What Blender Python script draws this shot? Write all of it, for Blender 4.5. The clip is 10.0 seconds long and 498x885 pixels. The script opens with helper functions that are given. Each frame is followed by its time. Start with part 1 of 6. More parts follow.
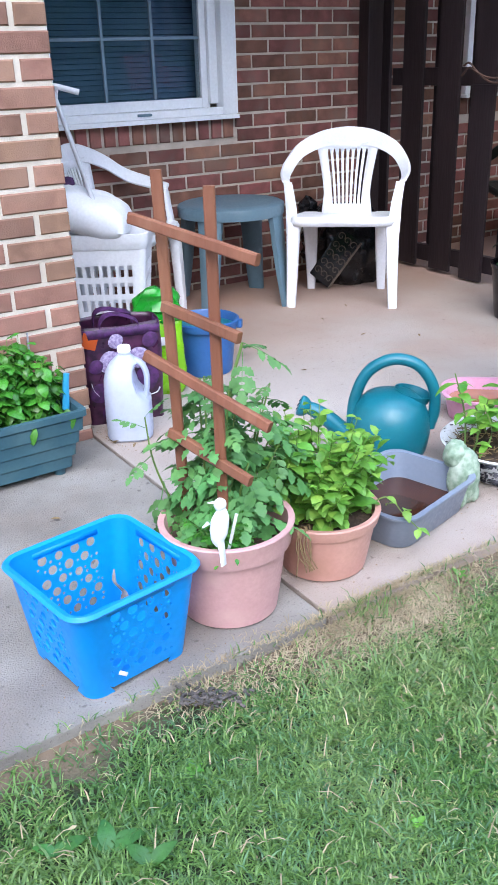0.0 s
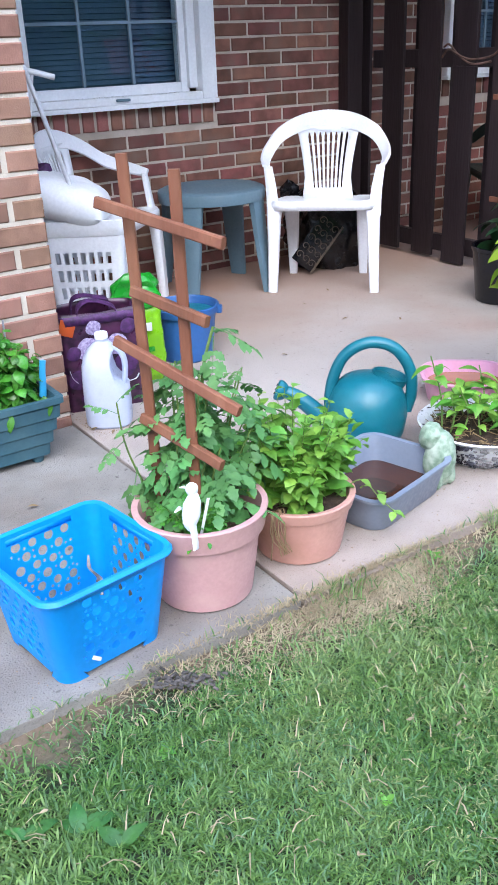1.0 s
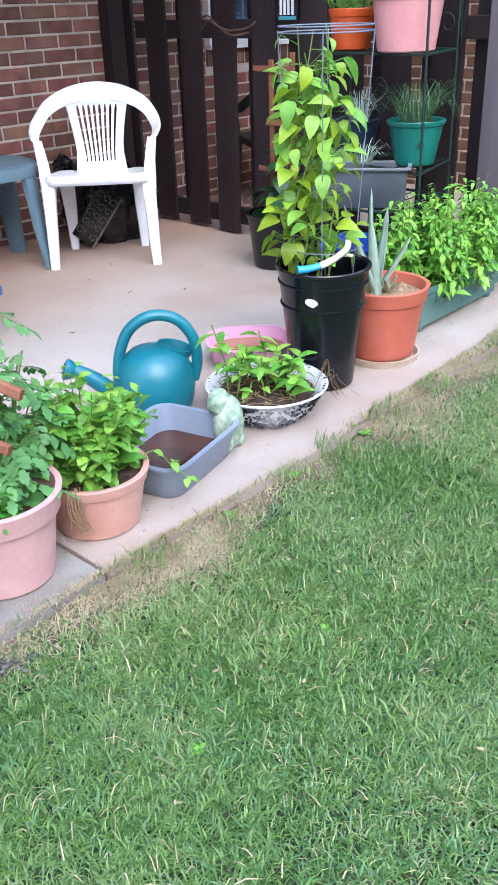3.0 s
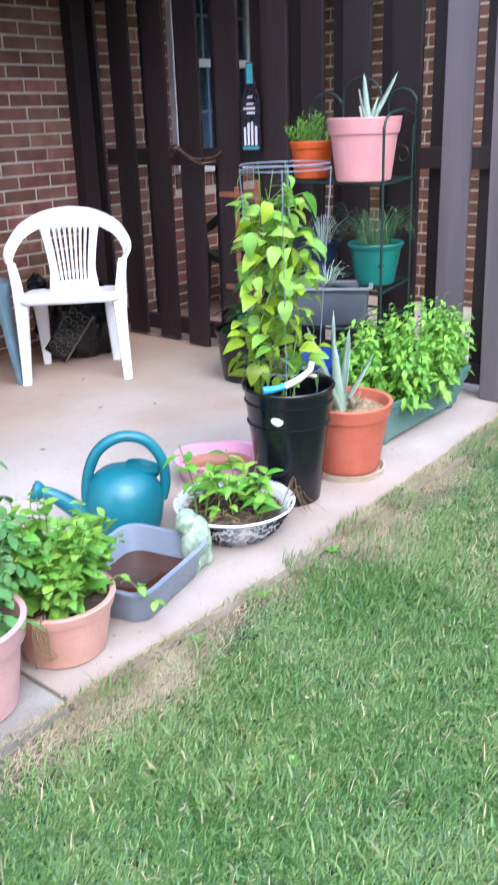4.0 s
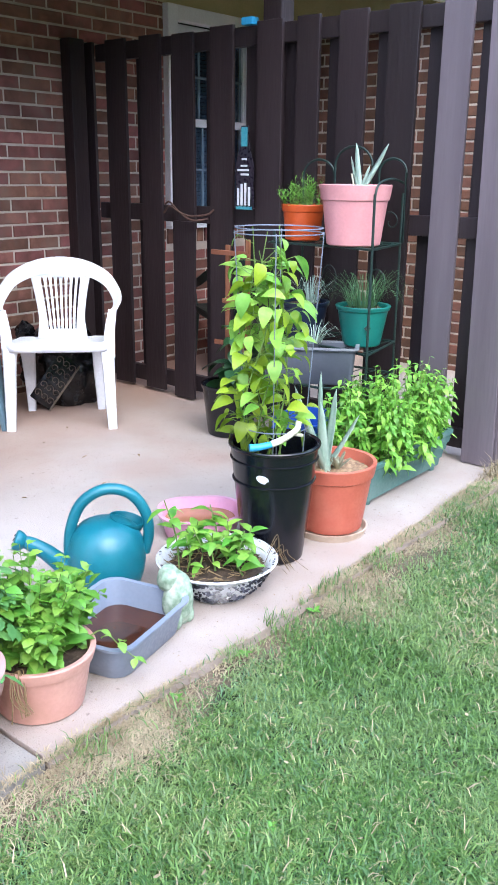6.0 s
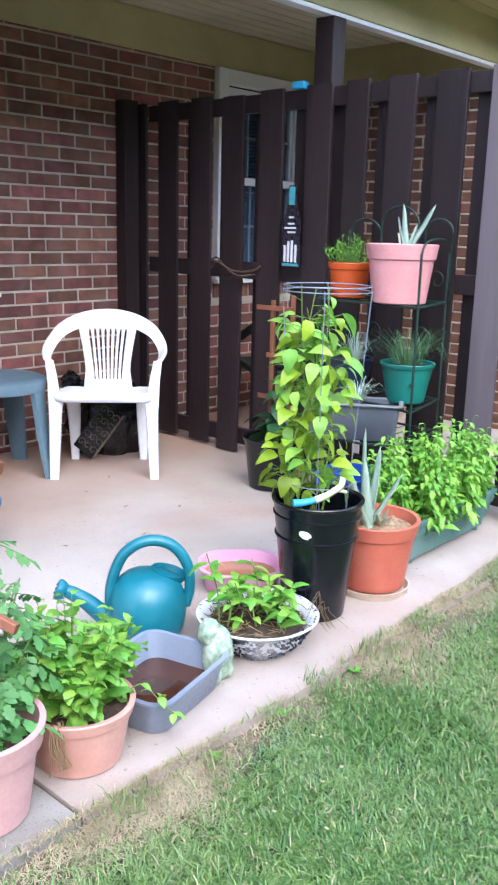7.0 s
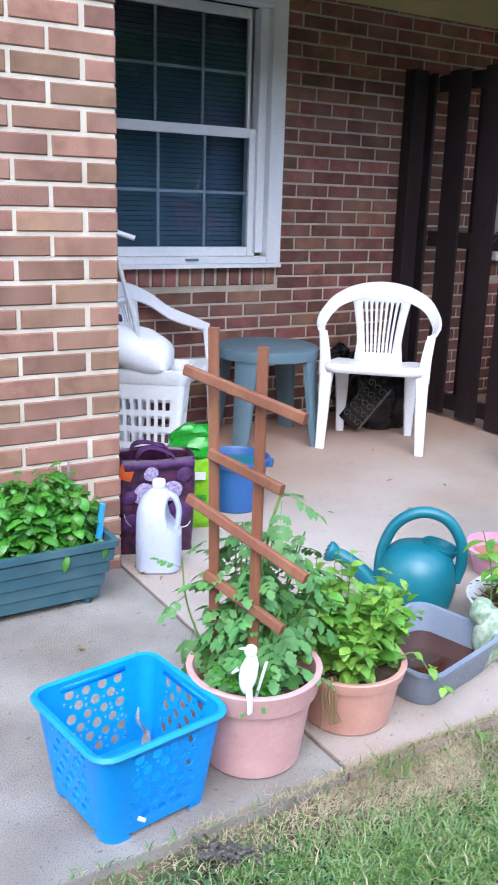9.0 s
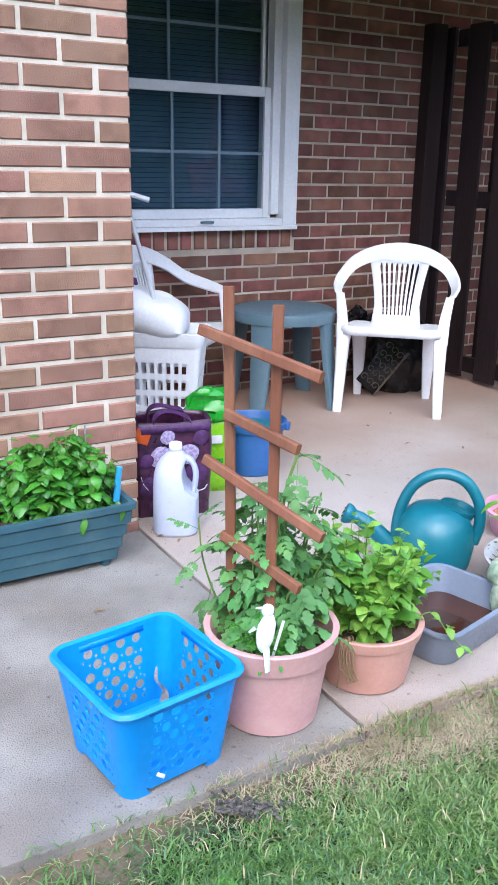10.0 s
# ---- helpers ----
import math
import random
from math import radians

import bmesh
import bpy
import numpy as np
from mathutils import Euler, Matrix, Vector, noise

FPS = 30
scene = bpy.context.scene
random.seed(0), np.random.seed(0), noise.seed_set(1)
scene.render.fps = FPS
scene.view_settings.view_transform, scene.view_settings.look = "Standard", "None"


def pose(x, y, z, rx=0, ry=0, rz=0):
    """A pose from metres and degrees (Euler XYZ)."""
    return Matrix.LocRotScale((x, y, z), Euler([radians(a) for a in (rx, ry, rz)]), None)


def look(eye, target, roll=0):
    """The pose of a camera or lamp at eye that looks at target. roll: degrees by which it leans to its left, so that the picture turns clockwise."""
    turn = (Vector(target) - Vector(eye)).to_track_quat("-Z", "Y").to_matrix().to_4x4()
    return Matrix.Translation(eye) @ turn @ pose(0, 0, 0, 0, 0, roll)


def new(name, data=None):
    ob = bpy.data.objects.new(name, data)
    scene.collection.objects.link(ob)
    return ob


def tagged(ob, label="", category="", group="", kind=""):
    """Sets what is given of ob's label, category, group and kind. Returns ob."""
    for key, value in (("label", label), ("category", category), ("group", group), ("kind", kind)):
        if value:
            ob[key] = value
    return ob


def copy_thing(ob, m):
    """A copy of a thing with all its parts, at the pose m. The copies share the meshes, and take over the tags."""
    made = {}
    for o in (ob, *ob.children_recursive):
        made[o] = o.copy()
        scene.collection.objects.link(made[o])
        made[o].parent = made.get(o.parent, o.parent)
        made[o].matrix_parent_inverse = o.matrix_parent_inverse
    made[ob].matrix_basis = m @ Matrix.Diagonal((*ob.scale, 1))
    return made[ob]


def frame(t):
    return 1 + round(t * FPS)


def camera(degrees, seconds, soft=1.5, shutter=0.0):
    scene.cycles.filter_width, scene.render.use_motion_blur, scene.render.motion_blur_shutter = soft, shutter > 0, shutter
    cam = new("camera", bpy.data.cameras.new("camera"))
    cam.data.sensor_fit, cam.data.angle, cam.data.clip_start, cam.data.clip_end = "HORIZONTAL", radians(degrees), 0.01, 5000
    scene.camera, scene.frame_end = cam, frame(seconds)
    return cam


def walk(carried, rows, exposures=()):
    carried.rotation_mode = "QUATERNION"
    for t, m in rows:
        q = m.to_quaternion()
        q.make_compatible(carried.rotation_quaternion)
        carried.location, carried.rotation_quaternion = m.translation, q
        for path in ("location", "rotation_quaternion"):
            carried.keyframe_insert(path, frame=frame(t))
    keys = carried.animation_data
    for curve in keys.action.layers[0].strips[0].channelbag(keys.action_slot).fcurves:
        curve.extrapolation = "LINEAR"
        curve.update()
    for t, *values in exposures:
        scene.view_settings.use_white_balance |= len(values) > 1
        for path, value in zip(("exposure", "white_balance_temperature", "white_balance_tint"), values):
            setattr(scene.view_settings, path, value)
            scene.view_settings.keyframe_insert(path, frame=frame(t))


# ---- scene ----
cam = camera(32.02, 10.0, shutter=0.4)
PATH = [
    (0.0, pose(-0.9663, -1.2138, 1.0905, 66.213, 1.724, -33.434)),
    (0.5, pose(-0.9411, -1.2339, 1.0860, 65.952, 2.004, -33.759)),
    (1.0, pose(-0.9336, -1.2402, 1.0847, 65.320, 2.174, -34.178)),
    (1.5, pose(-0.9298, -1.2491, 1.0843, 64.244, 2.158, -36.035)),
    (2.0, pose(-0.9253, -1.2651, 1.0856, 63.387, 2.135, -41.314)),
    (2.5, pose(-0.9333, -1.2852, 1.0936, 62.936, 1.637, -46.239)),
    (2.7, pose(-0.9347, -1.2943, 1.0966, 62.772, 1.640, -47.361)),
    (3.8, pose(-0.9100, -1.3149, 1.1555, 67.037, 2.076, -49.095)),
    (4.0, pose(-0.9135, -1.3214, 1.1688, 69.428, 1.801, -49.716)),
    (4.5, pose(-0.9160, -1.3308, 1.1785, 71.368, 1.162, -50.858)),
    (5.0, pose(-0.9210, -1.3278, 1.1758, 71.469, 0.197, -50.831)),
    (5.5, pose(-0.9283, -1.3153, 1.1816, 71.884, -0.470, -50.663)),
    (7.0, pose(-0.9489, -1.2878, 1.1988, 76.132, -1.394, -47.752)),
    (7.5, pose(-0.9692, -1.2686, 1.1905, 76.619, -1.558, -43.030)),
    (8.0, pose(-0.9896, -1.2480, 1.1705, 76.495, -1.837, -38.999)),
    (8.5, pose(-1.0212, -1.2263, 1.1649, 75.662, -2.058, -34.883)),
    (9.0, pose(-1.0280, -1.2199, 1.1508, 74.539, -1.667, -31.183)),
    (9.5, pose(-1.0301, -1.2187, 1.1409, 73.389, -1.534, -30.276)),
    (10.0, pose(-1.0220, -1.2174, 1.1351, 72.330, -1.018, -30.160)),
]
walk(cam, PATH, [(0.0, -0.22), (2.2, -0.17), (4.2, 0.13), (5.7, 0.15), (7.5, 0.12), (8.8, -0.14), (10.0, -0.22)])

# ---- light: an overcast day, open to the lawn side ----
world = bpy.data.worlds.new("sky")
scene.world = world
world.use_nodes = True
wn, wl = world.node_tree.nodes, world.node_tree.links
sky = wn.new("ShaderNodeTexSky")
sky.sky_type = "NISHITA"
sky.sun_disc = False
sky.sun_elevation, sky.sun_rotation = radians(47), radians(212)
sky.air_density, sky.dust_density, sky.ozone_density = 1.0, 6.0, 1.0
veil = wn.new("ShaderNodeMix")
veil.data_type = "RGBA"
veil.inputs[0].default_value = 0.65
veil.inputs[7].default_value = (8.7, 11.0, 16.6, 1)
wl.new(sky.outputs[0], veil.inputs[6])
back = wn["Background"]
back.inputs[1].default_value = 0.39
wl.new(veil.outputs[2], back.inputs[0])
sun = new("sun", bpy.data.lights.new("sun", "SUN"))
sun.data.energy, sun.data.angle, sun.data.color = 2.5, radians(45), (0.95, 0.99, 1.03)
sun.matrix_world = look((-2.8, -4.4, 5.6), (0, 0, 0))

# ---- materials ----
def lin(h):
    """A colour from its sRGB hex name."""
    v = [int(h[i:i + 2], 16) / 255 for i in (0, 2, 4)]
    return tuple(x / 12.92 if x < 0.04045 else ((x + 0.055) / 1.055) ** 2.4 for x in v)


def mat(name, c, c2=None, scale=9.0, rough=0.5, rvar=0.12, bump=0.1, bscale=90.0, metal=0.0, orand=0.0, irand=0.0,
        dirt=0.0, dirt_c=(0.09, 0.07, 0.05), dscale=3.0, trans=0.0, stretch=(1, 1, 1), spec=0.5, speck=0.0, speck_c=(0.05, 0.045, 0.04)):
    m = bpy.data.materials.new(name)
    m.use_nodes = True
    n, l = m.node_tree.nodes, m.node_tree.links
    b = n["Principled BSDF"]
    geo = n.new("ShaderNodeNewGeometry")
    mp = n.new("ShaderNodeMapping")
    mp.inputs["Scale"].default_value = stretch
    l.new(geo.outputs["Position"], mp.inputs["Vector"])

    def noisy(sc, detail=4.0):
        t = n.new("ShaderNodeTexNoise")
        t.inputs["Scale"].default_value, t.inputs["Detail"].default_value = sc, detail
        l.new(mp.outputs[0], t.inputs["Vector"])
        return t

    def mix(fac, a, bb, kind="MIX"):
        x = n.new("ShaderNodeMix")
        x.data_type, x.blend_type = "RGBA", kind
        for sock, v in ((x.inputs[0], fac), (x.inputs[6], a), (x.inputs[7], bb)):
            if isinstance(v, (int, float)):
                sock.default_value = v
            elif isinstance(v, tuple):
                sock.default_value = (*v[:3], 1)
            else:
                l.new(v, sock)
        return x.outputs[2]

    def ramp(sock, lo, hi, a=0.0, bb=1.0):
        x = n.new("ShaderNodeMapRange")
        x.inputs[1].default_value, x.inputs[2].default_value = lo, hi
        x.inputs[3].default_value, x.inputs[4].default_value = a, bb
        l.new(sock, x.inputs[0])
        return x.outputs[0]

    c2 = c2 or tuple(x * 0.78 for x in c)
    big, fine = noisy(scale), noisy(bscale, 6.0)
    col = mix(ramp(big.outputs[0], 0.35, 0.65), tuple(c), tuple(c2))
    if orand:
        info = n.new("ShaderNodeObjectInfo")
        h = n.new("ShaderNodeHueSaturation")
        l.new(ramp(info.outputs["Random"], 0, 1, 1 - orand, 1 + orand), h.inputs["Value"])
        w = n.new("ShaderNodeMath")
        w.operation = "FRACT"
        k = n.new("ShaderNodeMath")
        k.operation = "MULTIPLY"
        k.inputs[1].default_value = 7.31
        l.new(info.outputs["Random"], k.inputs[0])
        l.new(k.outputs[0], w.inputs[0])
        l.new(ramp(w.outputs[0], 0, 1, 0.5 - orand * 0.05, 0.5 + orand * 0.05), h.inputs["Hue"])
        l.new(col, h.inputs["Color"])
        col = h.outputs[0]
    if irand:
        h = n.new("ShaderNodeHueSaturation")
        l.new(ramp(geo.outputs["Random Per Island"], 0, 1, 1 - irand, 1 + irand), h.inputs["Value"])
        l.new(ramp(geo.outputs["Random Per Island"], 0, 1, 0.5 + irand * 0.04, 0.5 - irand * 0.04), h.inputs["Hue"])
        l.new(col, h.inputs["Color"])
        col = h.outputs[0]
    col = mix(ramp(fine.outputs[0], 0.3, 0.7, 0.0, 0.3), col, tuple(x * 0.7 for x in c))
    if dirt:
        d = noisy(dscale, 7.0)
        col = mix(ramp(d.outputs[0], 0.5, 0.72, 0.0, dirt), col, dirt_c)
    if speck:
        d = noisy(bscale * 0.8, 2.0)
        col = mix(ramp(d.outputs[0], 0.62, 0.7, 0.0, speck), col, speck_c)
        d = noisy(bscale * 0.17, 3.0)
        col = mix(ramp(d.outputs[0], 0.66, 0.72, 0.0, speck), col, speck_c)
    l.new(col, b.inputs["Base Color"])
    l.new(ramp(fine.outputs[0], 0.3, 0.7, max(rough - rvar, 0.02), min(rough + rvar, 1)), b.inputs["Roughness"])
    b.inputs["Metallic"].default_value = metal
    b.inputs["Specular IOR Level"].default_value = spec
    if bump:
        u = n.new("ShaderNodeBump")
        u.inputs["Strength"].default_value, u.inputs["Distance"].default_value = bump, 0.004
        l.new(fine.outputs[0], u.inputs["Height"])
        l.new(u.outputs[0], b.inputs["Normal"])
    if trans:
        t = n.new("ShaderNodeBsdfTranslucent")
        l.new(col, t.inputs["Color"])
        s = n.new("ShaderNodeMixShader")
        s.inputs[0].default_value = trans
        l.new(b.outputs[0], s.inputs[1])
        l.new(t.outputs[0], s.inputs[2])
        l.new(s.outputs[0], n["Material Output"].inputs[0])
    return m


M_BRICK = mat("brick", lin("8c5d52"), lin("6c473e"), 14, 0.88, 0.08, 0.5, 220, orand=0.42, dirt=0.35, dirt_c=lin("a08a7c"), dscale=7)
M_BRICK_PIER = mat("brick_weathered", lin("96705f"), lin("7b5a4b"), 16, 0.88, 0.08, 0.5, 240, orand=0.3, dirt=0.35, dirt_c=lin("b08d7c"), dscale=8)
M_MORTAR = mat("mortar", lin("c9bcae"), lin("b3a698"), 12, 0.95, 0.04, 0.6, 260, dirt=0.3, dirt_c=lin("7d7268"))
M_MORTAR_PIER = mat("mortar_pale", lin("d2c9bb"), lin("bfb4a5"), 12, 0.95, 0.04, 0.6, 260)


def slab_mat():
    """Pale concrete with rusty-peach soil stains washed along its open edge and at the house wall."""
    m = mat("concrete", lin("b8afa8"), lin("a69b92"), 1.6, 0.85, 0.1, 0.9, 300, dirt=0.6, dirt_c=lin("a58573"), dscale=1.3, speck=0.6)
    n, l = m.node_tree.nodes, m.node_tree.links
    b = n["Principled BSDF"]
    old = b.inputs["Base Color"].links[0].from_socket
    pos, sep = n.new("ShaderNodeNewGeometry"), n.new("ShaderNodeSeparateXYZ")
    l.new(pos.outputs["Position"], sep.inputs[0])
    for lo, hi, scale, wide, col, most in ((0.62, 0.2, 7.0, 0.5, "957f70", 0.6), (1.75, 2.9, 3.0, 0.8, "a57c66", 0.7)):
        wob, add, rng_, x = (n.new("ShaderNode" + k) for k in ("TexNoise", "Math", "MapRange", "Mix"))
        wob.inputs["Scale"].default_value, wob.inputs["Detail"].default_value = scale, 7.0
        l.new(pos.outputs["Position"], wob.inputs["Vector"])
        add.operation = "MULTIPLY_ADD"
        add.inputs[1].default_value = wide
        l.new(wob.outputs[0], add.inputs[0])
        l.new(sep.outputs[1], add.inputs[2])
        rng_.inputs[1].default_value, rng_.inputs[2].default_value = lo, hi
        rng_.inputs[3].default_value, rng_.inputs[4].default_value = 0.0, most
        l.new(add.outputs[0], rng_.inputs[0])
        x.data_type = "RGBA"
        l.new(rng_.outputs[0], x.inputs[0])
        l.new(old, x.inputs[6])
        x.inputs[7].default_value = (*lin(col), 1)
        old = x.outputs[2]
    l.new(old, b.inputs["Base Color"])
    return m


M_CONCRETE = slab_mat()
M_WORN = mat("worn_concrete", lin("9b968f"), lin("77726c"), 3.4, 0.9, 0.08, 1.0, 230, dirt=0.6, dirt_c=lin("82756a"), dscale=3.1, speck=0.55)
M_SOIL = mat("soil", lin("4a3a2c"), lin("2c221a"), 40, 0.95, 0.04, 1.0, 160)


def earth_mat():
    """Dark turf soil, drying to bare tan dirt beside the slab."""
    m = mat("lawn_soil", lin("2b3a22"), lin("1d2816"), 9, 0.95, 0.04, 1.0, 120, dirt=0.4, dirt_c=lin("6a6040"), dscale=4)
    n, l = m.node_tree.nodes, m.node_tree.links
    b = n["Principled BSDF"]
    old = b.inputs["Base Color"].links[0].from_socket
    pos, sep, wob, add, rng_ = (n.new("ShaderNode" + k) for k in ("NewGeometry", "SeparateXYZ", "TexNoise", "Math", "MapRange"))
    wob.inputs["Scale"].default_value, wob.inputs["Detail"].default_value = 4.0, 5.0
    l.new(pos.outputs["Position"], sep.inputs[0])
    l.new(pos.outputs["Position"], wob.inputs["Vector"])
    add.operation = "MULTIPLY_ADD"
    add.inputs[1].default_value = 0.45
    l.new(wob.outputs[0], add.inputs[0])
    l.new(sep.outputs[1], add.inputs[2])
    rng_.inputs[1].default_value, rng_.inputs[2].default_value = 0.1, 0.2
    l.new(add.outputs[0], rng_.inputs[0])
    x = n.new("ShaderNodeMix")
    x.data_type = "RGBA"
    near, both = n.new("ShaderNodeMapRange"), n.new("ShaderNodeMath")
    near.inputs[1].default_value, near.inputs[2].default_value = 0.6, 0.3
    l.new(sep.outputs[1], near.inputs[0])
    both.operation = "MULTIPLY"
    l.new(rng_.outputs[0], both.inputs[0])
    l.new(near.outputs[0], both.inputs[1])
    l.new(both.outputs[0], x.inputs[0])
    l.new(old, x.inputs[6])
    x.inputs[7].default_value = (*lin("6f5f4e"), 1)
    l.new(x.outputs[2], b.inputs["Base Color"])
    return m


M_EARTH = earth_mat()
M_GRASS = mat("grass", lin("4f7839"), lin("6f8f4f"), 2.5, 0.4, 0.1, 0.0, 60, irand=0.5, trans=0.3, dirt=0.4, dirt_c=lin("8b9a6c"), dscale=2.6)
M_STRAW = mat("dry_grass", lin("b8a98a"), lin("948468"), 9, 0.8, 0.1, 0.0, 60, irand=0.3, trans=0.2)
M_NAVY = mat("navy_pot_plastic", lin("1d2a42"), lin("172338"), 6, 0.4, 0.08, 0.05, 90)
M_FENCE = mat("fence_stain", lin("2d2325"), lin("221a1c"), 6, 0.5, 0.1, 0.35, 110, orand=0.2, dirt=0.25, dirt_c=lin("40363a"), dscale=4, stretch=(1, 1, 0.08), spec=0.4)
# paler copy for the outer boards: open-sky brightness painted in, plus some greying
M_FENCE_LIT_GREYED = mat("fence_stain_lit_worn", lin("6c6268"), lin("574e54"), 6, 0.55, 0.1, 0.35, 110, orand=0.2, dirt=0.3, dirt_c=lin("7d747a"), dscale=4, stretch=(1, 1, 0.08), spec=0.4)
M_TRIM = mat("trim_white", lin("f8fafd"), lin("eff3f8"), 4, 0.45, 0.08, 0.06, 90, dirt=0.08, dirt_c=lin("b8b6ac"))
M_BEIGE = mat("beige_paint", lin("c3b98a"), lin("b6ac7e"), 3, 0.55, 0.08, 0.08, 70, dirt=0.2, dirt_c=lin("9a9370"))
M_SOFFIT = mat("soffit_vinyl", lin("d3cdb4"), lin("c6bfa5"), 3, 0.5, 0.08, 0.05, 70)
M_BLUE = mat("blue_plastic", lin("06a0f0"), lin("0596e6"), 5, 0.4, 0.06, 0.05, 70, dirt=0.12, dirt_c=lin("3a86bc"), trans=0.22)
M_PINKPOT = mat("faded_pink_plastic", lin("cfa3a1"), lin("c09291"), 9, 0.6, 0.1, 0.12, 120, dirt=0.6, dirt_c=lin("d9b6ae"), dscale=9)
M_TERRA = mat("terracotta_plastic", lin("be6450"), lin("b05a48"), 7, 0.5, 0.1, 0.1, 100, dirt=0.25, dirt_c=lin("d39c84"), dscale=5)
M_TERRA2 = mat("peach_terracotta_plastic", lin("d09f92"), lin("c28f82"), 7, 0.55, 0.1, 0.12, 100, dirt=0.55, dirt_c=lin("a07a66"), dscale=9)
M_ORANGE = mat("orange_plastic", lin("c2501f"), lin("a8441a"), 7, 0.45, 0.1, 0.08, 100)
M_ROSE = mat("rose_plastic", lin("d8989a"), lin("cd8c8e"), 7, 0.5, 0.1, 0.08, 100, dirt=0.2, dirt_c=lin("e0b4ae"))
M_PINK = mat("pale_pink_plastic", lin("dea3bf"), lin("d79ab6"), 7, 0.35, 0.08, 0.05, 80)
M_TEAL = mat("teal_plastic", lin("0f7080"), lin("0d6473"), 6, 0.36, 0.08, 0.08, 120, dirt=0.25, dirt_c=lin("3c8d94"), dscale=9)
M_GREENPOT = mat("green_plastic", lin("17776c"), lin("12685f"), 6, 0.42, 0.08, 0.08, 100)
M_SLATE = mat("slate_plastic", lin("808a9a"), lin("747e8e"), 6, 0.38, 0.08, 0.05, 90, dirt=0.2, dirt_c=lin("a4acbc"))
M_GREY = mat("dark_grey_plastic", lin("5a5f68"), lin("4c515a"), 6, 0.45, 0.08, 0.05, 90)
M_PLANTER = mat("blue_green_planter", lin("355d69"), lin("2d525e"), 8, 0.6, 0.1, 0.15, 90, dirt=0.35, dirt_c=lin("5c777a"), dscale=6)
M_PLANTER2 = mat("faded_green_planter", lin("4f7670"), lin("456a66"), 8, 0.65, 0.1, 0.15, 90, dirt=0.45, dirt_c=lin("7d9490"), dscale=6)
M_WHITE = mat("white_plastic", lin("f6f8fc"), lin("eff2f8"), 5, 0.4, 0.08, 0.05, 90, dirt=0.15, dirt_c=lin("c4c4c0"), dscale=5)
M_MUNTIN = mat("muntin_grey_blue", lin("7f97a8"), lin("728a9b"), 5, 0.5, 0.05, 0.0, 60)
M_MILK = mat("milky_plastic", lin("dfe6f6"), lin("d0daee"), 5, 0.3, 0.05, 0.03, 60, trans=0.35)
M_BLACK = mat("black_plastic", lin("0d1018"), lin("090c12"), 5, 0.2, 0.05, 0.04, 90, dirt=0.1, dirt_c=lin("2c2e34"))
M_BAG = mat("black_bag", lin("121318"), lin("0d0e12"), 5, 0.25, 0.06, 0.12, 30)
M_IRON = mat("dark_green_iron", lin("16302b"), lin("112622"), 8, 0.5, 0.1, 0.1, 120)
M_WIRE = mat("grey_wire", lin("8d96a6"), lin("7b8494"), 8, 0.45, 0.1, 0.05, 120, metal=0.4)
M_RUST = mat("rusty_iron", lin("6b5248"), lin("4c3a34"), 30, 0.8, 0.1, 0.4, 150, metal=0.3)
M_WOOD = mat("red_brown_wood", lin("86533a"), lin("6f432e"), 8, 0.66, 0.1, 0.5, 130, orand=0.08, dirt=0.35, dirt_c=lin("a07458"), dscale=14, stretch=(1, 1, 0.2))
M_TABLE = mat("blue_grey_plastic", lin("64808f"), lin("587382"), 6, 0.5, 0.1, 0.1, 90, dirt=0.3, dirt_c=lin("8497a0"), dscale=6)
M_BUCKET = mat("navy_plastic", lin("2f62a0"), lin("2a5890"), 6, 0.42, 0.08, 0.06, 90)
M_PURPLE = mat("plum_print_bag", lin("4e2745"), lin("1c0f20"), 34, 0.35, 0.1, 0.2, 25)
M_VIOLET = mat("violet_webbing", lin("552a62"), lin("311a3c"), 60, 0.6, 0.1, 0.3, 300)
M_PLUM = mat("plum_print", lin("b4abc8"), lin("6d5684"), 120, 0.4, 0.1, 0.1, 120)
M_LIME = mat("lime_bag", lin("7dbb1e"), lin("6aa818"), 14, 0.3, 0.1, 0.3, 25)
M_GREENBAG = mat("green_film", lin("1f9a2c"), lin("178424"), 14, 0.25, 0.1, 0.3, 25)
M_ORANGEPRINT = mat("orange_print", lin("c8581c"), lin("a8441a"), 14, 0.4, 0.1, 0.1, 25)
M_ENAMEL = mat("speckled_enamel", lin("dcdde0"), lin("d0d2d6"), 6, 0.3, 0.06, 0.05, 90)
M_STONE = mat("statue_stone", lin("a3b5a0"), lin("6f8a72"), 60, 0.7, 0.1, 0.5, 90, dirt=0.5, dirt_c=lin("d5dccf"), dscale=20)
M_WATER = mat("brown_water", lin("4a2c20"), lin("3a2018"), 9, 0.06, 0.02, 0.0, 20)
M_LEAF = mat("leaf", lin("6aa840"), lin("589438"), 30, 0.42, 0.1, 0.25, 120, orand=0.28, trans=0.3)
M_LEAF_BASIL = mat("basil_leaf", lin("3f7f2b"), lin("559a38"), 30, 0.3, 0.1, 0.25, 120, orand=0.3, trans=0.25)
M_LEAF_BEAN = mat("bean_leaf", lin("98b536"), lin("86aa32"), 20, 0.42, 0.1, 0.25, 120, orand=0.25, trans=0.35)
M_LEAF_TOMATO = mat("tomato_leaf", lin("639a55"), lin("52874a"), 30, 0.55, 0.1, 0.3, 140, orand=0.25, trans=0.25)
M_LEAF_MINT = mat("mint_leaf", lin("8ebf52"), lin("76aa46"), 30, 0.45, 0.1, 0.25, 120, orand=0.3, trans=0.3)
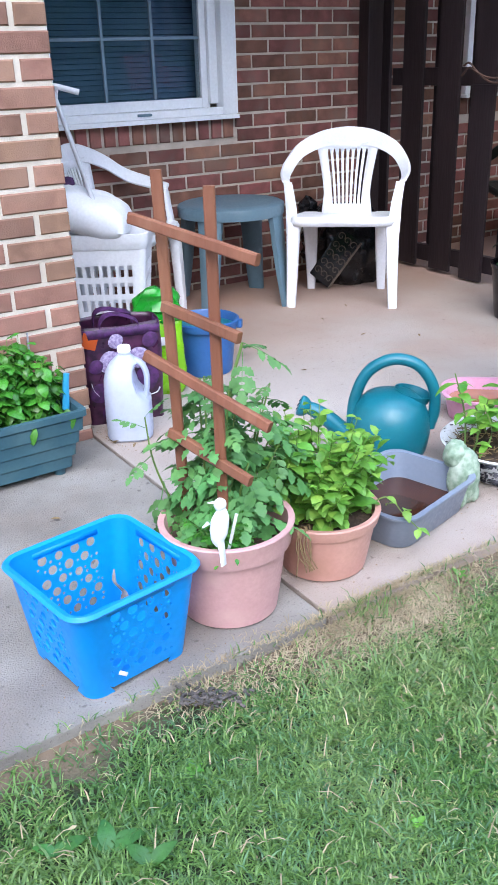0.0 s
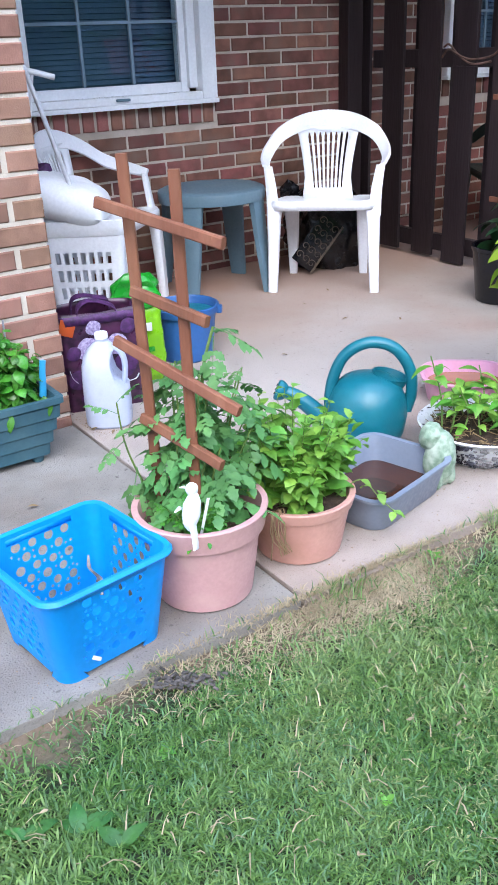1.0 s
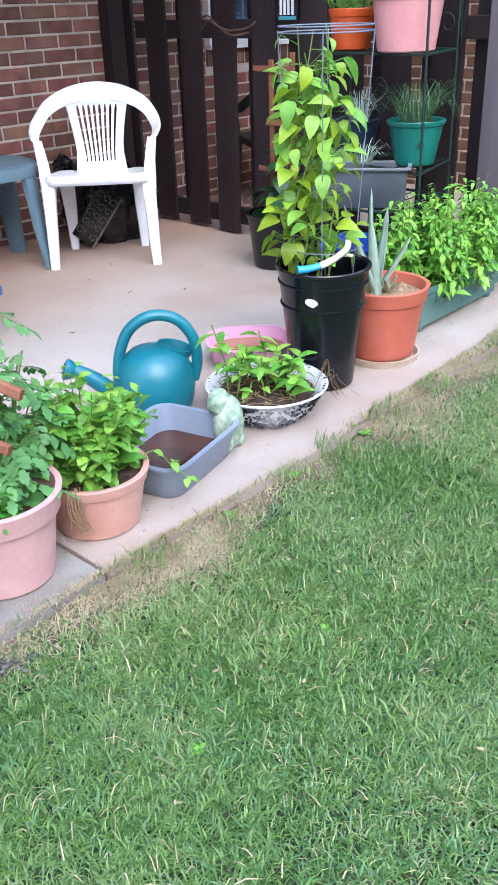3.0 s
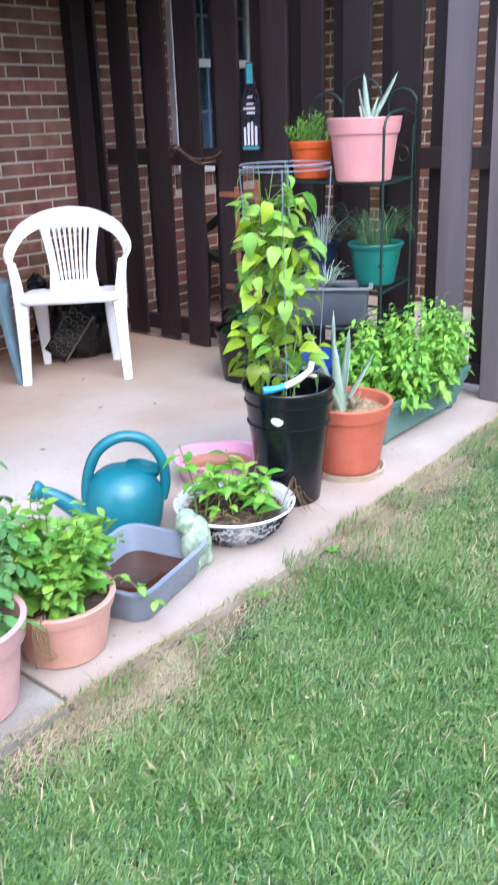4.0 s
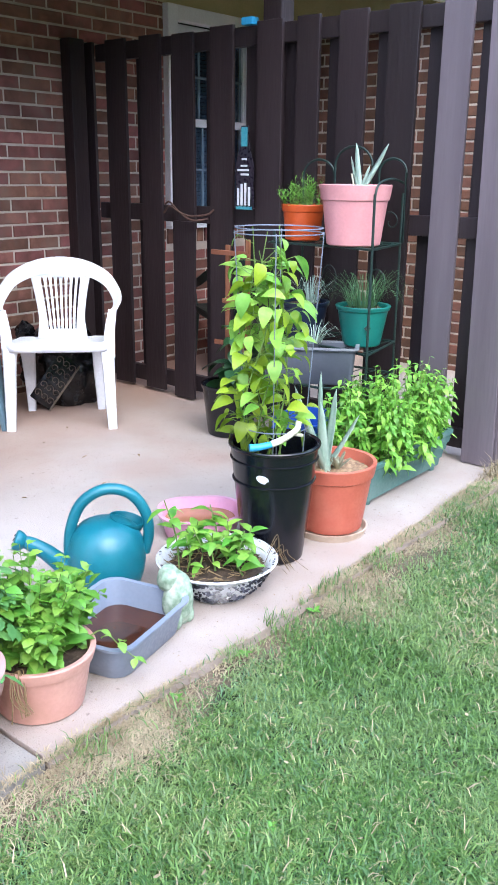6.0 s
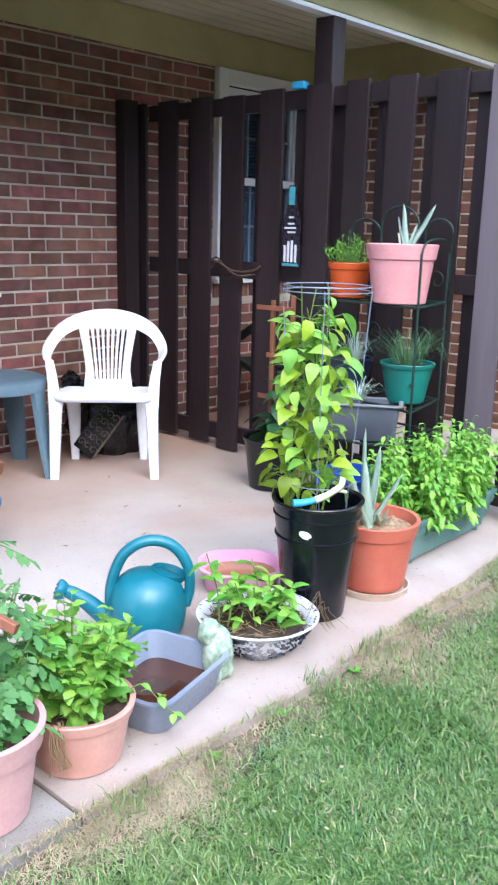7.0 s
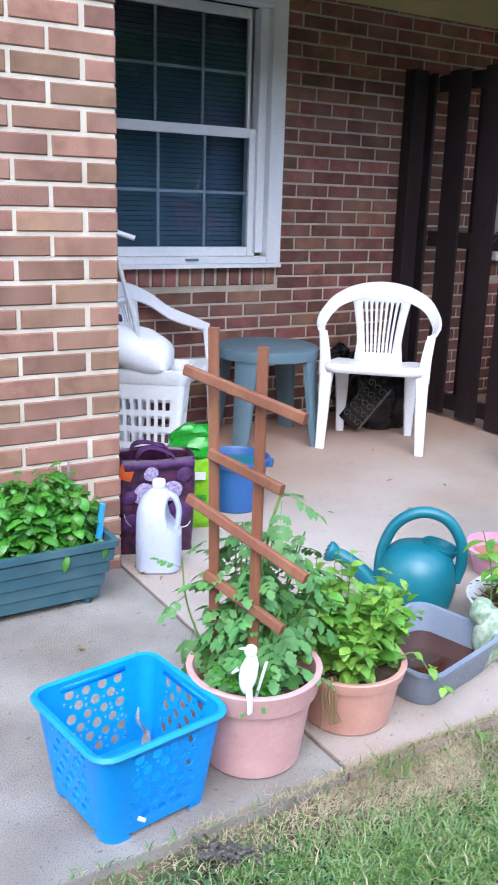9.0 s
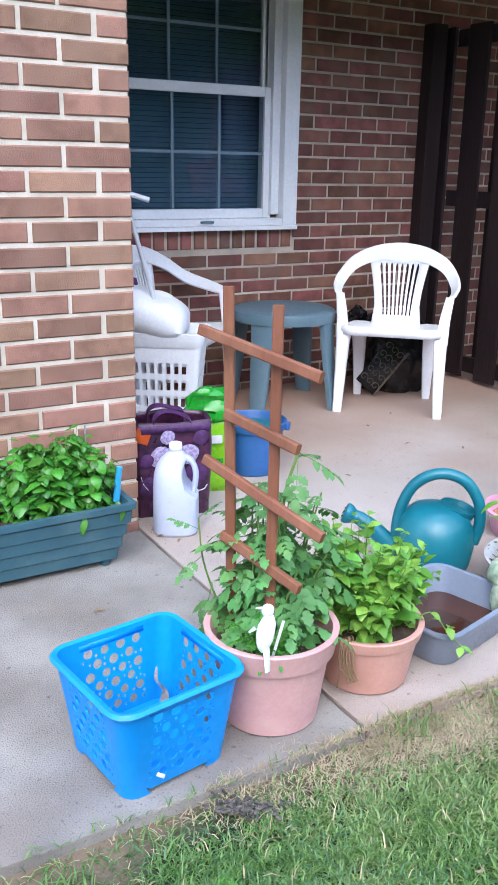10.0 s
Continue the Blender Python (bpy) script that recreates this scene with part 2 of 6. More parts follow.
M_LEAF_DARK = mat("dark_leaf", lin("2d5a34"), lin("244a2c"), 20, 0.45, 0.1, 0.2, 90, orand=0.2, trans=0.15)
M_AGAVE = mat("agave_leaf", lin("9db8a8"), lin("b6cabb"), 14, 0.5, 0.1, 0.15, 90, orand=0.12, trans=0.1)
M_CHIVE = mat("chive_leaf", lin("5d8a5c"), lin("4d7a50"), 14, 0.5, 0.1, 0.0, 90, irand=0.25, trans=0.2)
M_STEM = mat("stem", lin("6f8a42"), lin("5d7a3a"), 20, 0.6, 0.1, 0.1, 90)
M_TWIG = mat("dry_twig", lin("8a7350"), lin("6c583c"), 20, 0.8, 0.1, 0.2, 90)
M_CYAN = mat("cyan_plastic", lin("37a7d6"), lin("2f98c8"), 8, 0.4, 0.08, 0.05, 90)
M_BIRD = mat("white_bird_plastic", lin("e9ecef"), lin("d6dee6"), 25, 0.4, 0.08, 0.08, 90)
M_PALE = mat("pale_resin", lin("d9dbe0"), lin("c8ccd4"), 25, 0.4, 0.08, 0.08, 90)
M_CREAM = mat("cream_rubber", lin("e8e4cc"), lin("d8d2b4"), 12, 0.5, 0.08, 0.08, 90)
M_ALU = mat("grey_metal_pole", lin("a8adb8"), lin("9aa0ac"), 8, 0.35, 0.08, 0.05, 90, metal=0.5)
M_BLIND = mat("blind_slat", lin("7590ac"), lin("6a85a1"), 8, 0.6, 0.08, 0.0, 90)
M_ROOM_SHADE = mat("room_shade", lin("20242a"), lin("1a1d22"), 8, 0.8, 0.08, 0.0, 90)
M_COLA = mat("bottle_print_dark", lin("2a2430"), lin("201c26"), 8, 0.3, 0.08, 0.0, 90)
M_AQUA = mat("bottle_aqua", lin("4fa0ac"), lin("3f909e"), 8, 0.3, 0.08, 0.0, 90)
M_GOLD = mat("bronze_scroll", lin("75665a"), lin("5c5046"), 20, 0.5, 0.1, 0.1, 90, metal=0.3)
M_MULCH = mat("wood_chips", lin("a88d6c"), lin("6a5240"), 60, 0.9, 0.05, 0.6, 160)


def glass_mat():
    m = bpy.data.materials.new("window_glass")
    m.use_nodes = True
    n, l = m.node_tree.nodes, m.node_tree.links
    b = n["Principled BSDF"]
    b.inputs["Base Color"].default_value = (0.62, 0.74, 0.8, 1)
    b.inputs["Roughness"].default_value = 0.02
    b.inputs["Transmission Weight"].default_value = 1.0
    b.inputs["IOR"].default_value = 1.5
    return m


M_GLASS = glass_mat()


# ---- building blocks ----
def part(name, bm, material, parent, label="", m=None, smooth=True, solid=0.0, bevel=0.0):
    me = bpy.data.meshes.new(name)
    bmesh.ops.recalc_face_normals(bm, faces=bm.faces)
    bm.to_mesh(me)
    bm.free()
    me.materials.append(material)
    for p in me.polygons:
        p.use_smooth = smooth
    ob = new(name, me)
    ob.parent = parent
    if m is not None:
        ob.matrix_basis = m
    if solid:
        s = ob.modifiers.new("thickness", "SOLIDIFY")
        s.thickness, s.offset = solid, 0
    if bevel:
        v = ob.modifiers.new("edge", "BEVEL")
        v.width, v.segments, v.limit_method = bevel, 2, "ANGLE"
    if smooth and hasattr(me, "set_sharp_from_angle"):
        me.set_sharp_from_angle(angle=radians(38))
    if label:
        ob["label"] = label
    return ob


def share(name, me, parent, m):
    """One more piece on a mesh that is already there."""
    ob = new(name, me)
    ob.parent = parent
    ob.matrix_basis = m
    return ob


def mesh_of(name, bm, material, smooth=True):
    me = bpy.data.meshes.new(name)
    bmesh.ops.recalc_face_normals(bm, faces=bm.faces)
    bm.to_mesh(me)
    bm.free()
    me.materials.append(material)
    for p in me.polygons:
        p.use_smooth = smooth
    return me


def thing(name, m, label, category, group="", kind=""):
    ob = new(name)
    ob.empty_display_size = 0.05
    ob.matrix_basis = m
    return tagged(ob, label, category, group, kind)


def box(sx, sy, sz, c=(0, 0, 0), bev=0.0, bm=None, rot=None):
    bm = bm or bmesh.new()
    g = bmesh.ops.create_cube(bm, size=1.0)
    m = Matrix.Translation(c) @ (rot or Matrix()) @ Matrix.Diagonal((sx, sy, sz, 1))
    bmesh.ops.transform(bm, matrix=m, verts=g["verts"])
    if bev:
        es = {e for v in g["verts"] for e in v.link_edges}
        bmesh.ops.bevel(bm, geom=list(es), offset=bev, segments=2, affect="EDGES", profile=0.6)
    return bm


def lathe(profile, n=36, bm=None, squash=None, wobble=0.0):
    """A turned form; profile: (radius, height) from one end to the other."""
    bm = bm or bmesh.new()
    rings = []
    for r, z in profile:
        if r < 1e-6:
            rings.append([bm.verts.new((0, 0, z))])
        else:
            rings.append([bm.verts.new((r * math.cos(2 * math.pi * i / n) * (1 + wobble * math.sin(4 * math.pi * i / n)), r * math.sin(2 * math.pi * i / n), z)) for i in range(n)])
    for a, b in zip(rings, rings[1:]):
        for i in range(n):
            j = (i + 1) % n
            if len(a) == 1 and len(b) == 1:
                continue
            if len(a) == 1:
                bm.faces.new((a[0], b[i], b[j]))
            elif len(b) == 1:
                bm.faces.new((a[i], a[j], b[0]))
            else:
                bm.faces.new((a[i], a[j], b[j], b[i]))
    return bm


def smooth_pts(pts, k=6):
    """Catmull-Rom through the points."""
    p = [Vector(q) for q in pts]
    p = [2 * p[0] - p[1]] + p + [2 * p[-1] - p[-2]]
    out = []
    for i in range(1, len(p) - 2):
        for s in range(k):
            t = s / k
            a, b, c, d = p[i - 1:i + 3]
            out.append(0.5 * ((2 * b) + (c - a) * t + (2 * a - 5 * b + 4 * c - d) * t * t + (3 * b - a - 3 * c + d) * t ** 3))
    out.append(p[-2])
    return out


def sweep(pts, a, b=None, n=8, up=(0, 0, 1), bm=None, power=1.0, caps=True):
    """A bar along pts; a, b: half widths across and along up, single values or lists; power < 1 makes it boxier."""
    bm = bm or bmesh.new()
    pts = [Vector(p) for p in pts]
    k = len(pts)
    b = a if b is None else b
    fa = (lambda i: a[0] + (a[-1] - a[0]) * i / (k - 1)) if isinstance(a, (list, tuple)) else (lambda i: a)
    fb = (lambda i: b[0] + (b[-1] - b[0]) * i / (k - 1)) if isinstance(b, (list, tuple)) else (lambda i: b)
    up = Vector(up)
    rings = []
    for i, p in enumerate(pts):
        t = (pts[min(i + 1, k - 1)] - pts[max(i - 1, 0)]).normalized()
        side = t.cross(up)
        if side.length < 1e-3:
            side = t.cross(Vector((0.3, 1, 0.1)))
        side.normalize()
        nor = side.cross(t).normalized()
        ring = []
        for j in range(n):
            w = 2 * math.pi * (j + 0.5) / n
            cs, sn = math.cos(w), math.sin(w)
            cs, sn = math.copysign(abs(cs) ** power, cs), math.copysign(abs(sn) ** power, sn)
            ring.append(bm.verts.new(p + side * (fa(i) * cs) + nor * (fb(i) * sn)))
        rings.append(ring)
    for r, s in zip(rings, rings[1:]):
        for j in range(n):
            bm.faces.new((r[j], r[(j + 1) % n], s[(j + 1) % n], s[j]))
    if caps:
        bm.faces.new(rings[0][::-1])
        bm.faces.new(rings[-1])
    return bm


def rring(sx, sy, r, z, k=5):
    """A rounded rectangle of half sizes sx, sy at height z."""
    r = min(r, sx - 1e-4, sy - 1e-4)
    out = []
    for q, (cx, cy) in enumerate(((sx - r, sy - r), (-sx + r, sy - r), (-sx + r, -sy + r), (sx - r, -sy + r))):
        for i in range(k):
            w = math.pi / 2 * (q + i / (k - 1))
            out.append(Vector((cx + r * math.cos(w), cy + r * math.sin(w), z)))
    return out


def loft(rings, bm=None, cap0=False, cap1=False):
    bm = bm or bmesh.new()
    vs = [[bm.verts.new(p) for p in r] for r in rings]
    for a, b in zip(vs, vs[1:]):
        for i in range(len(a)):
            j = (i + 1) % len(a)
            bm.faces.new((a[i], a[j], b[j], b[i]))
    if cap0:
        bm.faces.new(vs[0][::-1])
    if cap1:
        bm.faces.new(vs[-1])
    return bm


def pierced(outer, holes, place, bm=None):
    """A sheet with holes: loops of (u, v), laid into space by place(u, v)."""
    bm = bm or bmesh.new()
    es = []
    for loop in [outer] + holes:
        vs = [bm.verts.new((u, v, 0)) for u, v in loop]
        es += [bm.edges.new((vs[i], vs[(i + 1) % len(vs)])) for i in range(len(vs))]
    bmesh.ops.triangle_fill(bm, edges=es, use_beauty=True)
    for v in bm.verts:
        v.co = place(v.co.x, v.co.y)
    return bm


def circle(u, v, r, n=14):
    return [(u + r * math.cos(2 * math.pi * i / n), v + r * math.sin(2 * math.pi * i / n)) for i in range(n)]


def blob(rx, ry, rz, rough=0.1, sub=3, seed=0, freq=4.0, bm=None, c=(0, 0, 0)):
    """A lumpy rounded mass."""
    bm = bm or bmesh.new()
    g = bmesh.ops.create_icosphere(bm, subdivisions=sub, radius=1.0)
    for v in g["verts"]:
        d = v.co.normalized()
        k = 1 + rough * noise.noise(d * freq + Vector((seed, seed * 2.3, 0))) + 0.5 * rough * noise.noise(d * freq * 2.7 + Vector((0, seed, 1)))
        v.co = Vector((d.x * rx * k + c[0], d.y * ry * k + c[1], d.z * rz * k + c[2]))
    return bm


# ---- leaves ----
def leaf_mesh(name, material, length, width, tip=1.6, fold=0.25, droop=0.25, teeth=0.0, n=6, neck=0.12):
    """A blade from its stalk along +y, its top side up, cupped across and hollow along the midrib."""
    bm = bmesh.new()
    st = bm.verts.new((0, 0, 0))
    rows = []
    for i in range(n):
        t = (i + 0.4) / n
        w = width / 2 * (math.sin(math.pi * t ** (1 / tip)) ** 0.85)
        w *= 1 + (teeth * (1 if i % 2 else -1))
        y = length * (neck + (1 - neck) * t)
        z = -droop * length * t * t + 0.06 * length * math.sin(3 * t)
        rows.append([bm.verts.new((x * w, y - 0.1 * length * abs(x) * (1 - t) + 0.02 * length, z + fold * w * (abs(x) if abs(x) < 1 else 0.75))) for x in (-1, -0.55, 0, 0.55, 1)])
    end = bm.verts.new((0, length, -droop * length))
    for k in range(4):
        bm.faces.new((st, rows[0][k + 1], rows[0][k]))
        bm.faces.new((rows[-1][k], rows[-1][k + 1], end))
        for a, b in zip(rows, rows[1:]):
            bm.faces.new((a[k], a[k + 1], b[k + 1], b[k]))
    return mesh_of(name, bm, material)


def compound_mesh(name, material, length, width):
    """A feathered leaf: leaflets along a stalk."""
    bm = bmesh.new()
    sweep([(0, length * t, -0.15 * length * t * t) for t in (0, 0.35, 0.7, 0.95)], [0.0016, 0.0008], n=4, bm=bm)
    lobes = [(0.98, 0, 0.42)] + [(t, s, k) for t, k in ((0.42, 0.34), (0.68, 0.4), (0.86, 0.3)) for s in (-1, 1)]
    for t, s, k in lobes:
        q = Matrix.Translation((0, length * t, -0.15 * length * t * t)) @ Matrix.Rotation(-s * 1.05, 4, "Z") @ Matrix.Rotation(-0.25, 4, "X")
        ll, lw = length * k, width * k
        prev = None
        prof = [(0.0, 0.02), (0.18, 0.30), (0.3, 0.22), (0.45, 0.46), (0.58, 0.30), (0.72, 0.34), (0.86, 0.14), (1.0, 0.0)]
        for u, w in prof:
            row = [bm.verts.new(q @ Vector((x * lw * w, ll * u, 0.16 * abs(x) * lw * w - 0.2 * ll * u * u))) for x in (-1, 0, 1)]
            if prev:
                bm.faces.new((prev[0], prev[1], row[1], row[0]))
                bm.faces.new((prev[1], prev[2], row[2], row[1]))
            prev = row
    return mesh_of(name, bm, material)


def leaf_at(p, out, tilt=0.0, roll=0.0, s=1.0):
    """The pose of a leaf at p that points along out (a flat angle), tilted up by tilt."""
    return Matrix.Translation(p) @ Matrix.Rotation(out - math.pi / 2, 4, "Z") @ Matrix.Rotation(tilt, 4, "X") @ Matrix.Rotation(roll, 4, "Y") @ Matrix.Diagonal((s, s, s, 1))

# ---- the setting ----
YB, YP, XF, COURSE, BED = 2.687, 1.213, 2.44, 0.0677, 0.034


def structure(name, bm, material, label, category, smooth=False, bevel=0.0):
    ob = part(name, bm, material, None, smooth=smooth, bevel=bevel)
    return tagged(ob, label, category, kind="structure")


def wall_core(spans, depth_axis="y"):
    bm = bmesh.new()
    for x0, x1, y0, y1, z0, z1 in spans:
        box(x1 - x0, y1 - y0, z1 - z0, ((x0 + x1) / 2, (y0 + y1) / 2, (z0 + z1) / 2), bm=bm)
    return bm


# mortar bodies; the bricks stand 5 mm proud of them
W1, W2 = (0.43, 1.512, 0.85, 2.145), (3.09, 4.06, 0.87, 2.145)
wall_back = structure("wall_back", wall_core([
    (-0.1, W1[0], YB + 0.005, YB + 0.25, -0.15, 2.145), (W1[0], W1[1], YB + 0.005, YB + 0.25, -0.15, W1[2]),
    (W1[1], W2[0], YB + 0.005, YB + 0.25, -0.15, 2.145), (W2[0], W2[1], YB + 0.005, YB + 0.25, -0.15, W2[2]),
    (W2[1], 4.3, YB + 0.005, YB + 0.25, -0.15, 2.145), (-0.1, 4.3, YB + 0.005, YB + 0.25, 2.145, 2.6)]),
    M_MORTAR, "red-brown brick back wall of the patio with grey mortar", "wall")
wall_pier = structure("wall_pier", wall_core([(-3.2, -0.005, YP + 0.005, YB + 0.25, -0.15, 2.6)]),
                      M_MORTAR_PIER, "weathered brick wall end with wide pale mortar joints", "wall")
wall_side = structure("wall_side", wall_core([(4.105, 4.4, 0.3, YB + 0.25, -0.15, 2.6)]), M_MORTAR, "brick side wall beyond the wooden fence", "wall")

# slab with its joints cut in
slab_bm = bmesh.new()
box(4.295, YB + 0.1, 0.12, (2.1525, (YB + 0.1) / 2, -0.06), bm=slab_bm, bev=0.004)
floor = structure("floor", slab_bm, M_CONCRETE, "pale worn concrete patio slab with control joints", "patio slab")
walk_slab = structure("pavement", box(3.195, 1.205, 0.12, (-1.6025, 0.6025, -0.06), 0.004), M_WORN, "rough weathered grey concrete walk in front of the wall", "pavement")
joint = structure("joint", wall_core([(-3.2, 4.3, 0.02, YB, -0.14, -0.014)]), M_SOIL, "dirt-filled control joints in the concrete slab", "slab joint")

# lawn
lawn_bm = bmesh.new()
bmesh.ops.create_grid(lawn_bm, x_segments=200, y_segments=110, size=0.5, matrix=Matrix.Translation((0.6, -1.2, 0)) @ Matrix.Diagonal((9.0, 2.6, 1, 1)))
for v in lawn_bm.verts:
    v.co.z = -0.026 + 0.005 * noise.noise(v.co * 2.2) + 0.004 * noise.noise(v.co * 9)
    if v.co.y > 0.012:
        v.co.z = -0.09
    elif v.co.y > -0.12:
        v.co.z += 0.006 * noise.noise(v.co * 6)
outer = [(-400, -400), (400, -400), (400, 400), (-400, 400)]
inner = [(-3.9, -2.5), (5.1, -2.5), (5.1, 0.1), (-3.9, 0.1)]
ov, iv = [lawn_bm.verts.new((x, y, -0.03)) for x, y in outer], [lawn_bm.verts.new((x, y, -0.03)) for x, y in inner]
for i in range(4):
    j = (i + 1) % 4
    lawn_bm.faces.new((ov[i], ov[j], iv[j], iv[i]))
ground = structure("ground", lawn_bm, M_EARTH, "lawn earth running from the slab to the horizon", "ground", smooth=True)

# ceiling, frieze and beam
def boards(x0, x1, y0, y1, z, pitch=0.1):
    bm = bmesh.new()
    y = y0
    while y < y1 - 0.01:
        box(x1 - x0, pitch - 0.008, 0.012, ((x0 + x1) / 2, y + pitch / 2, z), bm=bm, bev=0.003)
        y += pitch
    box(x1 - x0, y1 - y0, 0.02, ((x0 + x1) / 2, (y0 + y1) / 2, z + 0.018), bm=bm)
    return bm


ceiling = structure("ceiling", boards(-0.1, 4.3, 1.46, YB, 2.37), M_SOFFIT, "pale grooved vinyl soffit over the patio", "ceiling")
side_frieze = structure("trim_side_frieze", box(0.03, 2.35, 0.37, (4.08, 1.49, 2.205), 0.004), M_BEIGE, "olive-beige painted board atop the neighbouring brick wall", "trim")
frieze = structure("trim_frieze", box(4.4, 0.03, 0.215, (2.1, YB - 0.005, 2.2545), 0.004), M_BEIGE, "olive-beige painted frieze board above the brick", "trim")
beam_bm = box(9.0, 0.13, 0.24, (0.8, 1.39, 2.29), 0.006)
beam = structure("beam", beam_bm, M_BEIGE, "olive-beige painted beam along the patio roof edge", "beam")
# floor-bounce light on the beam's underside, put in as a white strip
lit_underside = structure("trim_beam", box(9.0, 0.06, 0.02, (0.8, 1.36, 2.158), 0.003), M_TRIM, "white strip for the bounce-lit underside of the roof beam", "trim")
eave = structure("eave", boards(-3.7, 5.3, 1.02, 1.325, 2.40), M_BEIGE, "olive-beige boarded eave overhanging the slab", "eave")
roof = structure("roof", wall_core([(-3.9, 5.5, 0.95, 3.7, 2.62, 2.72)]), M_GREY, "flat dark roof deck over the patio", "roof")
fascia = structure("fascia", box(9.4, 0.04, 0.24, (0.8, 0.995, 2.49), 0.004), M_BEIGE, "olive-beige fascia along the eave", "fascia")


# ---- windows ----
def window(name, x0, x1, z0, z1, label):
    """A white double-hung window with three by two panes a sash, blinds behind."""
    w = tagged(new(name), label, "window", kind="structure")
    w.matrix_basis = pose((x0 + x1) / 2, YB, z0)
    hw, h = (x1 - x0) / 2, z1 - z0
    bm = bmesh.new()
    cw = 0.085
    box(cw, 0.07, h, (-hw + cw / 2, -0.005, h / 2), 0.006, bm)
    box(cw, 0.07, h, (hw - cw / 2, -0.005, h / 2), 0.006, bm)
    box(2 * hw - 2 * cw - 0.002, 0.07, 0.034, (0, -0.005, 0.017), 0.006, bm)
    box(2 * hw - 2 * cw - 0.002, 0.07, cw, (0, -0.005, h - cw / 2), 0.006, bm)
    part("window_frame", bm, M_TRIM, w, smooth=False)
    iw = hw - cw
    bm = bmesh.new()
    for s in (-1, 1):
        box(0.045, 0.09, h - cw - 0.052, (s * (iw - 0.0225), 0.05, 0.05 + (h - cw - 0.05) / 2), 0.004, bm)
        box(0.02, 0.05, h - cw - 0.052, (s * (iw - 0.055), 0.085, 0.05 + (h - cw - 0.05) / 2), 0.004, bm)
    part("jamb", bm, M_TRIM, w, smooth=False)
    part("window_sill", box(2 * hw + 0.004, 0.075, 0.02, (0, -0.012, -0.011), 0.004), M_TRIM, w, smooth=False)
    gw, mid = iw - 0.055, 0.05 + (h - cw - 0.05) * 0.505
    for k, (a, b, y) in enumerate(((0.034, mid + 0.02, 0.045), (mid - 0.02, h - cw, 0.075))):
        bm = bmesh.new()
        for s in (-1, 1):
            box(0.045, 0.03, b - a, (s * (gw - 0.0), y, (a + b) / 2), 0.003, bm)
        box(2 * gw - 0.047, 0.03, 0.045, (0, y, a + 0.0225), 0.003, bm)
        box(2 * gw - 0.047, 0.03, 0.045, (0, y, b - 0.0225), 0.003, bm)
        sash = part("sash", bm, M_TRIM, w, smooth=False)
        pw, ph = (2 * gw - 0.045) / 3, (b - a - 0.09) / 2
        for i in range(2):
            part("muntin", box(0.014, 0.012, b - a - 0.092, (-gw + 0.0225 + pw * (i + 1), y - 0.006, (a + b) / 2), 0.002), M_MUNTIN, sash, smooth=False)
        part("muntin", box(2 * gw - 0.047, 0.010, 0.014, (0, y - 0.006, (a + b) / 2), 0.002), M_MUNTIN, sash, smooth=False)
        for i in range(3):
            for j in range(2):
                p = part("pane", box(pw - 0.004, 0.004, ph - 0.004, (-gw + 0.0225 + pw * (i + 0.5), y + 0.002, a + 0.045 + ph * (j + 0.5))), M_GLASS, sash, smooth=False)
                p.visible_shadow = False
    slat = mesh_of("slat", box(2 * iw - 0.03, 0.024, 0.002, rot=Matrix.Rotation(radians(62), 4, "X")), M_BLIND, False)
    z = 0.07
    while z < h - cw:
        share("slat", slat, w, pose(0, 0.16, z))
        z += 0.0235
    part("lock", box(0.07, 0.02, 0.012, (0.02, -0.045, 0.02), 0.004), M_TABLE, w)
    # unseen box: room shade put into its colour, closed against the sky
    room = tagged(part("room", wall_core([(x0 - 0.3, x1 + 0.3, YB + 0.9, YB + 0.95, 0, 2.6), (x0 - 0.3, x0 - 0.25, YB + 0.251, YB + 0.9, 0, 2.6), (x1 + 0.25, x1 + 0.3, YB + 0.251, YB + 0.9, 0, 2.6), (x0 - 0.3, x1 + 0.3, YB + 0.251, YB + 0.95, 2.601, 2.619), (x0 - 0.3, x1 + 0.3, YB + 0.251, YB + 0.95, -0.02, -0.001)]), M_ROOM_SHADE, None, smooth=False), "dark box behind the blinds that keeps sky light out", "wall", kind="structure")
    return w


window("window_1", *W1, "white double-hung window with dark blinds in brick wall")
window("window_2", *W2, "white double-hung window behind the slatted wooden fence")


# ---- fence ----
fence = thing("fence", pose(XF, 0, 0), "dark brown board-on-board wooden patio fence", "fence", kind="structure")
TOPZ = 1.855
near = [(2.66, 2.585), (2.482, 2.333), (2.224, 2.077), (1.733, 1.586), (1.44, 1.293), (1.213, 1.091), (0.989, 0.849), (0.746, 0.603), (0.497, 0.369)]
rng = random.Random(4)
# boards at the open end take the stain with daylight painted in
for y1, y0 in near:
    b = part("board", box(0.019, y1 - y0, TOPZ - 0.02, (0, 0, 0), 0.003), M_FENCE_LIT_GREYED if y1 < 0.6 else M_FENCE, fence, smooth=False,
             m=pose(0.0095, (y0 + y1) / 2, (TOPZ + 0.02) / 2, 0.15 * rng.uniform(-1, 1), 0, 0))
part("board", box(0.019, 0.145, 0.94, (0, 0, 0), 0.003), M_FENCE, fence, smooth=False, m=pose(-0.012, 1.902, 0.48, 0.6, 0, 0), label="short split board with a broken top")
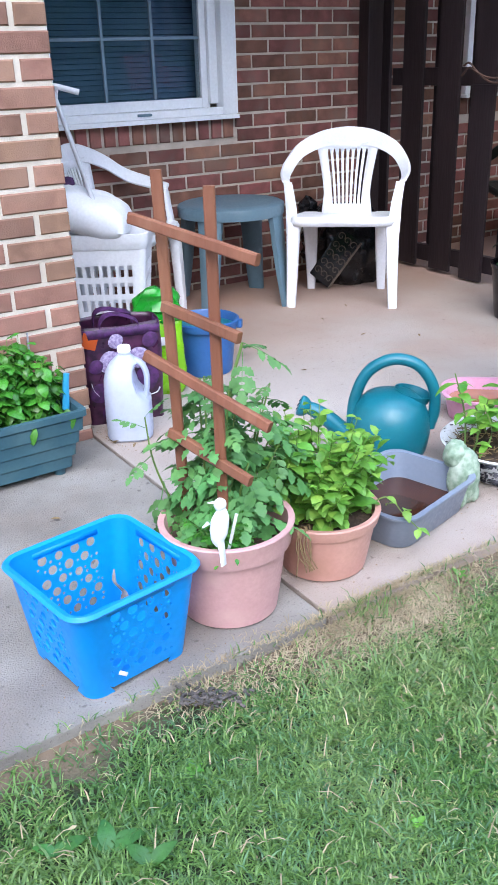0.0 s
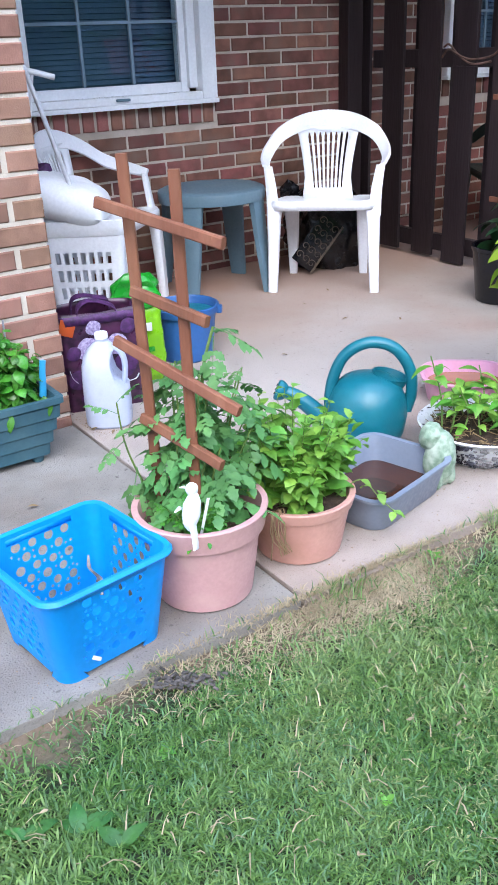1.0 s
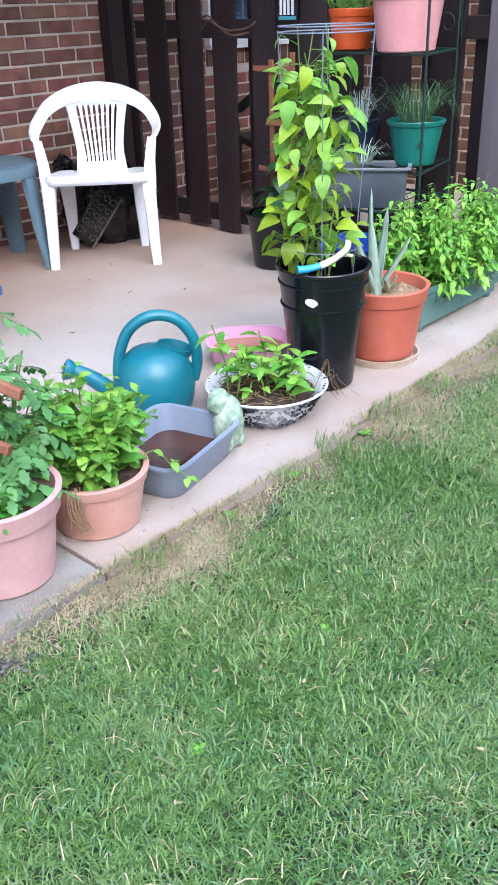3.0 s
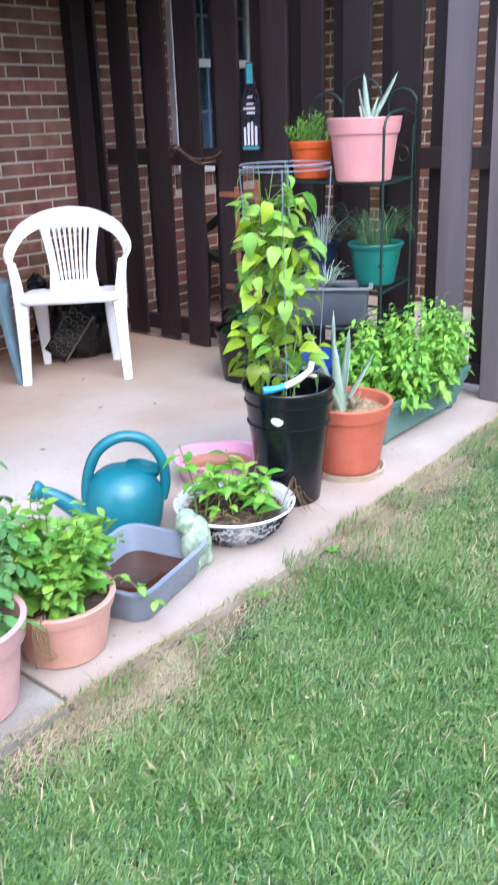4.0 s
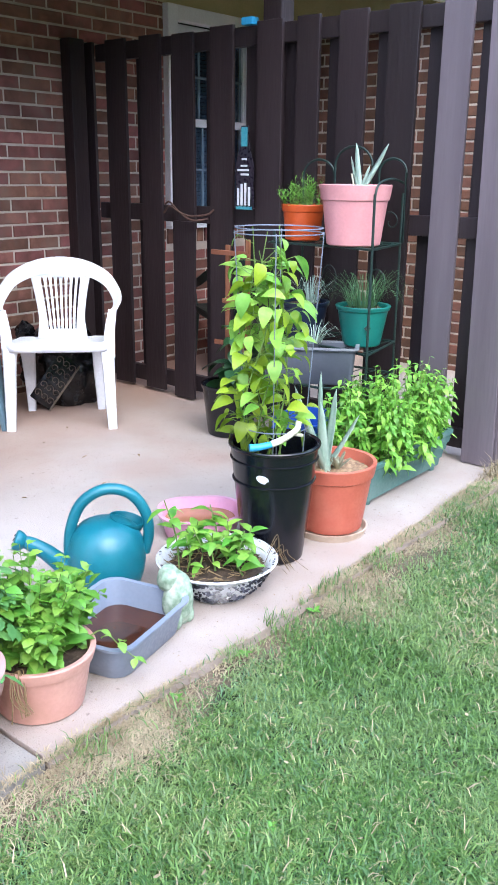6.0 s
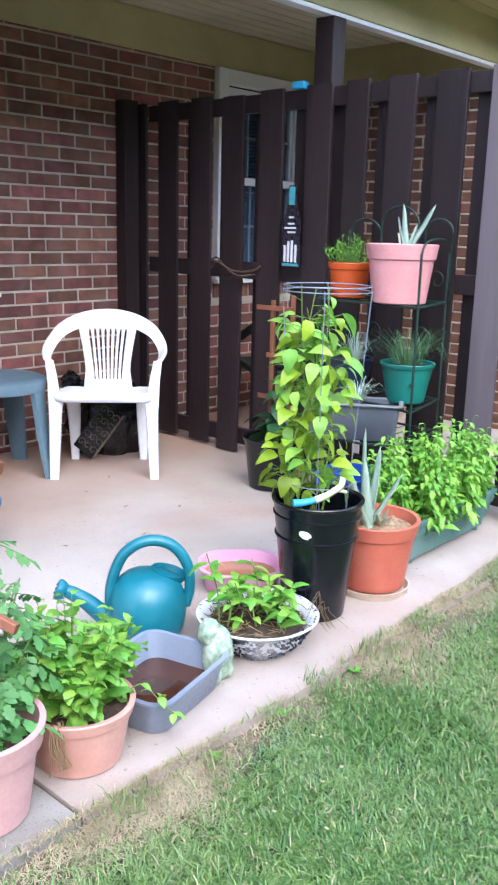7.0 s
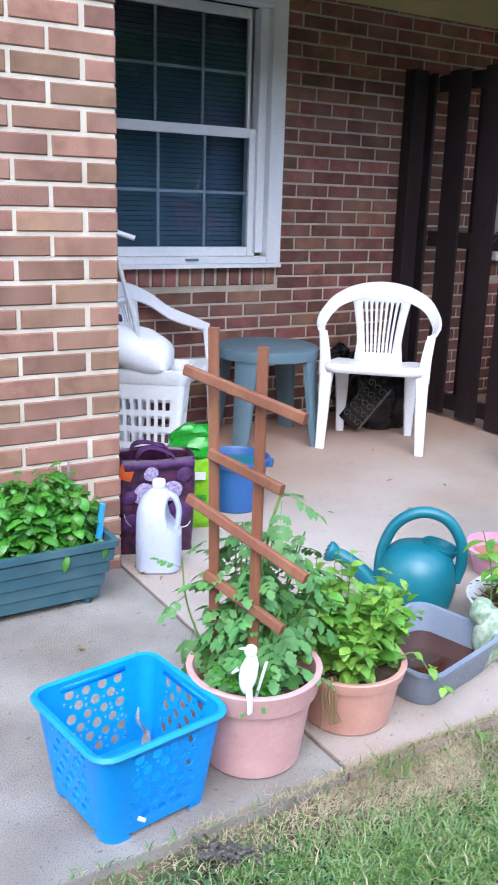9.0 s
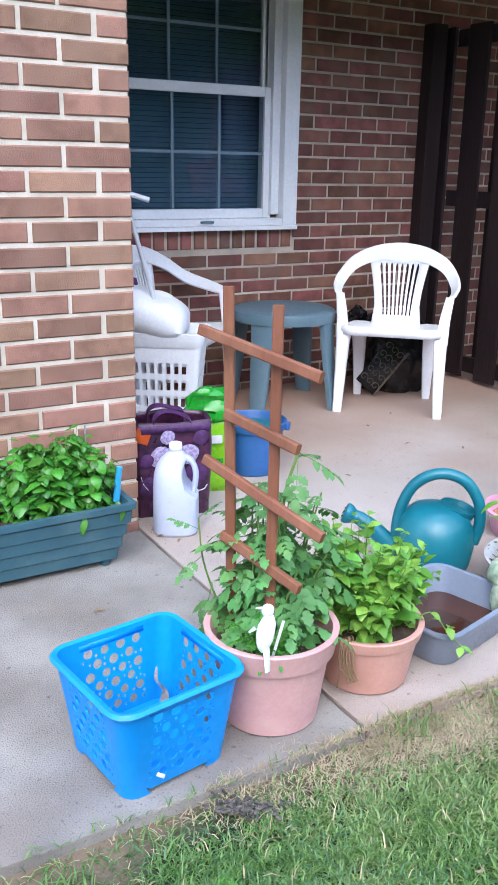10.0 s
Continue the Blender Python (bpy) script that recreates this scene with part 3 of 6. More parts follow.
part("board", box(0.019, 0.14, TOPZ - 0.92, (0, 0, 0), 0.003), M_FENCE, fence, smooth=False, m=pose(0.0095, 1.915, 0.9 + (TOPZ - 0.9) / 2, -0.5, 0, 0))
far = [(2.314, 2.2), (2.061, 1.95), (1.815, 1.69), (1.557, 1.42), (1.322, 1.18), (1.081, 0.96), (0.83, 0.71), (0.587, 0.46), (0.357, 0.24)]
for y1, y0 in far:
    part("board", box(0.019, y1 - y0, TOPZ - 0.05, (0, 0, 0), 0.003), M_FENCE, fence, smooth=False, m=pose(0.075, (y0 + y1) / 2, TOPZ / 2 + 0.01))
for z in (0.09, 0.985, 1.80):
    part("rail", box(0.04, 2.42, 0.085, (0.041, 1.375, z), 0.004), M_FENCE, fence, smooth=False)
part("post", box(0.095, 0.105, 2.147, (0.07, 1.372, 1.0735), 0.005), M_FENCE, fence, smooth=False, label="dark roof post rising out of the fence")
part("post", box(0.10, 0.08, TOPZ + 0.02, (-0.085, 2.645, TOPZ / 2), 0.005), M_FENCE, fence, smooth=False)
part("post", box(0.09, 0.1, TOPZ + 0.01, (0.045, 0.2, TOPZ / 2), 0.005), M_FENCE, fence, smooth=False)
part("board", box(0.019, 0.14, TOPZ - 0.01, (0, 0, 0), 0.003), M_FENCE_LIT_GREYED, fence, smooth=False, m=pose(-0.012, 0.2, TOPZ / 2, -0.9, 0, 0))
part("board", box(0.15, 0.019, TOPZ - 0.01, (0.075, 0.118, TOPZ / 2), 0.003), M_FENCE_LIT_GREYED, fence, smooth=False)

# a bent iron hook, the bottle sign and a clip on the fence
hook = thing("gate_hook", pose(XF - 0.03, 1.92, 0.99), "rusty twisted iron hook on a fence board", "hook")
part("rod", sweep(smooth_pts([(0, 0.11, 0.0), (-0.02, 0.05, 0.035), (-0.03, -0.02, 0.012), (-0.02, -0.09, -0.01), (-0.01, -0.2, 0.0), (0, -0.24, 0.025)]), 0.005, n=6), M_RUST, hook)
part("rod", sweep(smooth_pts([(0, 0.1, 0.045), (-0.025, 0.04, 0.055), (-0.02, -0.03, 0.0), (-0.03, -0.12, -0.03), (0, -0.2, -0.02)]), 0.005, n=6), M_RUST, hook)
sign = thing("bottle_sign", pose(XF - 0.035, 1.478, 1.02), "bottle-shaped aqua and black tin sign on the fence", "sign")
outline = [(0.0, 0.0), (0.05, 0.0), (0.056, 0.012), (0.057, 0.06), (0.051, 0.115), (0.055, 0.16), (0.056, 0.195), (0.047, 0.235), (0.032, 0.275), (0.023, 0.315), (0.02, 0.355), (0.023, 0.36), (0.022, 0.385), (0, 0.385)]
def bottle(scale, th, z0=0.0, z1=1.0):
    bm = bmesh.new()
    prof = [(w, z) for w, z in outline[1:-1]]
    loop = [(w, z) for w, z in prof] + [(-w, z) for w, z in prof[::-1]]
    fr = [bm.verts.new((-th, -w * scale, z)) for w, z in loop]
    bk = [bm.verts.new((th, -w * scale, z)) for w, z in loop]
    bm.faces.new(fr)
    bm.faces.new(bk[::-1])
    for i in range(len(loop)):
        j = (i + 1) % len(loop)
        bm.faces.new((fr[i], bk[i], bk[j], fr[j]))
    return bm
plate = part("plate", bottle(1.0, 0.003), M_COLA, sign, smooth=False)
part("neck", box(0.003, 0.036, 0.085, (-0.005, 0, 0.335), 0.001), M_AQUA, plate, smooth=False)
part("base_band", box(0.003, 0.1, 0.014, (-0.005, 0, 0.01), 0.001), M_AQUA, plate, smooth=False)
for y, h in ((-0.032, 0.085), (-0.008, 0.105), (0.014, 0.1), (0.036, 0.08)):
    part("stripe", box(0.003, 0.013, h, (-0.0055, y, 0.022 + h / 2), 0.001), M_PALE, plate, smooth=False)
for y, z, w in ((0.006, 0.185, 0.07), (-0.004, 0.165, 0.05), (0.0, 0.205, 0.04), (0.0, 0.235, 0.03)):
    part("print_bar", box(0.003, w, 0.009, (-0.0055, y, z), 0.001), M_PALE, plate, smooth=False)
clip = thing("blue_clip", pose(XF + 0.02, 1.50, TOPZ - 0.012), "bright blue plastic clip on top of the fence", "clip")
part("body", box(0.05, 0.07, 0.035, (0, 0, 0.018), 0.008), M_CYAN, clip)


# ---- added tree ring across the lawn: blocks low sky, reflects dark in the glass ----
bm = bmesh.new()
rows = []
for i in range(61):
    a = radians(212 + i * 165 / 60)
    row = []
    for j in range(9):
        p = Vector((math.cos(a) * 13 + 1, math.sin(a) * 13 + 0.5, -0.03 + 5.6 * j / 8))
        k = 1 + 0.12 * noise.noise(p * 0.6) * (j > 0) + 0.05 * noise.noise(p * 2.0) * (j > 0)
        p = Vector((1 + (p.x - 1) * k, 0.5 + (p.y - 0.5) * k, p.z * (1 + 0.25 * noise.noise(Vector((a * 4, 0, 2))))))
        row.append(bm.verts.new(p))
    rows.append(row)
for u, v in zip(rows, rows[1:]):
    for j in range(8):
        bm.faces.new((u[j], v[j], v[j + 1], u[j + 1]))
structure("backdrop", bm, mat("far_foliage", lin("3f5a30"), lin("2c4222"), 1.5, 0.9, 0.05, 1.0, 6), "dark green tree ring out of view, blocking low sky", "trees", smooth=True)

# ---- pots ----
def pot(name, m, r_rim, r_base, h, material, label, lip=0.04, lip_w=0.008, soil=0.85, soil_mat=None, foot=0.0, ribs=0):
    p = thing(name, m, label, "pot")
    ri = r_rim - lip_w
    r_lip = r_base + (ri - r_base) * (1 - lip / h)
    prof = [(0, 0.0), (r_base - 0.008, 0.0), (r_base, 0.005)]
    for i in range(1, 6):
        t = i / 6 * (1 - lip / h)
        prof.append((r_base + (ri - r_base) * t, h * t))
    prof += [(r_lip, h - lip), (r_lip + lip_w * 0.9, h - lip + 0.004), (ri + lip_w * 0.9, h - 0.005), (r_rim, h - 0.001), (r_rim - 0.002, h + 0.002),
             (r_rim - 0.014, h), (ri - 0.012, h - lip), (r_base + (ri - r_base) * soil - 0.008, h * soil), (r_base * 0.9, 0.02), (0, 0.02)]
    part("body", lathe(prof, 48), material, p)
    rs = r_base + (ri - r_base) * soil - 0.010
    bm = bmesh.new()
    bmesh.ops.create_circle(bm, cap_ends=True, cap_tris=True, radius=rs, segments=32)
    bmesh.ops.subdivide_edges(bm, edges=bm.edges[:], cuts=3, use_grid_fill=True)
    for v in bm.verts:
        v.co.z = h * soil + 0.012 * noise.noise(v.co * 40) + 0.008 * (1 - v.co.length / rs)
    part("soil", bm, soil_mat or M_SOIL, p)
    return p


big_pot = pot("flower_pot", pose(-0.143, 0.168, 0), 0.145, 0.104, 0.212, M_PINKPOT, "large faded pink plastic pot on concrete slab", lip=0.052, lip_w=0.012, soil=0.8)
small_pot = pot("flower_pot", pose(0.128, 0.184, 0), 0.132, 0.098, 0.147, M_TERRA2, "peach terracotta-coloured plastic pot of mint", lip=0.03, lip_w=0.007, soil=0.86)
bean_bucket = pot("black_bucket", pose(1.138, 0.288, 0), 0.147, 0.098, 0.385, M_BLACK, "tall glossy black plastic nursery bucket", lip=0.012, lip_w=0.006, soil=0.78)
part("band", lathe([(0.125, 0.0), (0.1335, 0.002), (0.1335, 0.006), (0.125, 0.008)], 48), M_BLACK, bean_bucket, m=pose(0, 0, 0.265))
part("band", lathe([(0.131, 0.0), (0.1405, 0.002), (0.1405, 0.006), (0.131, 0.008)], 48), M_BLACK, bean_bucket, m=pose(0, 0, 0.335))
part("label", blob(0.003, 0.02, 0.013, 0.3, 2, 3, 4.0), M_PALE, bean_bucket, "torn white paper label", m=pose(-0.1225, -0.05, 0.302, 14, 6, 22))
agave_pot = pot("terracotta_pot", pose(1.432, 0.262, 0.018), 0.152, 0.107, 0.24, M_TERRA, "orange terracotta-coloured plastic pot on pale saucer", lip=0.05, lip_w=0.008, soil=0.86, soil_mat=M_MULCH)
saucer = thing("saucer", pose(1.432, 0.262, 0), "dusty tan plastic plant saucer on concrete", "saucer")
part("dish", lathe([(0, 0.004), (0.112, 0.004), (0.124, 0.026), (0.13, 0.026), (0.12, 0.0), (0, 0.0)], 40), mat("dusty_saucer_plastic", lin("c9b6a4"), lin("b8a28e"), 8, 0.7, 0.1, 0.1, 120, dirt=0.5, dirt_c=lin("a3826c"), dscale=12), saucer)

# ---- trellis in the large pot ----
trellis = thing("trellis", pose(-0.155, 0.235, 0.165), "red-brown wooden ladder trellis standing in pot", "trellis")


def bar(a, b, w=0.011, d=0.0075):
    o = Vector((-0.155, 0.235, 0.165))
    return sweep([Vector(a) - o, Vector(b) - o], w, d, 8, up=(0.6, 0.8, 0.0), power=0.35)


part("stile", bar((-0.187, 0.262, 0.166), (-0.2, 0.268, 0.912)), M_WOOD, trellis, smooth=False)
part("stile", bar((-0.165, 0.142, 0.166), (-0.163, 0.142, 0.891)), M_WOOD, trellis, smooth=False)
for a, b in (((-0.232, 0.304, 0.827), (-0.128, 0.030, 0.776)), ((-0.196, 0.262, 0.66), (-0.14, 0.079, 0.628)),
             ((-0.224, 0.300, 0.557), (-0.116, 0.022, 0.464)), ((-0.194, 0.275, 0.39), (-0.13, 0.073, 0.336))):
    nrm = Vector((-0.014, -0.006, 0))
    part("rung", bar(Vector(a) + nrm, Vector(b) + nrm), M_WOOD, trellis, smooth=False)


# ---- blue basket with round holes ----
def crate(m):
    t = thing("storage_basket", m, "bright blue plastic basket pierced with round holes", "basket")
    top, bot, h, r = 0.137, 0.113, 0.205, 0.03
    rr = random.Random(3)
    k = (top - bot) / h

    def half(v):
        return bot + k * v

    for q in range(4):
        R = Matrix.Rotation(q * math.pi / 2, 4, "Z")
        outer = [(-0.076, 0.02), (-0.066, 0.012), (0.066, 0.012), (0.076, 0.02), (0.076, 0.185), (-0.076, 0.185)]
        kept = []
        for row in range(6):
            for i in range(5):
                u = -0.076 + 0.038 * i + (0.019 if row % 2 else 0)
                v = 0.044 + 0.0262 * row
                if abs(u) < 0.062:
                    kept.append((u, v + rr.uniform(-0.002, 0.002), rr.choice((0.0104, 0.011, 0.0098))))
        tries = 0
        while tries < 500:
            tries += 1
            u, v, rad = rr.uniform(-0.07, 0.07), rr.uniform(0.035, 0.175), rr.choice((0.0032, 0.004))
            if all((u - a) ** 2 + (v - b) ** 2 > (rad + c + 0.003) ** 2 for a, b, c in kept):
                kept.append((u, v, rad))
        holes = [circle(u, v, rad, 16 if rad > 0.006 else 8) for u, v, rad in kept]
        part("side_panel", pierced(outer, holes, lambda u, v: R @ Vector((u, -half(v), v))), M_BLUE, t, smooth=False, solid=0.003)
    # corners, feet, rim and floor
    for q in range(4):
        R = Matrix.Rotation(q * math.pi / 2, 4, "Z")
        bm = bmesh.new()
        rows = []
        for v in (0.0, 0.02, 0.06, 0.1, 0.14, 0.185, 0.2):
            s = half(v)
            row = [(0.076, -s), (s - r - 0.001, -s)] if v > 0.01 else [(s - 0.05, -s), (s - r - 0.001, -s)]
            for i in range(7):
                w = -math.pi / 2 + math.pi / 2 * i / 6
                row.append((s - r + r * math.cos(w), -s + r + r * math.sin(w)))
            row += [(s, -s + r + 0.001), (s, -0.076)] if v > 0.01 else [(s, -s + r + 0.001), (s, -s + 0.05)]
            rows.append([bm.verts.new(R @ Vector((x, y, v))) for x, y in row])
        for a, b in zip(rows, rows[1:]):
            for i in range(len(a) - 1):
                bm.faces.new((a[i], a[i + 1], b[i + 1], b[i]))
        part("corner", bm, M_BLUE, t, solid=0.003).modifiers[0].use_rim = False
    for q in range(4):
        R = Matrix.Rotation(q * math.pi / 2, 4, "Z")
        bm = bmesh.new()
        vs = [bm.verts.new(R @ Vector((x, -half(z), z))) for x, z in ((-0.076, 0.1845), (0.076, 0.1845), (0.076, 0.2), (-0.076, 0.2))]
        bm.faces.new(vs)
        part("top_band", bm, M_BLUE, t, solid=0.003)
    s = half(0.2)
    rim = [rring(s + 0.0, s + 0.0, r, 0.196), rring(s + 0.011, s + 0.011, r + 0.01, 0.198), rring(s + 0.014, s + 0.014, r + 0.013, 0.204),
           rring(s + 0.009, s + 0.009, r + 0.01, 0.211), rring(s - 0.001, s - 0.001, r, 0.208), rring(s - 0.002, s - 0.002, r, 0.198)]
    part("rim", loft(rim), M_BLUE, t)
    part("base", loft([rring(half(0.02) - 0.002, half(0.02) - 0.002, r, 0.018), rring(half(0.02) - 0.002, half(0.02) - 0.002, r, 0.022)], cap0=True, cap1=True), M_BLUE, t)
    part("sticker", box(0.022, 0.001, 0.008, (0, 0, 0), 0.0003), M_PALE, t, "torn paper sticker", m=pose(-0.045, -half(0.035) - 0.003, 0.035, -9, 40, 0))
    return t


basket = crate(pose(-0.432, 0.168, 0, 0, 0, 8))
debris = thing("dry_leaf", pose(-0.36, 0.25, 0.024), "curled dry grey leaf inside the blue basket", "dead leaf")
part("blade", sweep(smooth_pts([(0, 0, 0.0), (0.01, 0.012, 0.03), (-0.005, 0.02, 0.06), (0.0, 0.03, 0.085)]), [0.012, 0.002], [0.003, 0.001], 6), mat("grey_dead_leaf", lin("9c968c"), lin("6e675e"), 40, 0.85, 0.08, 0.3, 120), debris)


# ---- planters ----
def trough(name, m, hx, hy, h, material, label, feet=True, slats=4):
    t = thing(name, m, label, "planter")
    z0 = 0.022 if feet else 0.0
    rings, hh = [], h - z0
    for i in range(slats):
        a, b = i / slats, (i + 1) / slats
        for u in (a, b - 0.03):
            g = 0.012 * i + 0.004 * (u - a) * slats
            rings.append(rring(hx - 0.05 + g, hy - 0.035 + g * 0.7, 0.012, z0 + hh * 0.88 * u, 3))
    part("body", loft([rring(hx - 0.08, hy - 0.05, 0.01, z0, 3)] + rings + [rring(hx - 0.012, hy - 0.012, 0.014, z0 + hh * 0.88, 3), rring(hx, hy, 0.016, z0 + hh * 0.9, 3), rring(hx, hy, 0.016, h, 3),
                      rring(hx - 0.018, hy - 0.018, 0.012, h, 3), rring(hx - 0.03, hy - 0.03, 0.01, h - 0.06, 3)], cap0=True, cap1=False), material, t, smooth=False)
    if feet:
        for sx in (-1, 1):
            for sy in (-1, 1):
                part("foot", lathe([(0, 0), (0.016, 0), (0.019, 0.026), (0, 0.026)], 16), material, t, m=pose(sx * (hx - 0.085), sy * (hy - 0.06), 0))
    bm = bmesh.new()
    bmesh.ops.create_grid(bm, x_segments=24, y_segments=8, size=1, matrix=Matrix.Diagonal((hx - 0.031, hy - 0.031, 1, 1)))
    for v in bm.verts:
        v.co.z = h - 0.035 + 0.012 * noise.noise(v.co * 18)
    part("soil", bm, M_SOIL, t)
    return t


basil_box = trough("window_box", pose(-0.475, 1.075, 0), 0.367, 0.112, 0.198, M_PLANTER, "blue-green ribbed plastic trough of basil by brick wall")
mint_box = trough("window_box", pose(1.985, 0.36, 0, 0, 0, 1), 0.345, 0.115, 0.172, M_PLANTER2, "faded green ribbed plastic trough of leafy mint")
trowel = thing("trowel", pose(-0.145, 1.04, 0.165), "cyan-handled trowel stuck into the trough soil", "trowel")
part("grip", sweep(smooth_pts([(0, 0, 0.02), (0.004, 0, 0.05), (0.008, 0, 0.09), (0.014, 0, 0.125)]), [0.011, 0.009], n=10), M_CYAN, trowel)
part("shank", sweep([(0, 0, -0.02), (0, 0, 0.022)], 0.004, n=8), M_ALU, trowel)
spike = thing("thin_stake", pose(-0.19, 1.17, 0.16), "thin grey plant stake in the trough", "stake")
part("rod", sweep([(0, 0, 0), (0.004, 0, 0.23)], 0.003, n=6), M_ALU, spike)


# ---- watering can ----
can = thing("watering_can", pose(0.625, 0.512, 0, 0, 0, 139.7), "teal plastic watering can with a big loop handle", "watering can")
part("body", lathe([(0, 0), (0.082, 0), (0.092, 0.008), (0.108, 0.05), (0.116, 0.1), (0.112, 0.145), (0.096, 0.185), (0.07, 0.208), (0.045, 0.217), (0, 0.22)], 44), M_TEAL, can)
part("filler", lathe([(0.04, 0.0), (0.05, 0.02), (0.054, 0.04), (0.05, 0.04), (0.045, 0.02), (0, 0.012)], 32), M_TEAL, can, m=pose(-0.055, -0.02, 0.172, 0, -14, 0))
part("spout", sweep(smooth_pts([(0.085, 0, 0.05), (0.13, 0, 0.085), (0.175, 0, 0.127), (0.22, 0, 0.157), (0.245, 0, 0.164)]), [0.032, 0.017], n=14, up=(0, 1, 0)), M_TEAL, can)
rose = part("rose", lathe([(0.021, -0.004), (0.027, 0.004), (0.031, 0.014), (0.031, 0.022), (0.027, 0.026), (0, 0.028)], 24), M_TEAL, can, m=pose(0.238, 0, 0.162, 0, 68, 0))
for i in range(7):
    part("hole", lathe([(0, 0), (0.0026, 0), (0.0026, 0.002), (0, 0.002)], 8), M_BLACK, rose, m=pose(0.015 * math.cos(i * 1.05) * (i > 0), 0.015 * math.sin(i * 1.05) * (i > 0), 0.0268))
part("handle", sweep(smooth_pts([(0.095, 0, 0.06), (0.108, 0, 0.12), (0.1, 0, 0.2), (0.065, 0, 0.275), (0.0, 0, 0.312), (-0.07, 0, 0.298), (-0.115, 0, 0.24), (-0.125, 0, 0.17), (-0.112, 0, 0.11)], 8), 0.0165, 0.019, n=12, up=(0, 1, 0)), M_TEAL, can)


# ---- trays, bowl, tub ----
def open_tub(name, m, hx, hy, h, material, label, category, r=0.05, taper=0.03, lip=0.009, water=None, water_mat=None):
    t = thing(name, m, label, category)
    rings = [rring(hx - taper, hy - taper, r, 0, 7), rring(hx - taper + 0.005, hy - taper + 0.005, r, 0.006, 7), rring(hx - lip, hy - lip, r, h - 0.008, 7), rring(hx, hy, r + 0.006, h - 0.006, 7),
             rring(hx, hy, r + 0.006, h, 7), rring(hx - lip - 0.003, hy - lip - 0.003, r, h, 7), rring(hx - taper - 0.002, hy - taper - 0.002, r, 0.008, 7)]
    part("body", loft(rings, cap0=True, cap1=True), material, t)
    if water:
        f = (water - 0.008) / (h - 0.008)
        s = taper * (1 - f) + lip * f + 0.0045
        part("water", loft([rring(hx - s, hy - s, r, water - 0.002, 7), rring(hx - s, hy - s, r, water, 7)], cap0=True, cap1=True), water_mat, t)
    return t


tray = open_tub("plastic_tray", pose(0.418, 0.243, 0, 0, 0, 14), 0.175, 0.14, 0.098, M_SLATE, "slate-blue plastic tray holding brown rainwater", "tray", 0.045, 0.032, 0.011, 0.032, M_WATER)
tub = open_tub("wash_tub", pose(1.112, 0.585, 0, 0, 0, -42), 0.145, 0.125, 0.088, M_PINK, "pale pink plastic tub with a little muddy water", "tub", 0.09, 0.03, 0.009, 0.052, mat("muddy_water", lin("b07a5c"), lin("9a6a50"), 9, 0.15, 0.02, 0.0, 20))
bowl = thing("enamel_bowl", pose(0.835, 0.262, 0), "white enamel bowl with dark splatter holding plants", "bowl")
part("body", lathe([(0, 0), (0.1, 0), (0.106, 0.006), (0.135, 0.035), (0.158, 0.075), (0.166, 0.09), (0.178, 0.096), (0.182, 0.101), (0.178, 0.105), (0.163, 0.096), (0.15, 0.075), (0.13, 0.04), (0, 0.03)], 52), M_ENAMEL, bowl)
bm = bmesh.new()
bmesh.ops.create_grid(bm, x_segments=26, y_segments=26, size=0.146)
bmesh.ops.delete(bm, geom=[v for v in bm.verts if v.co.length > 0.149], context="VERTS")
for v in bm.verts:
    v.co.z = 0.078 + 0.016 * noise.noise(v.co * 30)
part("soil", bm, M_SOIL, bowl)
rr = random.Random(8)
specks = bmesh.new()
for i in range(900):
    w, u = rr.uniform(0, 2 * math.pi), rr.random()
    prof = [(0.1065, 0.008), (0.1355, 0.036), (0.1585, 0.076), (0.1655, 0.0885)]
    j = min(int(u * 3), 2)
    f = u * 3 - j
    rad, z = [prof[j][q] + (prof[j + 1][q] - prof[j][q]) * f for q in (0, 1)]
    q = Matrix.Rotation(w, 4, "Z") @ Matrix.Translation((rad + 0.0007, 0, z)) @ Matrix.Rotation(radians(58), 4, "Y")
    s = rr.uniform(0.0025, 0.0075)
    vs = [specks.verts.new(q @ Vector((s * rr.uniform(0.5, 1.4) * math.cos(a), s * rr.uniform(0.5, 1.6) * math.sin(a), 0))) for a in (0, 1.05, 2.1, 3.14, 4.2, 5.25)]
    specks.faces.new(vs)
for i in range(60):
    w, rad = rr.uniform(0, 2 * math.pi), rr.uniform(0.168, 0.177)
    s = rr.uniform(0.002, 0.005)
    c = Vector((rad * math.cos(w), rad * math.sin(w), 0.1052 - (0.0035 if rad < 0.172 else 0.0)))
    specks.faces.new([specks.verts.new(c + Vector((s * rr.uniform(0.5, 1.4) * math.cos(a), s * rr.uniform(0.5, 1.4) * math.sin(a), 0.0004))) for a in (0, 1.05, 2.1, 3.14, 4.2, 5.25)])
splat = part("splatter", specks, M_COLA, bowl, smooth=False)
splat["kind"] = "stuff"

statue = blob(0.052, 0.044, 0.085, 0.1, 4, 2, 2.0, c=(0.004, -0.004, 0.075))
blob(0.037, 0.034, 0.04, 0.12, 4, 5, 2.0, bm=statue, c=(-0.018, 0.014, 0.138))
blob(0.02, 0.02, 0.03, 0.2, 2, 9, 3.0, bm=statue, c=(0.032, -0.022, 0.03))
blob(0.02, 0.02, 0.03, 0.2, 2, 3, 3.0, bm=statue, c=(-0.03, -0.03, 0.03))
st = part("garden_statue", statue, M_STONE, None, m=pose(0.602, 0.205, 0) @ Matrix.Diagonal((0.86, 0.86, 1, 1)))
tagged(st, "small weathered pale green stone garden statue", "statue")

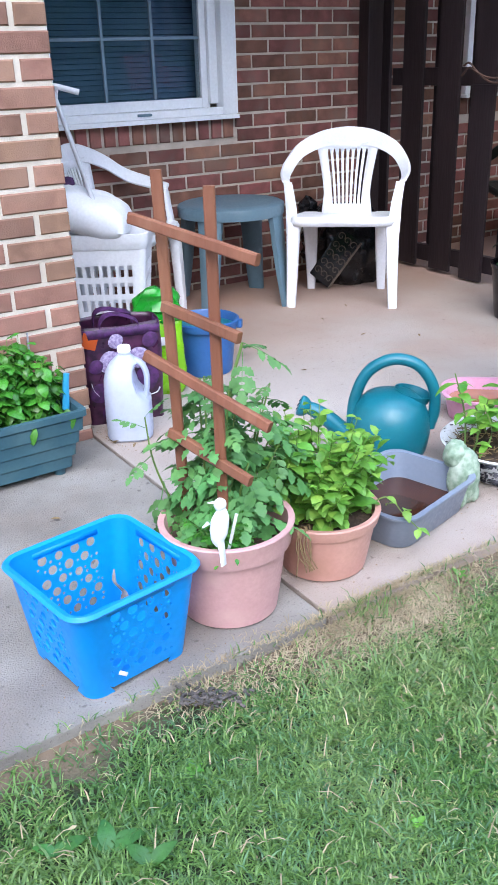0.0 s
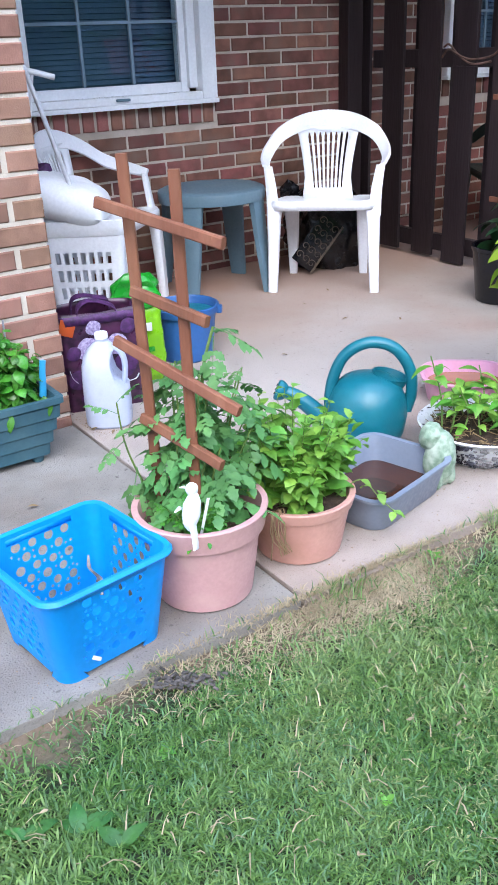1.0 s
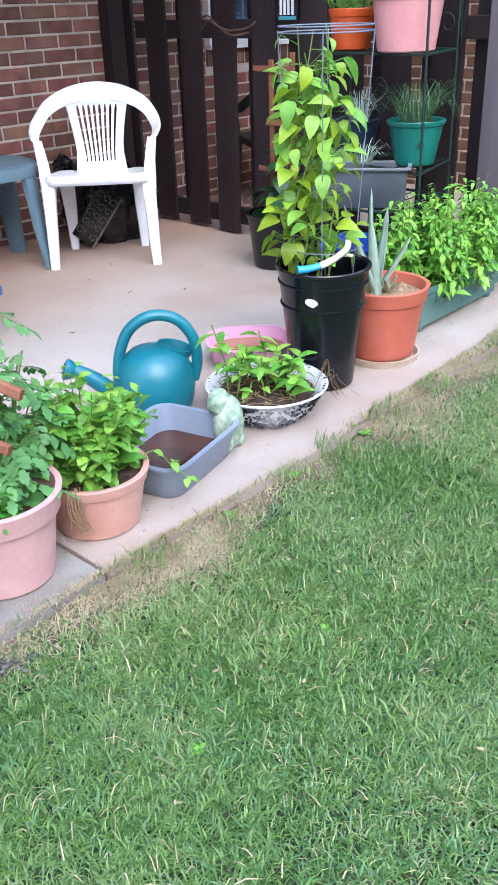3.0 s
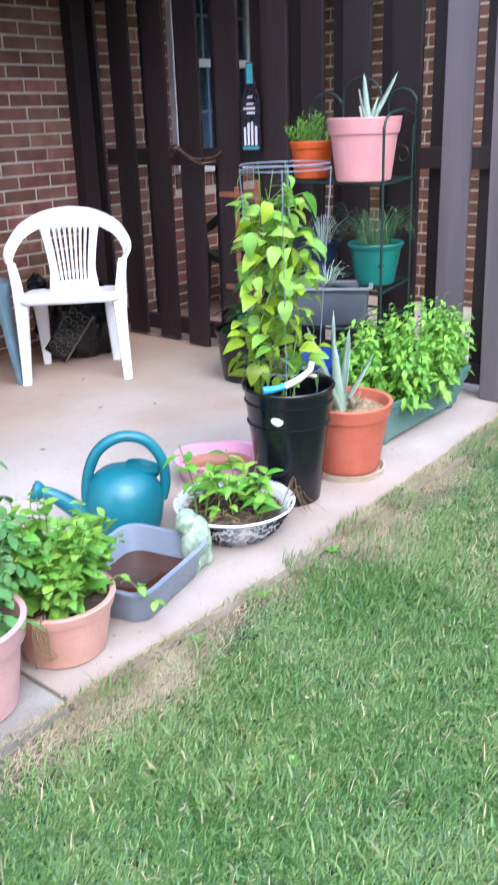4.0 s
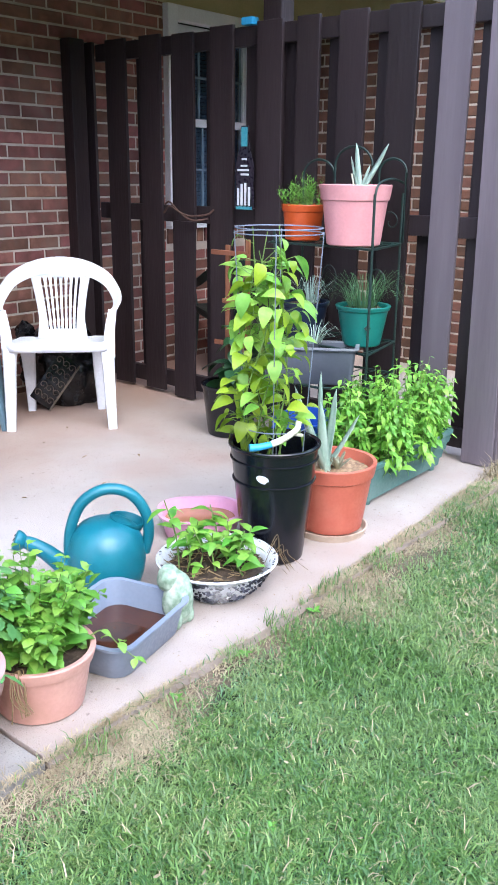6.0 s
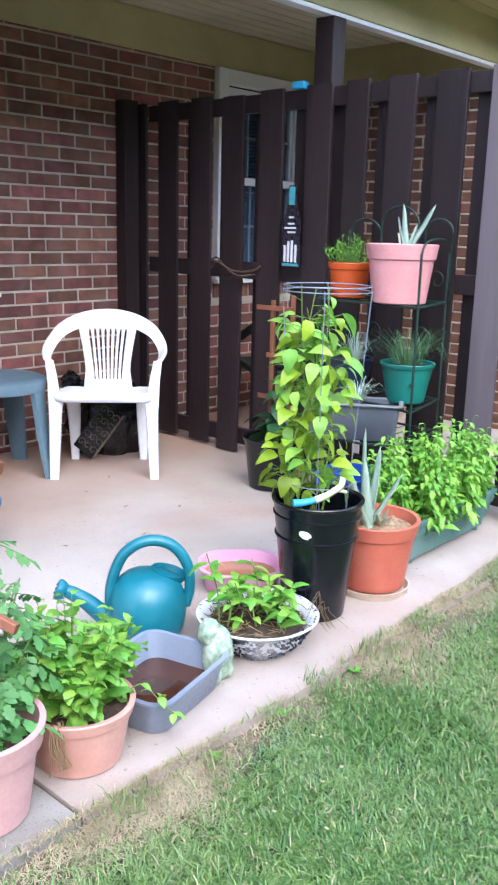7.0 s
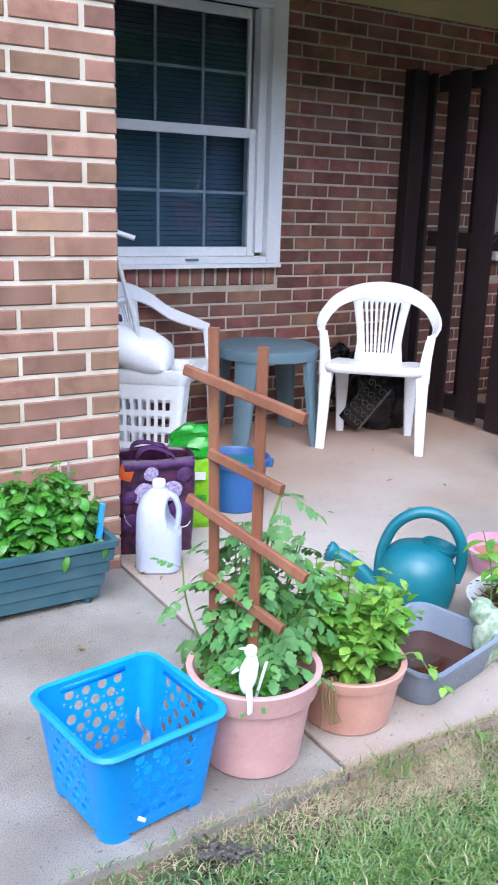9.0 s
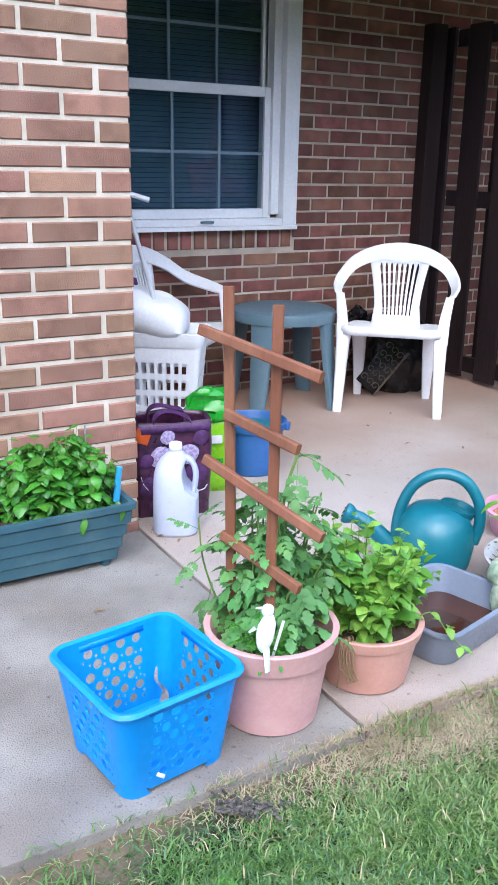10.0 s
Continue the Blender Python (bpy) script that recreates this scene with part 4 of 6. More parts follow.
jug = thing("milk_jug", pose(0.105, 1.155, 0, 0, 0, -30), "translucent white plastic gallon jug, empty, on concrete", "jug")
def jug_ring(h, r, z, dx=0.0, cut=0.0):
    return [Vector((min(p.x, h - cut) + dx, p.y, z)) for p in rring(h, h, r, z, 6)]
part("body", loft([jug_ring(0.064, 0.04, 0.0), jug_ring(0.071, 0.045, 0.008), jug_ring(0.072, 0.045, 0.06), jug_ring(0.0715, 0.046, 0.125), jug_ring(0.071, 0.046, 0.138, 0, 0.02), jug_ring(0.07, 0.048, 0.16, -0.001, 0.038),
                   jug_ring(0.066, 0.05, 0.195, -0.003, 0.04), jug_ring(0.058, 0.05, 0.222, -0.004, 0.03), jug_ring(0.045, 0.042, 0.245, -0.003, 0.006), jug_ring(0.03, 0.029, 0.262), jug_ring(0.02, 0.0199, 0.27), jug_ring(0.018, 0.0179, 0.284)], cap0=True, cap1=True), M_MILK, jug)
part("cap", lathe([(0, 0.297), (0.019, 0.297), (0.021, 0.292), (0.021, 0.279), (0, 0.279)], 20), M_WHITE, jug)
part("handle", sweep(smooth_pts([(0.028, 0, 0.252), (0.05, 0, 0.238), (0.063, 0, 0.205), (0.062, 0, 0.165), (0.055, 0, 0.128)]), 0.016, 0.0095, n=10, up=(1, 0, 0)), M_MILK, jug)


# ---- shopping bag, soil bag ----
bag = thing("shopping_bag", pose(0.165, 1.325, 0, 0, 0, -14), "plum-printed purple reusable shopping bag, full", "bag")
bm = loft([rring(0.125, 0.06, 0.012, z, 5) if k == 0 else rring(0.125 + 0.006 * math.sin(5 * z), 0.06 + 0.012 * math.sin(9 * z), 0.02, z, 5) for k, z in enumerate((0, 0.02, 0.07, 0.13, 0.19, 0.25, 0.3, 0.335))], cap0=True)
bmesh.ops.subdivide_edges(bm, edges=bm.edges[:], cuts=1, use_grid_fill=True)
for v in bm.verts:
    k = 0.010 * noise.noise(v.co * 14)
    v.co += Vector((k * 0.7, k, 0.02 * noise.noise(Vector((v.co.x * 9, v.co.y * 9, 3))) * (v.co.z > 0.3)))
sack_ = part("sack", bm, M_PURPLE, bag, solid=0.002)
part("trim_band", loft([rring(0.128, 0.072, 0.02, 0.295, 5), rring(0.129, 0.073, 0.02, 0.325, 5)]), M_VIOLET, bag, solid=0.003)
for y in (-0.055, 0.055):
    part("strap", sweep(smooth_pts([(-0.07, y, 0.3), (-0.062, y, 0.345), (-0.03, y * 0.7, 0.362), (0.02, y * 0.6, 0.352), (0.055, y, 0.335), (0.06, y, 0.3)]), 0.003, 0.015, 8, up=(0, 1, 0.2)), M_VIOLET, bag)
rr = random.Random(5)
for x, z, r, pale in ((-0.045, 0.215, 0.038, 1), (0.047, 0.22, 0.035, 1), (-0.022, 0.282, 0.024, 1), (0.068, 0.145, 0.042, 0), (-0.085, 0.115, 0.034, 0), (-0.092, 0.205, 0.024, 0), (0.09, 0.275, 0.026, 0), (0.0, 0.15, 0.032, 0), (0.03, 0.075, 0.036, 0), (-0.06, 0.045, 0.026, 0)):
    bm = lathe([(r, 0), (r * 0.95, 0.0005), (0, 0.0008)], 20, wobble=0.12)
    part("plum_print", bm, M_PLUM if pale else M_VIOLET, sack_, m=pose(x, -0.071 - 0.006 * math.sin(9 * z), z, 90, 0, 0))
part("swirl_print", sweep(smooth_pts([(0.04, -0.073, 0.098), (0.07, -0.0745, 0.088), (0.1, -0.074, 0.092), (0.112, -0.073, 0.108)]), [0.002, 0.006], 0.001, 8, up=(0, 0, 1)), M_PALE, sack_)
part("swirl_print", sweep(smooth_pts([(-0.112, -0.073, 0.15), (-0.105, -0.0745, 0.125), (-0.09, -0.0745, 0.105)]), [0.001, 0.006], 0.001, 8, up=(0, 0, 1)), M_PALE, sack_)
part("print_patch", box(0.05, 0.002, 0.05, (0, 0, 0), 0.001), M_ORANGEPRINT, sack_, m=pose(-0.105, -0.0725, 0.29, 0, 20, 0))

soil_bag = thing("soil_bag", pose(0.385, 1.46, 0, 0, 0, -20), "open lime-green plastic bag of potting soil", "bag")
bm = loft([rring(a, b, 0.02, z, 5) for z, a, b in ((0, 0.07, 0.05), (0.03, 0.085, 0.06), (0.12, 0.085, 0.055), (0.2, 0.08, 0.045), (0.27, 0.075, 0.03))], cap0=True)
bmesh.ops.subdivide_edges(bm, edges=bm.edges[:], cuts=2, use_grid_fill=True)
for v in bm.verts:
    v.co += Vector((1, 1, 0.3)) * 0.012 * noise.noise(v.co * 16)
sack_ = part("sack", bm, M_LIME, soil_bag, solid=0.002)
bm = loft([rring(a, b, 0.012, z, 5) for z, a, b in ((0.262, 0.078, 0.034), (0.3, 0.085, 0.03), (0.345, 0.075, 0.022), (0.38, 0.03, 0.008))], cap1=True)
bmesh.ops.subdivide_edges(bm, edges=bm.edges[:], cuts=2, use_grid_fill=True)
for v in bm.verts:
    v.co += Vector((1, 1, 0.3)) * 0.03 * noise.noise(v.co * 30)
part("folded_top", bm, M_GREENBAG, soil_bag, "crumpled shiny green top", solid=0.002)
part("print_bar", box(0.045, 0.002, 0.018, (0, 0, 0), 0.0005), M_GREENBAG, sack_, m=pose(0.02, -0.066, 0.12))
part("print_bar", box(0.05, 0.002, 0.03, (0, 0, 0), 0.0005), M_PALE, sack_, m=pose(0.015, -0.06, 0.2))
part("print_bar", box(0.03, 0.002, 0.012, (0, 0, 0), 0.0005), M_PALE, sack_, m=pose(0.03, -0.066, 0.085))

bucket = thing("bucket", pose(0.625, 1.55, 0), "navy blue plastic bucket with a folded teal rim", "bucket")
part("body", lathe([(0, 0), (0.092, 0), (0.098, 0.006), (0.118, 0.175), (0.128, 0.178), (0.131, 0.186), (0.131, 0.205), (0.124, 0.208), (0.119, 0.2), (0.1, 0.02), (0, 0.012)], 44), M_BUCKET, bucket)
part("liner", lathe([(0.117, 0.165), (0.112, 0.178), (0.06, 0.182), (0, 0.176)], 36), M_TEAL, bucket)
for s in (-1, 1):
    part("ear", box(0.02, 0.03, 0.03, (s * 0.134, 0, 0.188), 0.005), M_BUCKET, bucket, m=Matrix.Rotation(radians(-42), 4, "Z"))


# ---- monobloc chairs ----
def chair(m, M_WHITE=M_WHITE, label="white moulded plastic garden armchair on the patio"):
    t = thing("garden_chair", m, label, "chair", "plastic patio chairs")
    # seat: dished sheet with a turned-down apron
    def seat_ring(k, z):
        return [Vector((p.x * (1 - 0.08 * (p.y / 0.21)), p.y, z + 0.012 * (p.x / 0.22) ** 2 - 0.02 * (p.y / 0.21))) for p in rring(0.225 * k, 0.215 * k, 0.06 * k, 0, 7)]
    part("seat", loft([seat_ring(1.0, 0.366), seat_ring(1.005, 0.395), seat_ring(0.98, 0.408), seat_ring(0.9, 0.408), seat_ring(0.6, 0.398), seat_ring(0.2, 0.394)], cap1=True), M_WHITE, t, solid=0.004)
    for s in (-1, 1):
        part("leg", sweep(smooth_pts([(s * 0.24, -0.19, 0.0), (s * 0.233, -0.185, 0.18), (s * 0.228, -0.178, 0.34), (s * 0.224, -0.165, 0.4)], 4), [0.022, 0.036], [0.02, 0.03], 10, up=(0, 1, 0), power=0.5), M_WHITE, t)
        part("leg", sweep(smooth_pts([(s * 0.178, 0.205, 0.0), (s * 0.176, 0.185, 0.2), (s * 0.18, 0.16, 0.4)], 4), [0.02, 0.04], [0.018, 0.026], 10, up=(0, 1, 0), power=0.5), M_WHITE, t)
        part("arm_post", sweep(smooth_pts([(s * 0.232, -0.17, 0.36), (s * 0.24, -0.152, 0.48), (s * 0.256, -0.13, 0.585)], 4), [0.03, 0.02], [0.014, 0.012], 10, up=(0, 1, 0), power=0.6), M_WHITE, t)
    hoop = smooth_pts([(-0.258, -0.145, 0.585), (-0.278, -0.05, 0.605), (-0.272, 0.07, 0.64), (-0.222, 0.155, 0.705), (-0.12, 0.21, 0.752), (0, 0.225, 0.765),
                       (0.12, 0.21, 0.752), (0.222, 0.155, 0.705), (0.272, 0.07, 0.64), (0.278, -0.05, 0.605), (0.258, -0.145, 0.585)], 6)
    bm = bmesh.new()
    rows = []
    for i, p in enumerate(hoop):
        f = abs(i / (len(hoop) - 1) - 0.5) * 2
        # flat arm at the front that turns into an upright crown
        out = Vector((p.x, max(p.y, 0) * 0.6, 0)).normalized()
        upv = (Vector((0, 0.15, 1)) * (1 - f) ** 0.7 + out * 0.6 * f ** 0.8 + Vector((0, 0, 0.35 * f))).normalized()
        w = 0.042 - 0.017 * f
        n2 = upv.cross((hoop[min(i + 1, len(hoop) - 1)] - hoop[max(i - 1, 0)]).normalized()).normalized()
        rows.append([bm.verts.new(p + upv * (w * a) + n2 * (0.007 * b)) for a, b in ((-1, -0.6), (-0.9, -1), (0.9, -1), (1.05, -0.2), (1.05, 0.2), (0.9, 1), (-0.9, 1), (-1, 0.6))])
    for a, b in zip(rows, rows[1:]):
        for j in range(8):
            bm.faces.new((a[j], a[(j + 1) % 8], b[(j + 1) % 8], b[j]))
    bm.faces.new(rows[0])
    bm.faces.new(rows[-1][::-1])
    part("back_hoop", bm, M_WHITE, t)
    # fan-shaped splat: one sheet pierced by eight tapering slots
    def half_width(v):
        return 0.112 + 0.04 * max(v - 0.3, 0) ** 1.5 / 0.585 + 0.012 * max(0.3 - v, 0) / 0.3

    def on_back(x, v):
        u = x / 0.13
        return Vector((x, 0.162 + 0.05 * v - 0.022 * math.sin(math.pi * v) + 0.022 * (1 - u * u), 0.385 + 0.355 * v))

    steps = [k / 10 for k in range(11)]
    outer = [(-half_width(v), v) for v in steps] + [(half_width(v), v) for v in reversed(steps)]
    holes = []
    for i in range(8):
        u = (i - 3.5) / 3.5
        col = [(u * (0.066 + 0.026 * f ** 1.4), 0.16 + 0.72 * f, 0.0032 + 0.0034 * f) for f in (0, 0.2, 0.4, 0.6, 0.8, 0.95, 1.0)]
        col[-1] = (col[-1][0], 0.9, 0.003)
        holes.append([(c - w, v) for c, v, w in col] + [(c + w, v) for c, v, w in reversed(col)])
    part("splat", pierced(outer, holes, on_back), M_WHITE, t, solid=0.007)
    return t


chair_a = chair(pose(1.722, 2.068, 0, 0, 0, -42.5) @ Matrix.Diagonal((1.0, 0.95, 0.97, 1)))
chair_b = copy_thing(chair_a, pose(0.69, 2.36, 0, 0, 0, 42))
chair_c = chair(pose(3.3, 2.3, 0, 0, 0, 150) @ Matrix.Diagonal((0.95, 0.95, 0.86, 1)), M_IRON, "dark teal plastic garden armchair beyond the fence")
chair_b["label"] = "white plastic garden armchair behind the laundry basket"

# ---- low plastic table ----
table = thing("side_table", pose(1.275, 2.372, 0, 0, 0, -12) @ Matrix.Diagonal((1.16, 1.16, 1.06, 1)), "blue-grey moulded plastic patio side table", "table")
part("tabletop", lathe([(0, 0.45), (0.17, 0.452), (0.205, 0.452), (0.219, 0.445), (0.222, 0.435), (0.219, 0.4), (0.214, 0.4), (0.212, 0.432), (0, 0.435)], 44, wobble=0.02), M_TABLE, table)
for i in range(4):
    w = math.pi / 4 + i * math.pi / 2
    c, s = math.cos(w), math.sin(w)
    part("leg", sweep(smooth_pts([(0.24 * c, 0.24 * s, 0.0), (0.215 * c, 0.215 * s, 0.2), (0.198 * c, 0.198 * s, 0.38), (0.185 * c, 0.185 * s, 0.434)], 4), [0.034, 0.06], [0.013, 0.02], 10, up=(c, s, 0), power=0.5), M_TABLE, table)

# ---- laundry basket, pillow and pole ----
lb = thing("laundry_basket", pose(0.46, 2.0, 0, 0, 0, -34) @ Matrix.Diagonal((0.84, 0.84, 1.19, 1)), "white plastic laundry basket with slotted sides, full", "basket")
LH, LT, LB = 0.42, (0.20, 0.155), (0.15, 0.115)
for q in range(4):
    R = Matrix.Rotation(q * math.pi / 2, 4, "Z")
    i, j = (0, 1) if q % 2 == 0 else (1, 0)
    wid = LB[i] - 0.03
    holes = []
    n = 7 if q % 2 == 0 else 5
    for row in range(4):
        for c in range(n):
            u = (c - (n - 1) / 2) * 2 * wid / (n + 0.3)
            z = 0.125 + row * 0.058
            a, b = 0.0095, 0.019
            holes.append([(u - a, z - b), (u + a, z - b), (u + a, z + b), (u - a, z + b)])
    part("side_panel", pierced([(-wid, 0.004), (wid, 0.004), (wid, 0.37), (-wid, 0.37)], holes,
         lambda u, v: R @ Vector((u * (1 + 0.25 * v / LH), -(LB[j] + (LT[j] - LB[j]) * v / LH), v))), M_WHITE, lb, smooth=False, solid=0.003)
    bm = bmesh.new()
    rows = []
    for v in (0.0, 0.1, 0.2, 0.3, 0.37):
        k = v / LH
        hx, hy = LB[i] + (LT[i] - LB[i]) * k, LB[j] + (LT[j] - LB[j]) * k
        nxt = LB[j] - 0.03
        row = [Vector((wid * (1 + 0.25 * k), -hy, v))]
        cx, cy, r = hx - 0.03, -hy + 0.03, 0.03
        for a in range(6):
            w = -math.pi / 2 + math.pi / 2 * a / 5
            row.append(Vector((cx + r * math.cos(w), cy + r * math.sin(w), v)))
        row.append(Vector((hx, -nxt * (1 + 0.25 * k), v)))
        rows.append([bm.verts.new(R @ p) for p in row])
    for a, b in zip(rows, rows[1:]):
        for c in range(len(a) - 1):
            bm.faces.new((a[c], a[c + 1], b[c + 1], b[c]))
    part("corner", bm, M_WHITE, lb, solid=0.003).modifiers[0].use_rim = False
part("rim", loft([rring(0.192, 0.147, 0.03, 0.368, 6), rring(0.2, 0.155, 0.04, 0.37, 6), rring(0.212, 0.167, 0.045, 0.395, 6), rring(0.212, 0.167, 0.045, 0.418, 6), rring(0.2, 0.155, 0.035, 0.42, 6), rring(0.19, 0.145, 0.03, 0.37, 6)]), M_WHITE, lb)
part("base", loft([rring(0.148, 0.113, 0.03, 0.002, 6), rring(0.148, 0.113, 0.03, 0.008, 6)], cap0=True, cap1=True), M_WHITE, lb)
pillow = thing("stuffed_bag", pose(0.39, 2.03, 0.55, 0, 17, -34), "full white plastic bag lying in the laundry basket", "bag")
bm = bmesh.new()
bmesh.ops.create_grid(bm, x_segments=26, y_segments=26, size=1.0)
low = bmesh.ops.duplicate(bm, geom=bm.verts[:] + bm.edges[:] + bm.faces[:])
under = {v for v in low["geom"] if isinstance(v, bmesh.types.BMVert)}
for v in bm.verts:
    x, y = v.co.x, v.co.y
    puff = ((1 - x ** 4) * (1 - y ** 4)) ** 0.5
    wr = 0.012 * noise.noise(Vector((x * 2.3, y * 2.3, 4))) + 0.007 * noise.noise(Vector((x * 6, y * 6, 1)))
    v.co = Vector((x * 0.185 * (1 - 0.1 * y * y), y * 0.15 * (1 - 0.1 * x * x), (-0.6 if v in under else 1.0) * puff * (0.1 + wr)))
bmesh.ops.remove_doubles(bm, verts=bm.verts[:], dist=0.0006)
part("sack", bm, M_WHITE, pillow)
part("knot", blob(0.03, 0.02, 0.04, 0.4, 2, 6, 3.0, c=(-0.1, 0.05, 0.085)), M_VIOLET, pillow, "dark violet knotted cloth")
pole = thing("mop_pole", pose(0.43, 1.91, 0.44), "grey metal pole leaning over the laundry basket", "pole")
part("tube", sweep([(0.0, 0.0, 0.0), (-0.10, 0.08, 0.46), (-0.16, 0.13, 0.72)], 0.0095, n=10), M_PALE, pole)
umb = thing("white_handle", pose(0.40, 2.15, 0.52), "white plastic tool handle sticking out of basket", "handle")
part("shaft", sweep([(-0.1, 0.05, 0.0), (-0.02, 0.0, 0.5)], 0.006, n=8), M_WHITE, umb)
part("grip", sweep(smooth_pts([(-0.09, 0.03, 0.515), (-0.02, 0.0, 0.5), (0.055, -0.03, 0.477)]), 0.011, n=10), M_WHITE, umb)

# ---- black sack and scroll panel behind the chair ----
sack = thing("bin_bag", pose(1.97, 2.36, 0, 0, 0, -42), "glossy black plastic bin bag under the chair", "bin bag")
bm = blob(0.225, 0.17, 0.25, 0.16, 4, 5, 2.6, c=(0, 0, 0.17))
for v in bm.verts:
    v.co += v.co.normalized() * 0.006 * noise.noise(Vector((v.co.x * 60, v.co.y * 60, v.co.z * 12)))
    v.co.z = max(v.co.z, 0.0)
part("sack", bm, M_BAG, sack)
part("knot", blob(0.05, 0.04, 0.07, 0.7, 3, 8, 5.0, c=(-0.2, 0.03, 0.36)), M_BAG, sack)
part("neck", sweep(smooth_pts([(-0.12, 0.0, 0.24), (-0.17, 0.02, 0.3), (-0.2, 0.03, 0.34)]), [0.09, 0.03], n=10), M_BAG, sack)
panel = thing("scroll_panel", pose(1.80, 2.235, 0, 0, 0, -42) @ Matrix.Diagonal((0.74, 0.74, 0.8, 1)), "black leaning panel with bronze scroll pattern", "panel")
lean = pose(0, 0, 0.2, -6, 38, 0) @ Matrix.Translation((0, 0, -0.178))
part("board", box(0.16, 0.012, 0.36, (0, 0, 0.178), 0.004), M_BLACK, panel, m=lean)
part("edge_strip", box(0.014, 0.016, 0.36, (0.083, 0, 0.178), 0.003), M_GOLD, panel, m=lean)
for i in range(5):
    for j in range(3):
        w = smooth_pts([(0.03 * math.cos(a) * (1 - a / 9), -0.014, 0.03 * math.sin(a) * (1 - a / 9)) for a in np.linspace(0, 7, 10)], 3)
        part("scroll", sweep(w, 0.003, n=5), M_GOLD, panel, m=lean @ pose(-0.05 + 0.05 * j, 0.004, 0.05 + 0.065 * i, 0, 40 * ((i + j) % 2), 0))

crate_blue = open_tub("blue_crate", pose(1.80, 0.64, 0, 0, 0, 10), 0.13, 0.11, 0.27, mat("cobalt_plastic", lin("1f4fae"), lin("1a4498"), 6, 0.4, 0.08, 0.05, 90), "cobalt blue plastic crate behind the pots", "crate", 0.02, 0.015, 0.008)

# ---- plant stand and what stands on it ----
stand = thing("plant_stand", pose(2.2, 0.79, 0), "dark green iron plant stand with arched back", "plant stand")
def rod(pts, r=0.004, name="rod", n=6):
    return part(name, sweep(pts, r, n=n), M_IRON, stand)
corners = {"bl": (0.17, 0.31), "br": (0.17, -0.2), "fl": (-0.13, 0.24), "fr": (-0.18, -0.28)}
for x, y in corners.values():
    rod([(x, y, 0), (x, y, 1.12 if y < 0 else 0.96)], 0.0055, "leg")
for z, fx in ((0.355, -0.28), (0.495, -0.13), (0.912, -0.15)):
    ring = [(0.17, 0.31, z), (0.17, -0.2, z), (-0.18, -0.28, z), (fx, -0.12, z), (fx, 0.24, z), (0.0, 0.31, z)]
    for a, b in zip(ring, ring[1:] + ring[:1]):
        rod([a, b], 0.0055, "shelf_rail")
    for i in range(9):
        y = -0.24 + i * 0.062
        rod([(-0.16 if y < -0.12 else fx, y, z), (0.17 if y > -0.2 else 0.0, y, z)], 0.0022, "shelf_wire", 5)
for y, r, z in ((0.23, 0.085, 1.18), (0.05, 0.095, 1.225), (-0.145, 0.065, 1.2)):
    arch = [(0.17, y + r * math.cos(a), z + r * 0.85 * math.sin(a)) for a in np.linspace(0, math.pi, 13)]
    rod([(0.17, y + r, 0.915)] + arch + [(0.17, y - r, 0.915)], 0.0055, "arch")
for y in (0.02, -0.15):
    rod(smooth_pts([(0.168, y + 0.05 * math.cos(a) * (1 - a / 8), 1.0 + 0.05 * math.sin(a) * (1 - a / 8)) for a in np.linspace(0, 6.5, 10)], 3), 0.003, "scroll")
rod(smooth_pts([(0.17, -0.2, 1.16), (0.03, -0.235, 1.175), (-0.12, -0.27, 1.165), (-0.17, -0.278, 1.13), (-0.18, -0.28, 1.05)], 5), 0.0045, "side_hoop")
for y in (-0.1, 0.15):
    rod(smooth_pts([(0.16, y + 0.04 * math.cos(a), 0.74 + 0.06 * math.sin(a)) for a in np.linspace(0, 6.0, 10)], 3), 0.003, "scroll")

rose_pot = pot("rose_pot", pose(2.115, 0.66, 0.917), 0.146, 0.108, 0.234, M_ROSE, "large rose-pink plastic pot with small agave", lip=0.06, lip_w=0.008, soil=0.88)
herb_pot = pot("orange_pot", pose(2.185, 0.965, 0.917), 0.094, 0.074, 0.148, M_ORANGE, "small orange plastic pot of rosemary", lip=0.03, lip_w=0.005, soil=0.9)
green_pot = pot("green_pot", pose(2.19, 0.645, 0.50), 0.116, 0.078, 0.168, M_GREENPOT, "dark green plastic pot of chives", lip=0.02, lip_w=0.007, soil=0.9)
part("emblem", lathe([(0.014, 0), (0.014, 0.002), (0.009, 0.002), (0.009, 0.001), (0, 0.001)], 4), M_IRON, green_pot, m=pose(-0.068, -0.068, 0.085, 0, -82, 45))
navy_pot = pot("navy_pot", pose(2.17, 0.93, 0.50), 0.108, 0.075, 0.16, M_NAVY, "dark navy plastic pot with grey-green sprigs", lip=0.02, lip_w=0.006, soil=0.9)
grey_box = open_tub("seed_tray", pose(1.985, 0.765, 0.36, 0, 0, -58), 0.2, 0.09, 0.15, M_GREY, "dark grey plastic seedling box full of soil", "planter", 0.02, 0.025, 0.01, 0.12, M_SOIL)
part("rim", loft([rring(0.2, 0.09, 0.026, 0.148, 7), rring(0.204, 0.094, 0.028, 0.149, 7), rring(0.204, 0.094, 0.028, 0.156, 7), rring(0.188, 0.078, 0.02, 0.156, 7), rring(0.188, 0.078, 0.02, 0.148, 7)]), mat("grey_rim_plastic", lin("84888e"), lin("787c82"), 6, 0.45, 0.08, 0.05, 90), grey_box, "pale grey rolled rim")

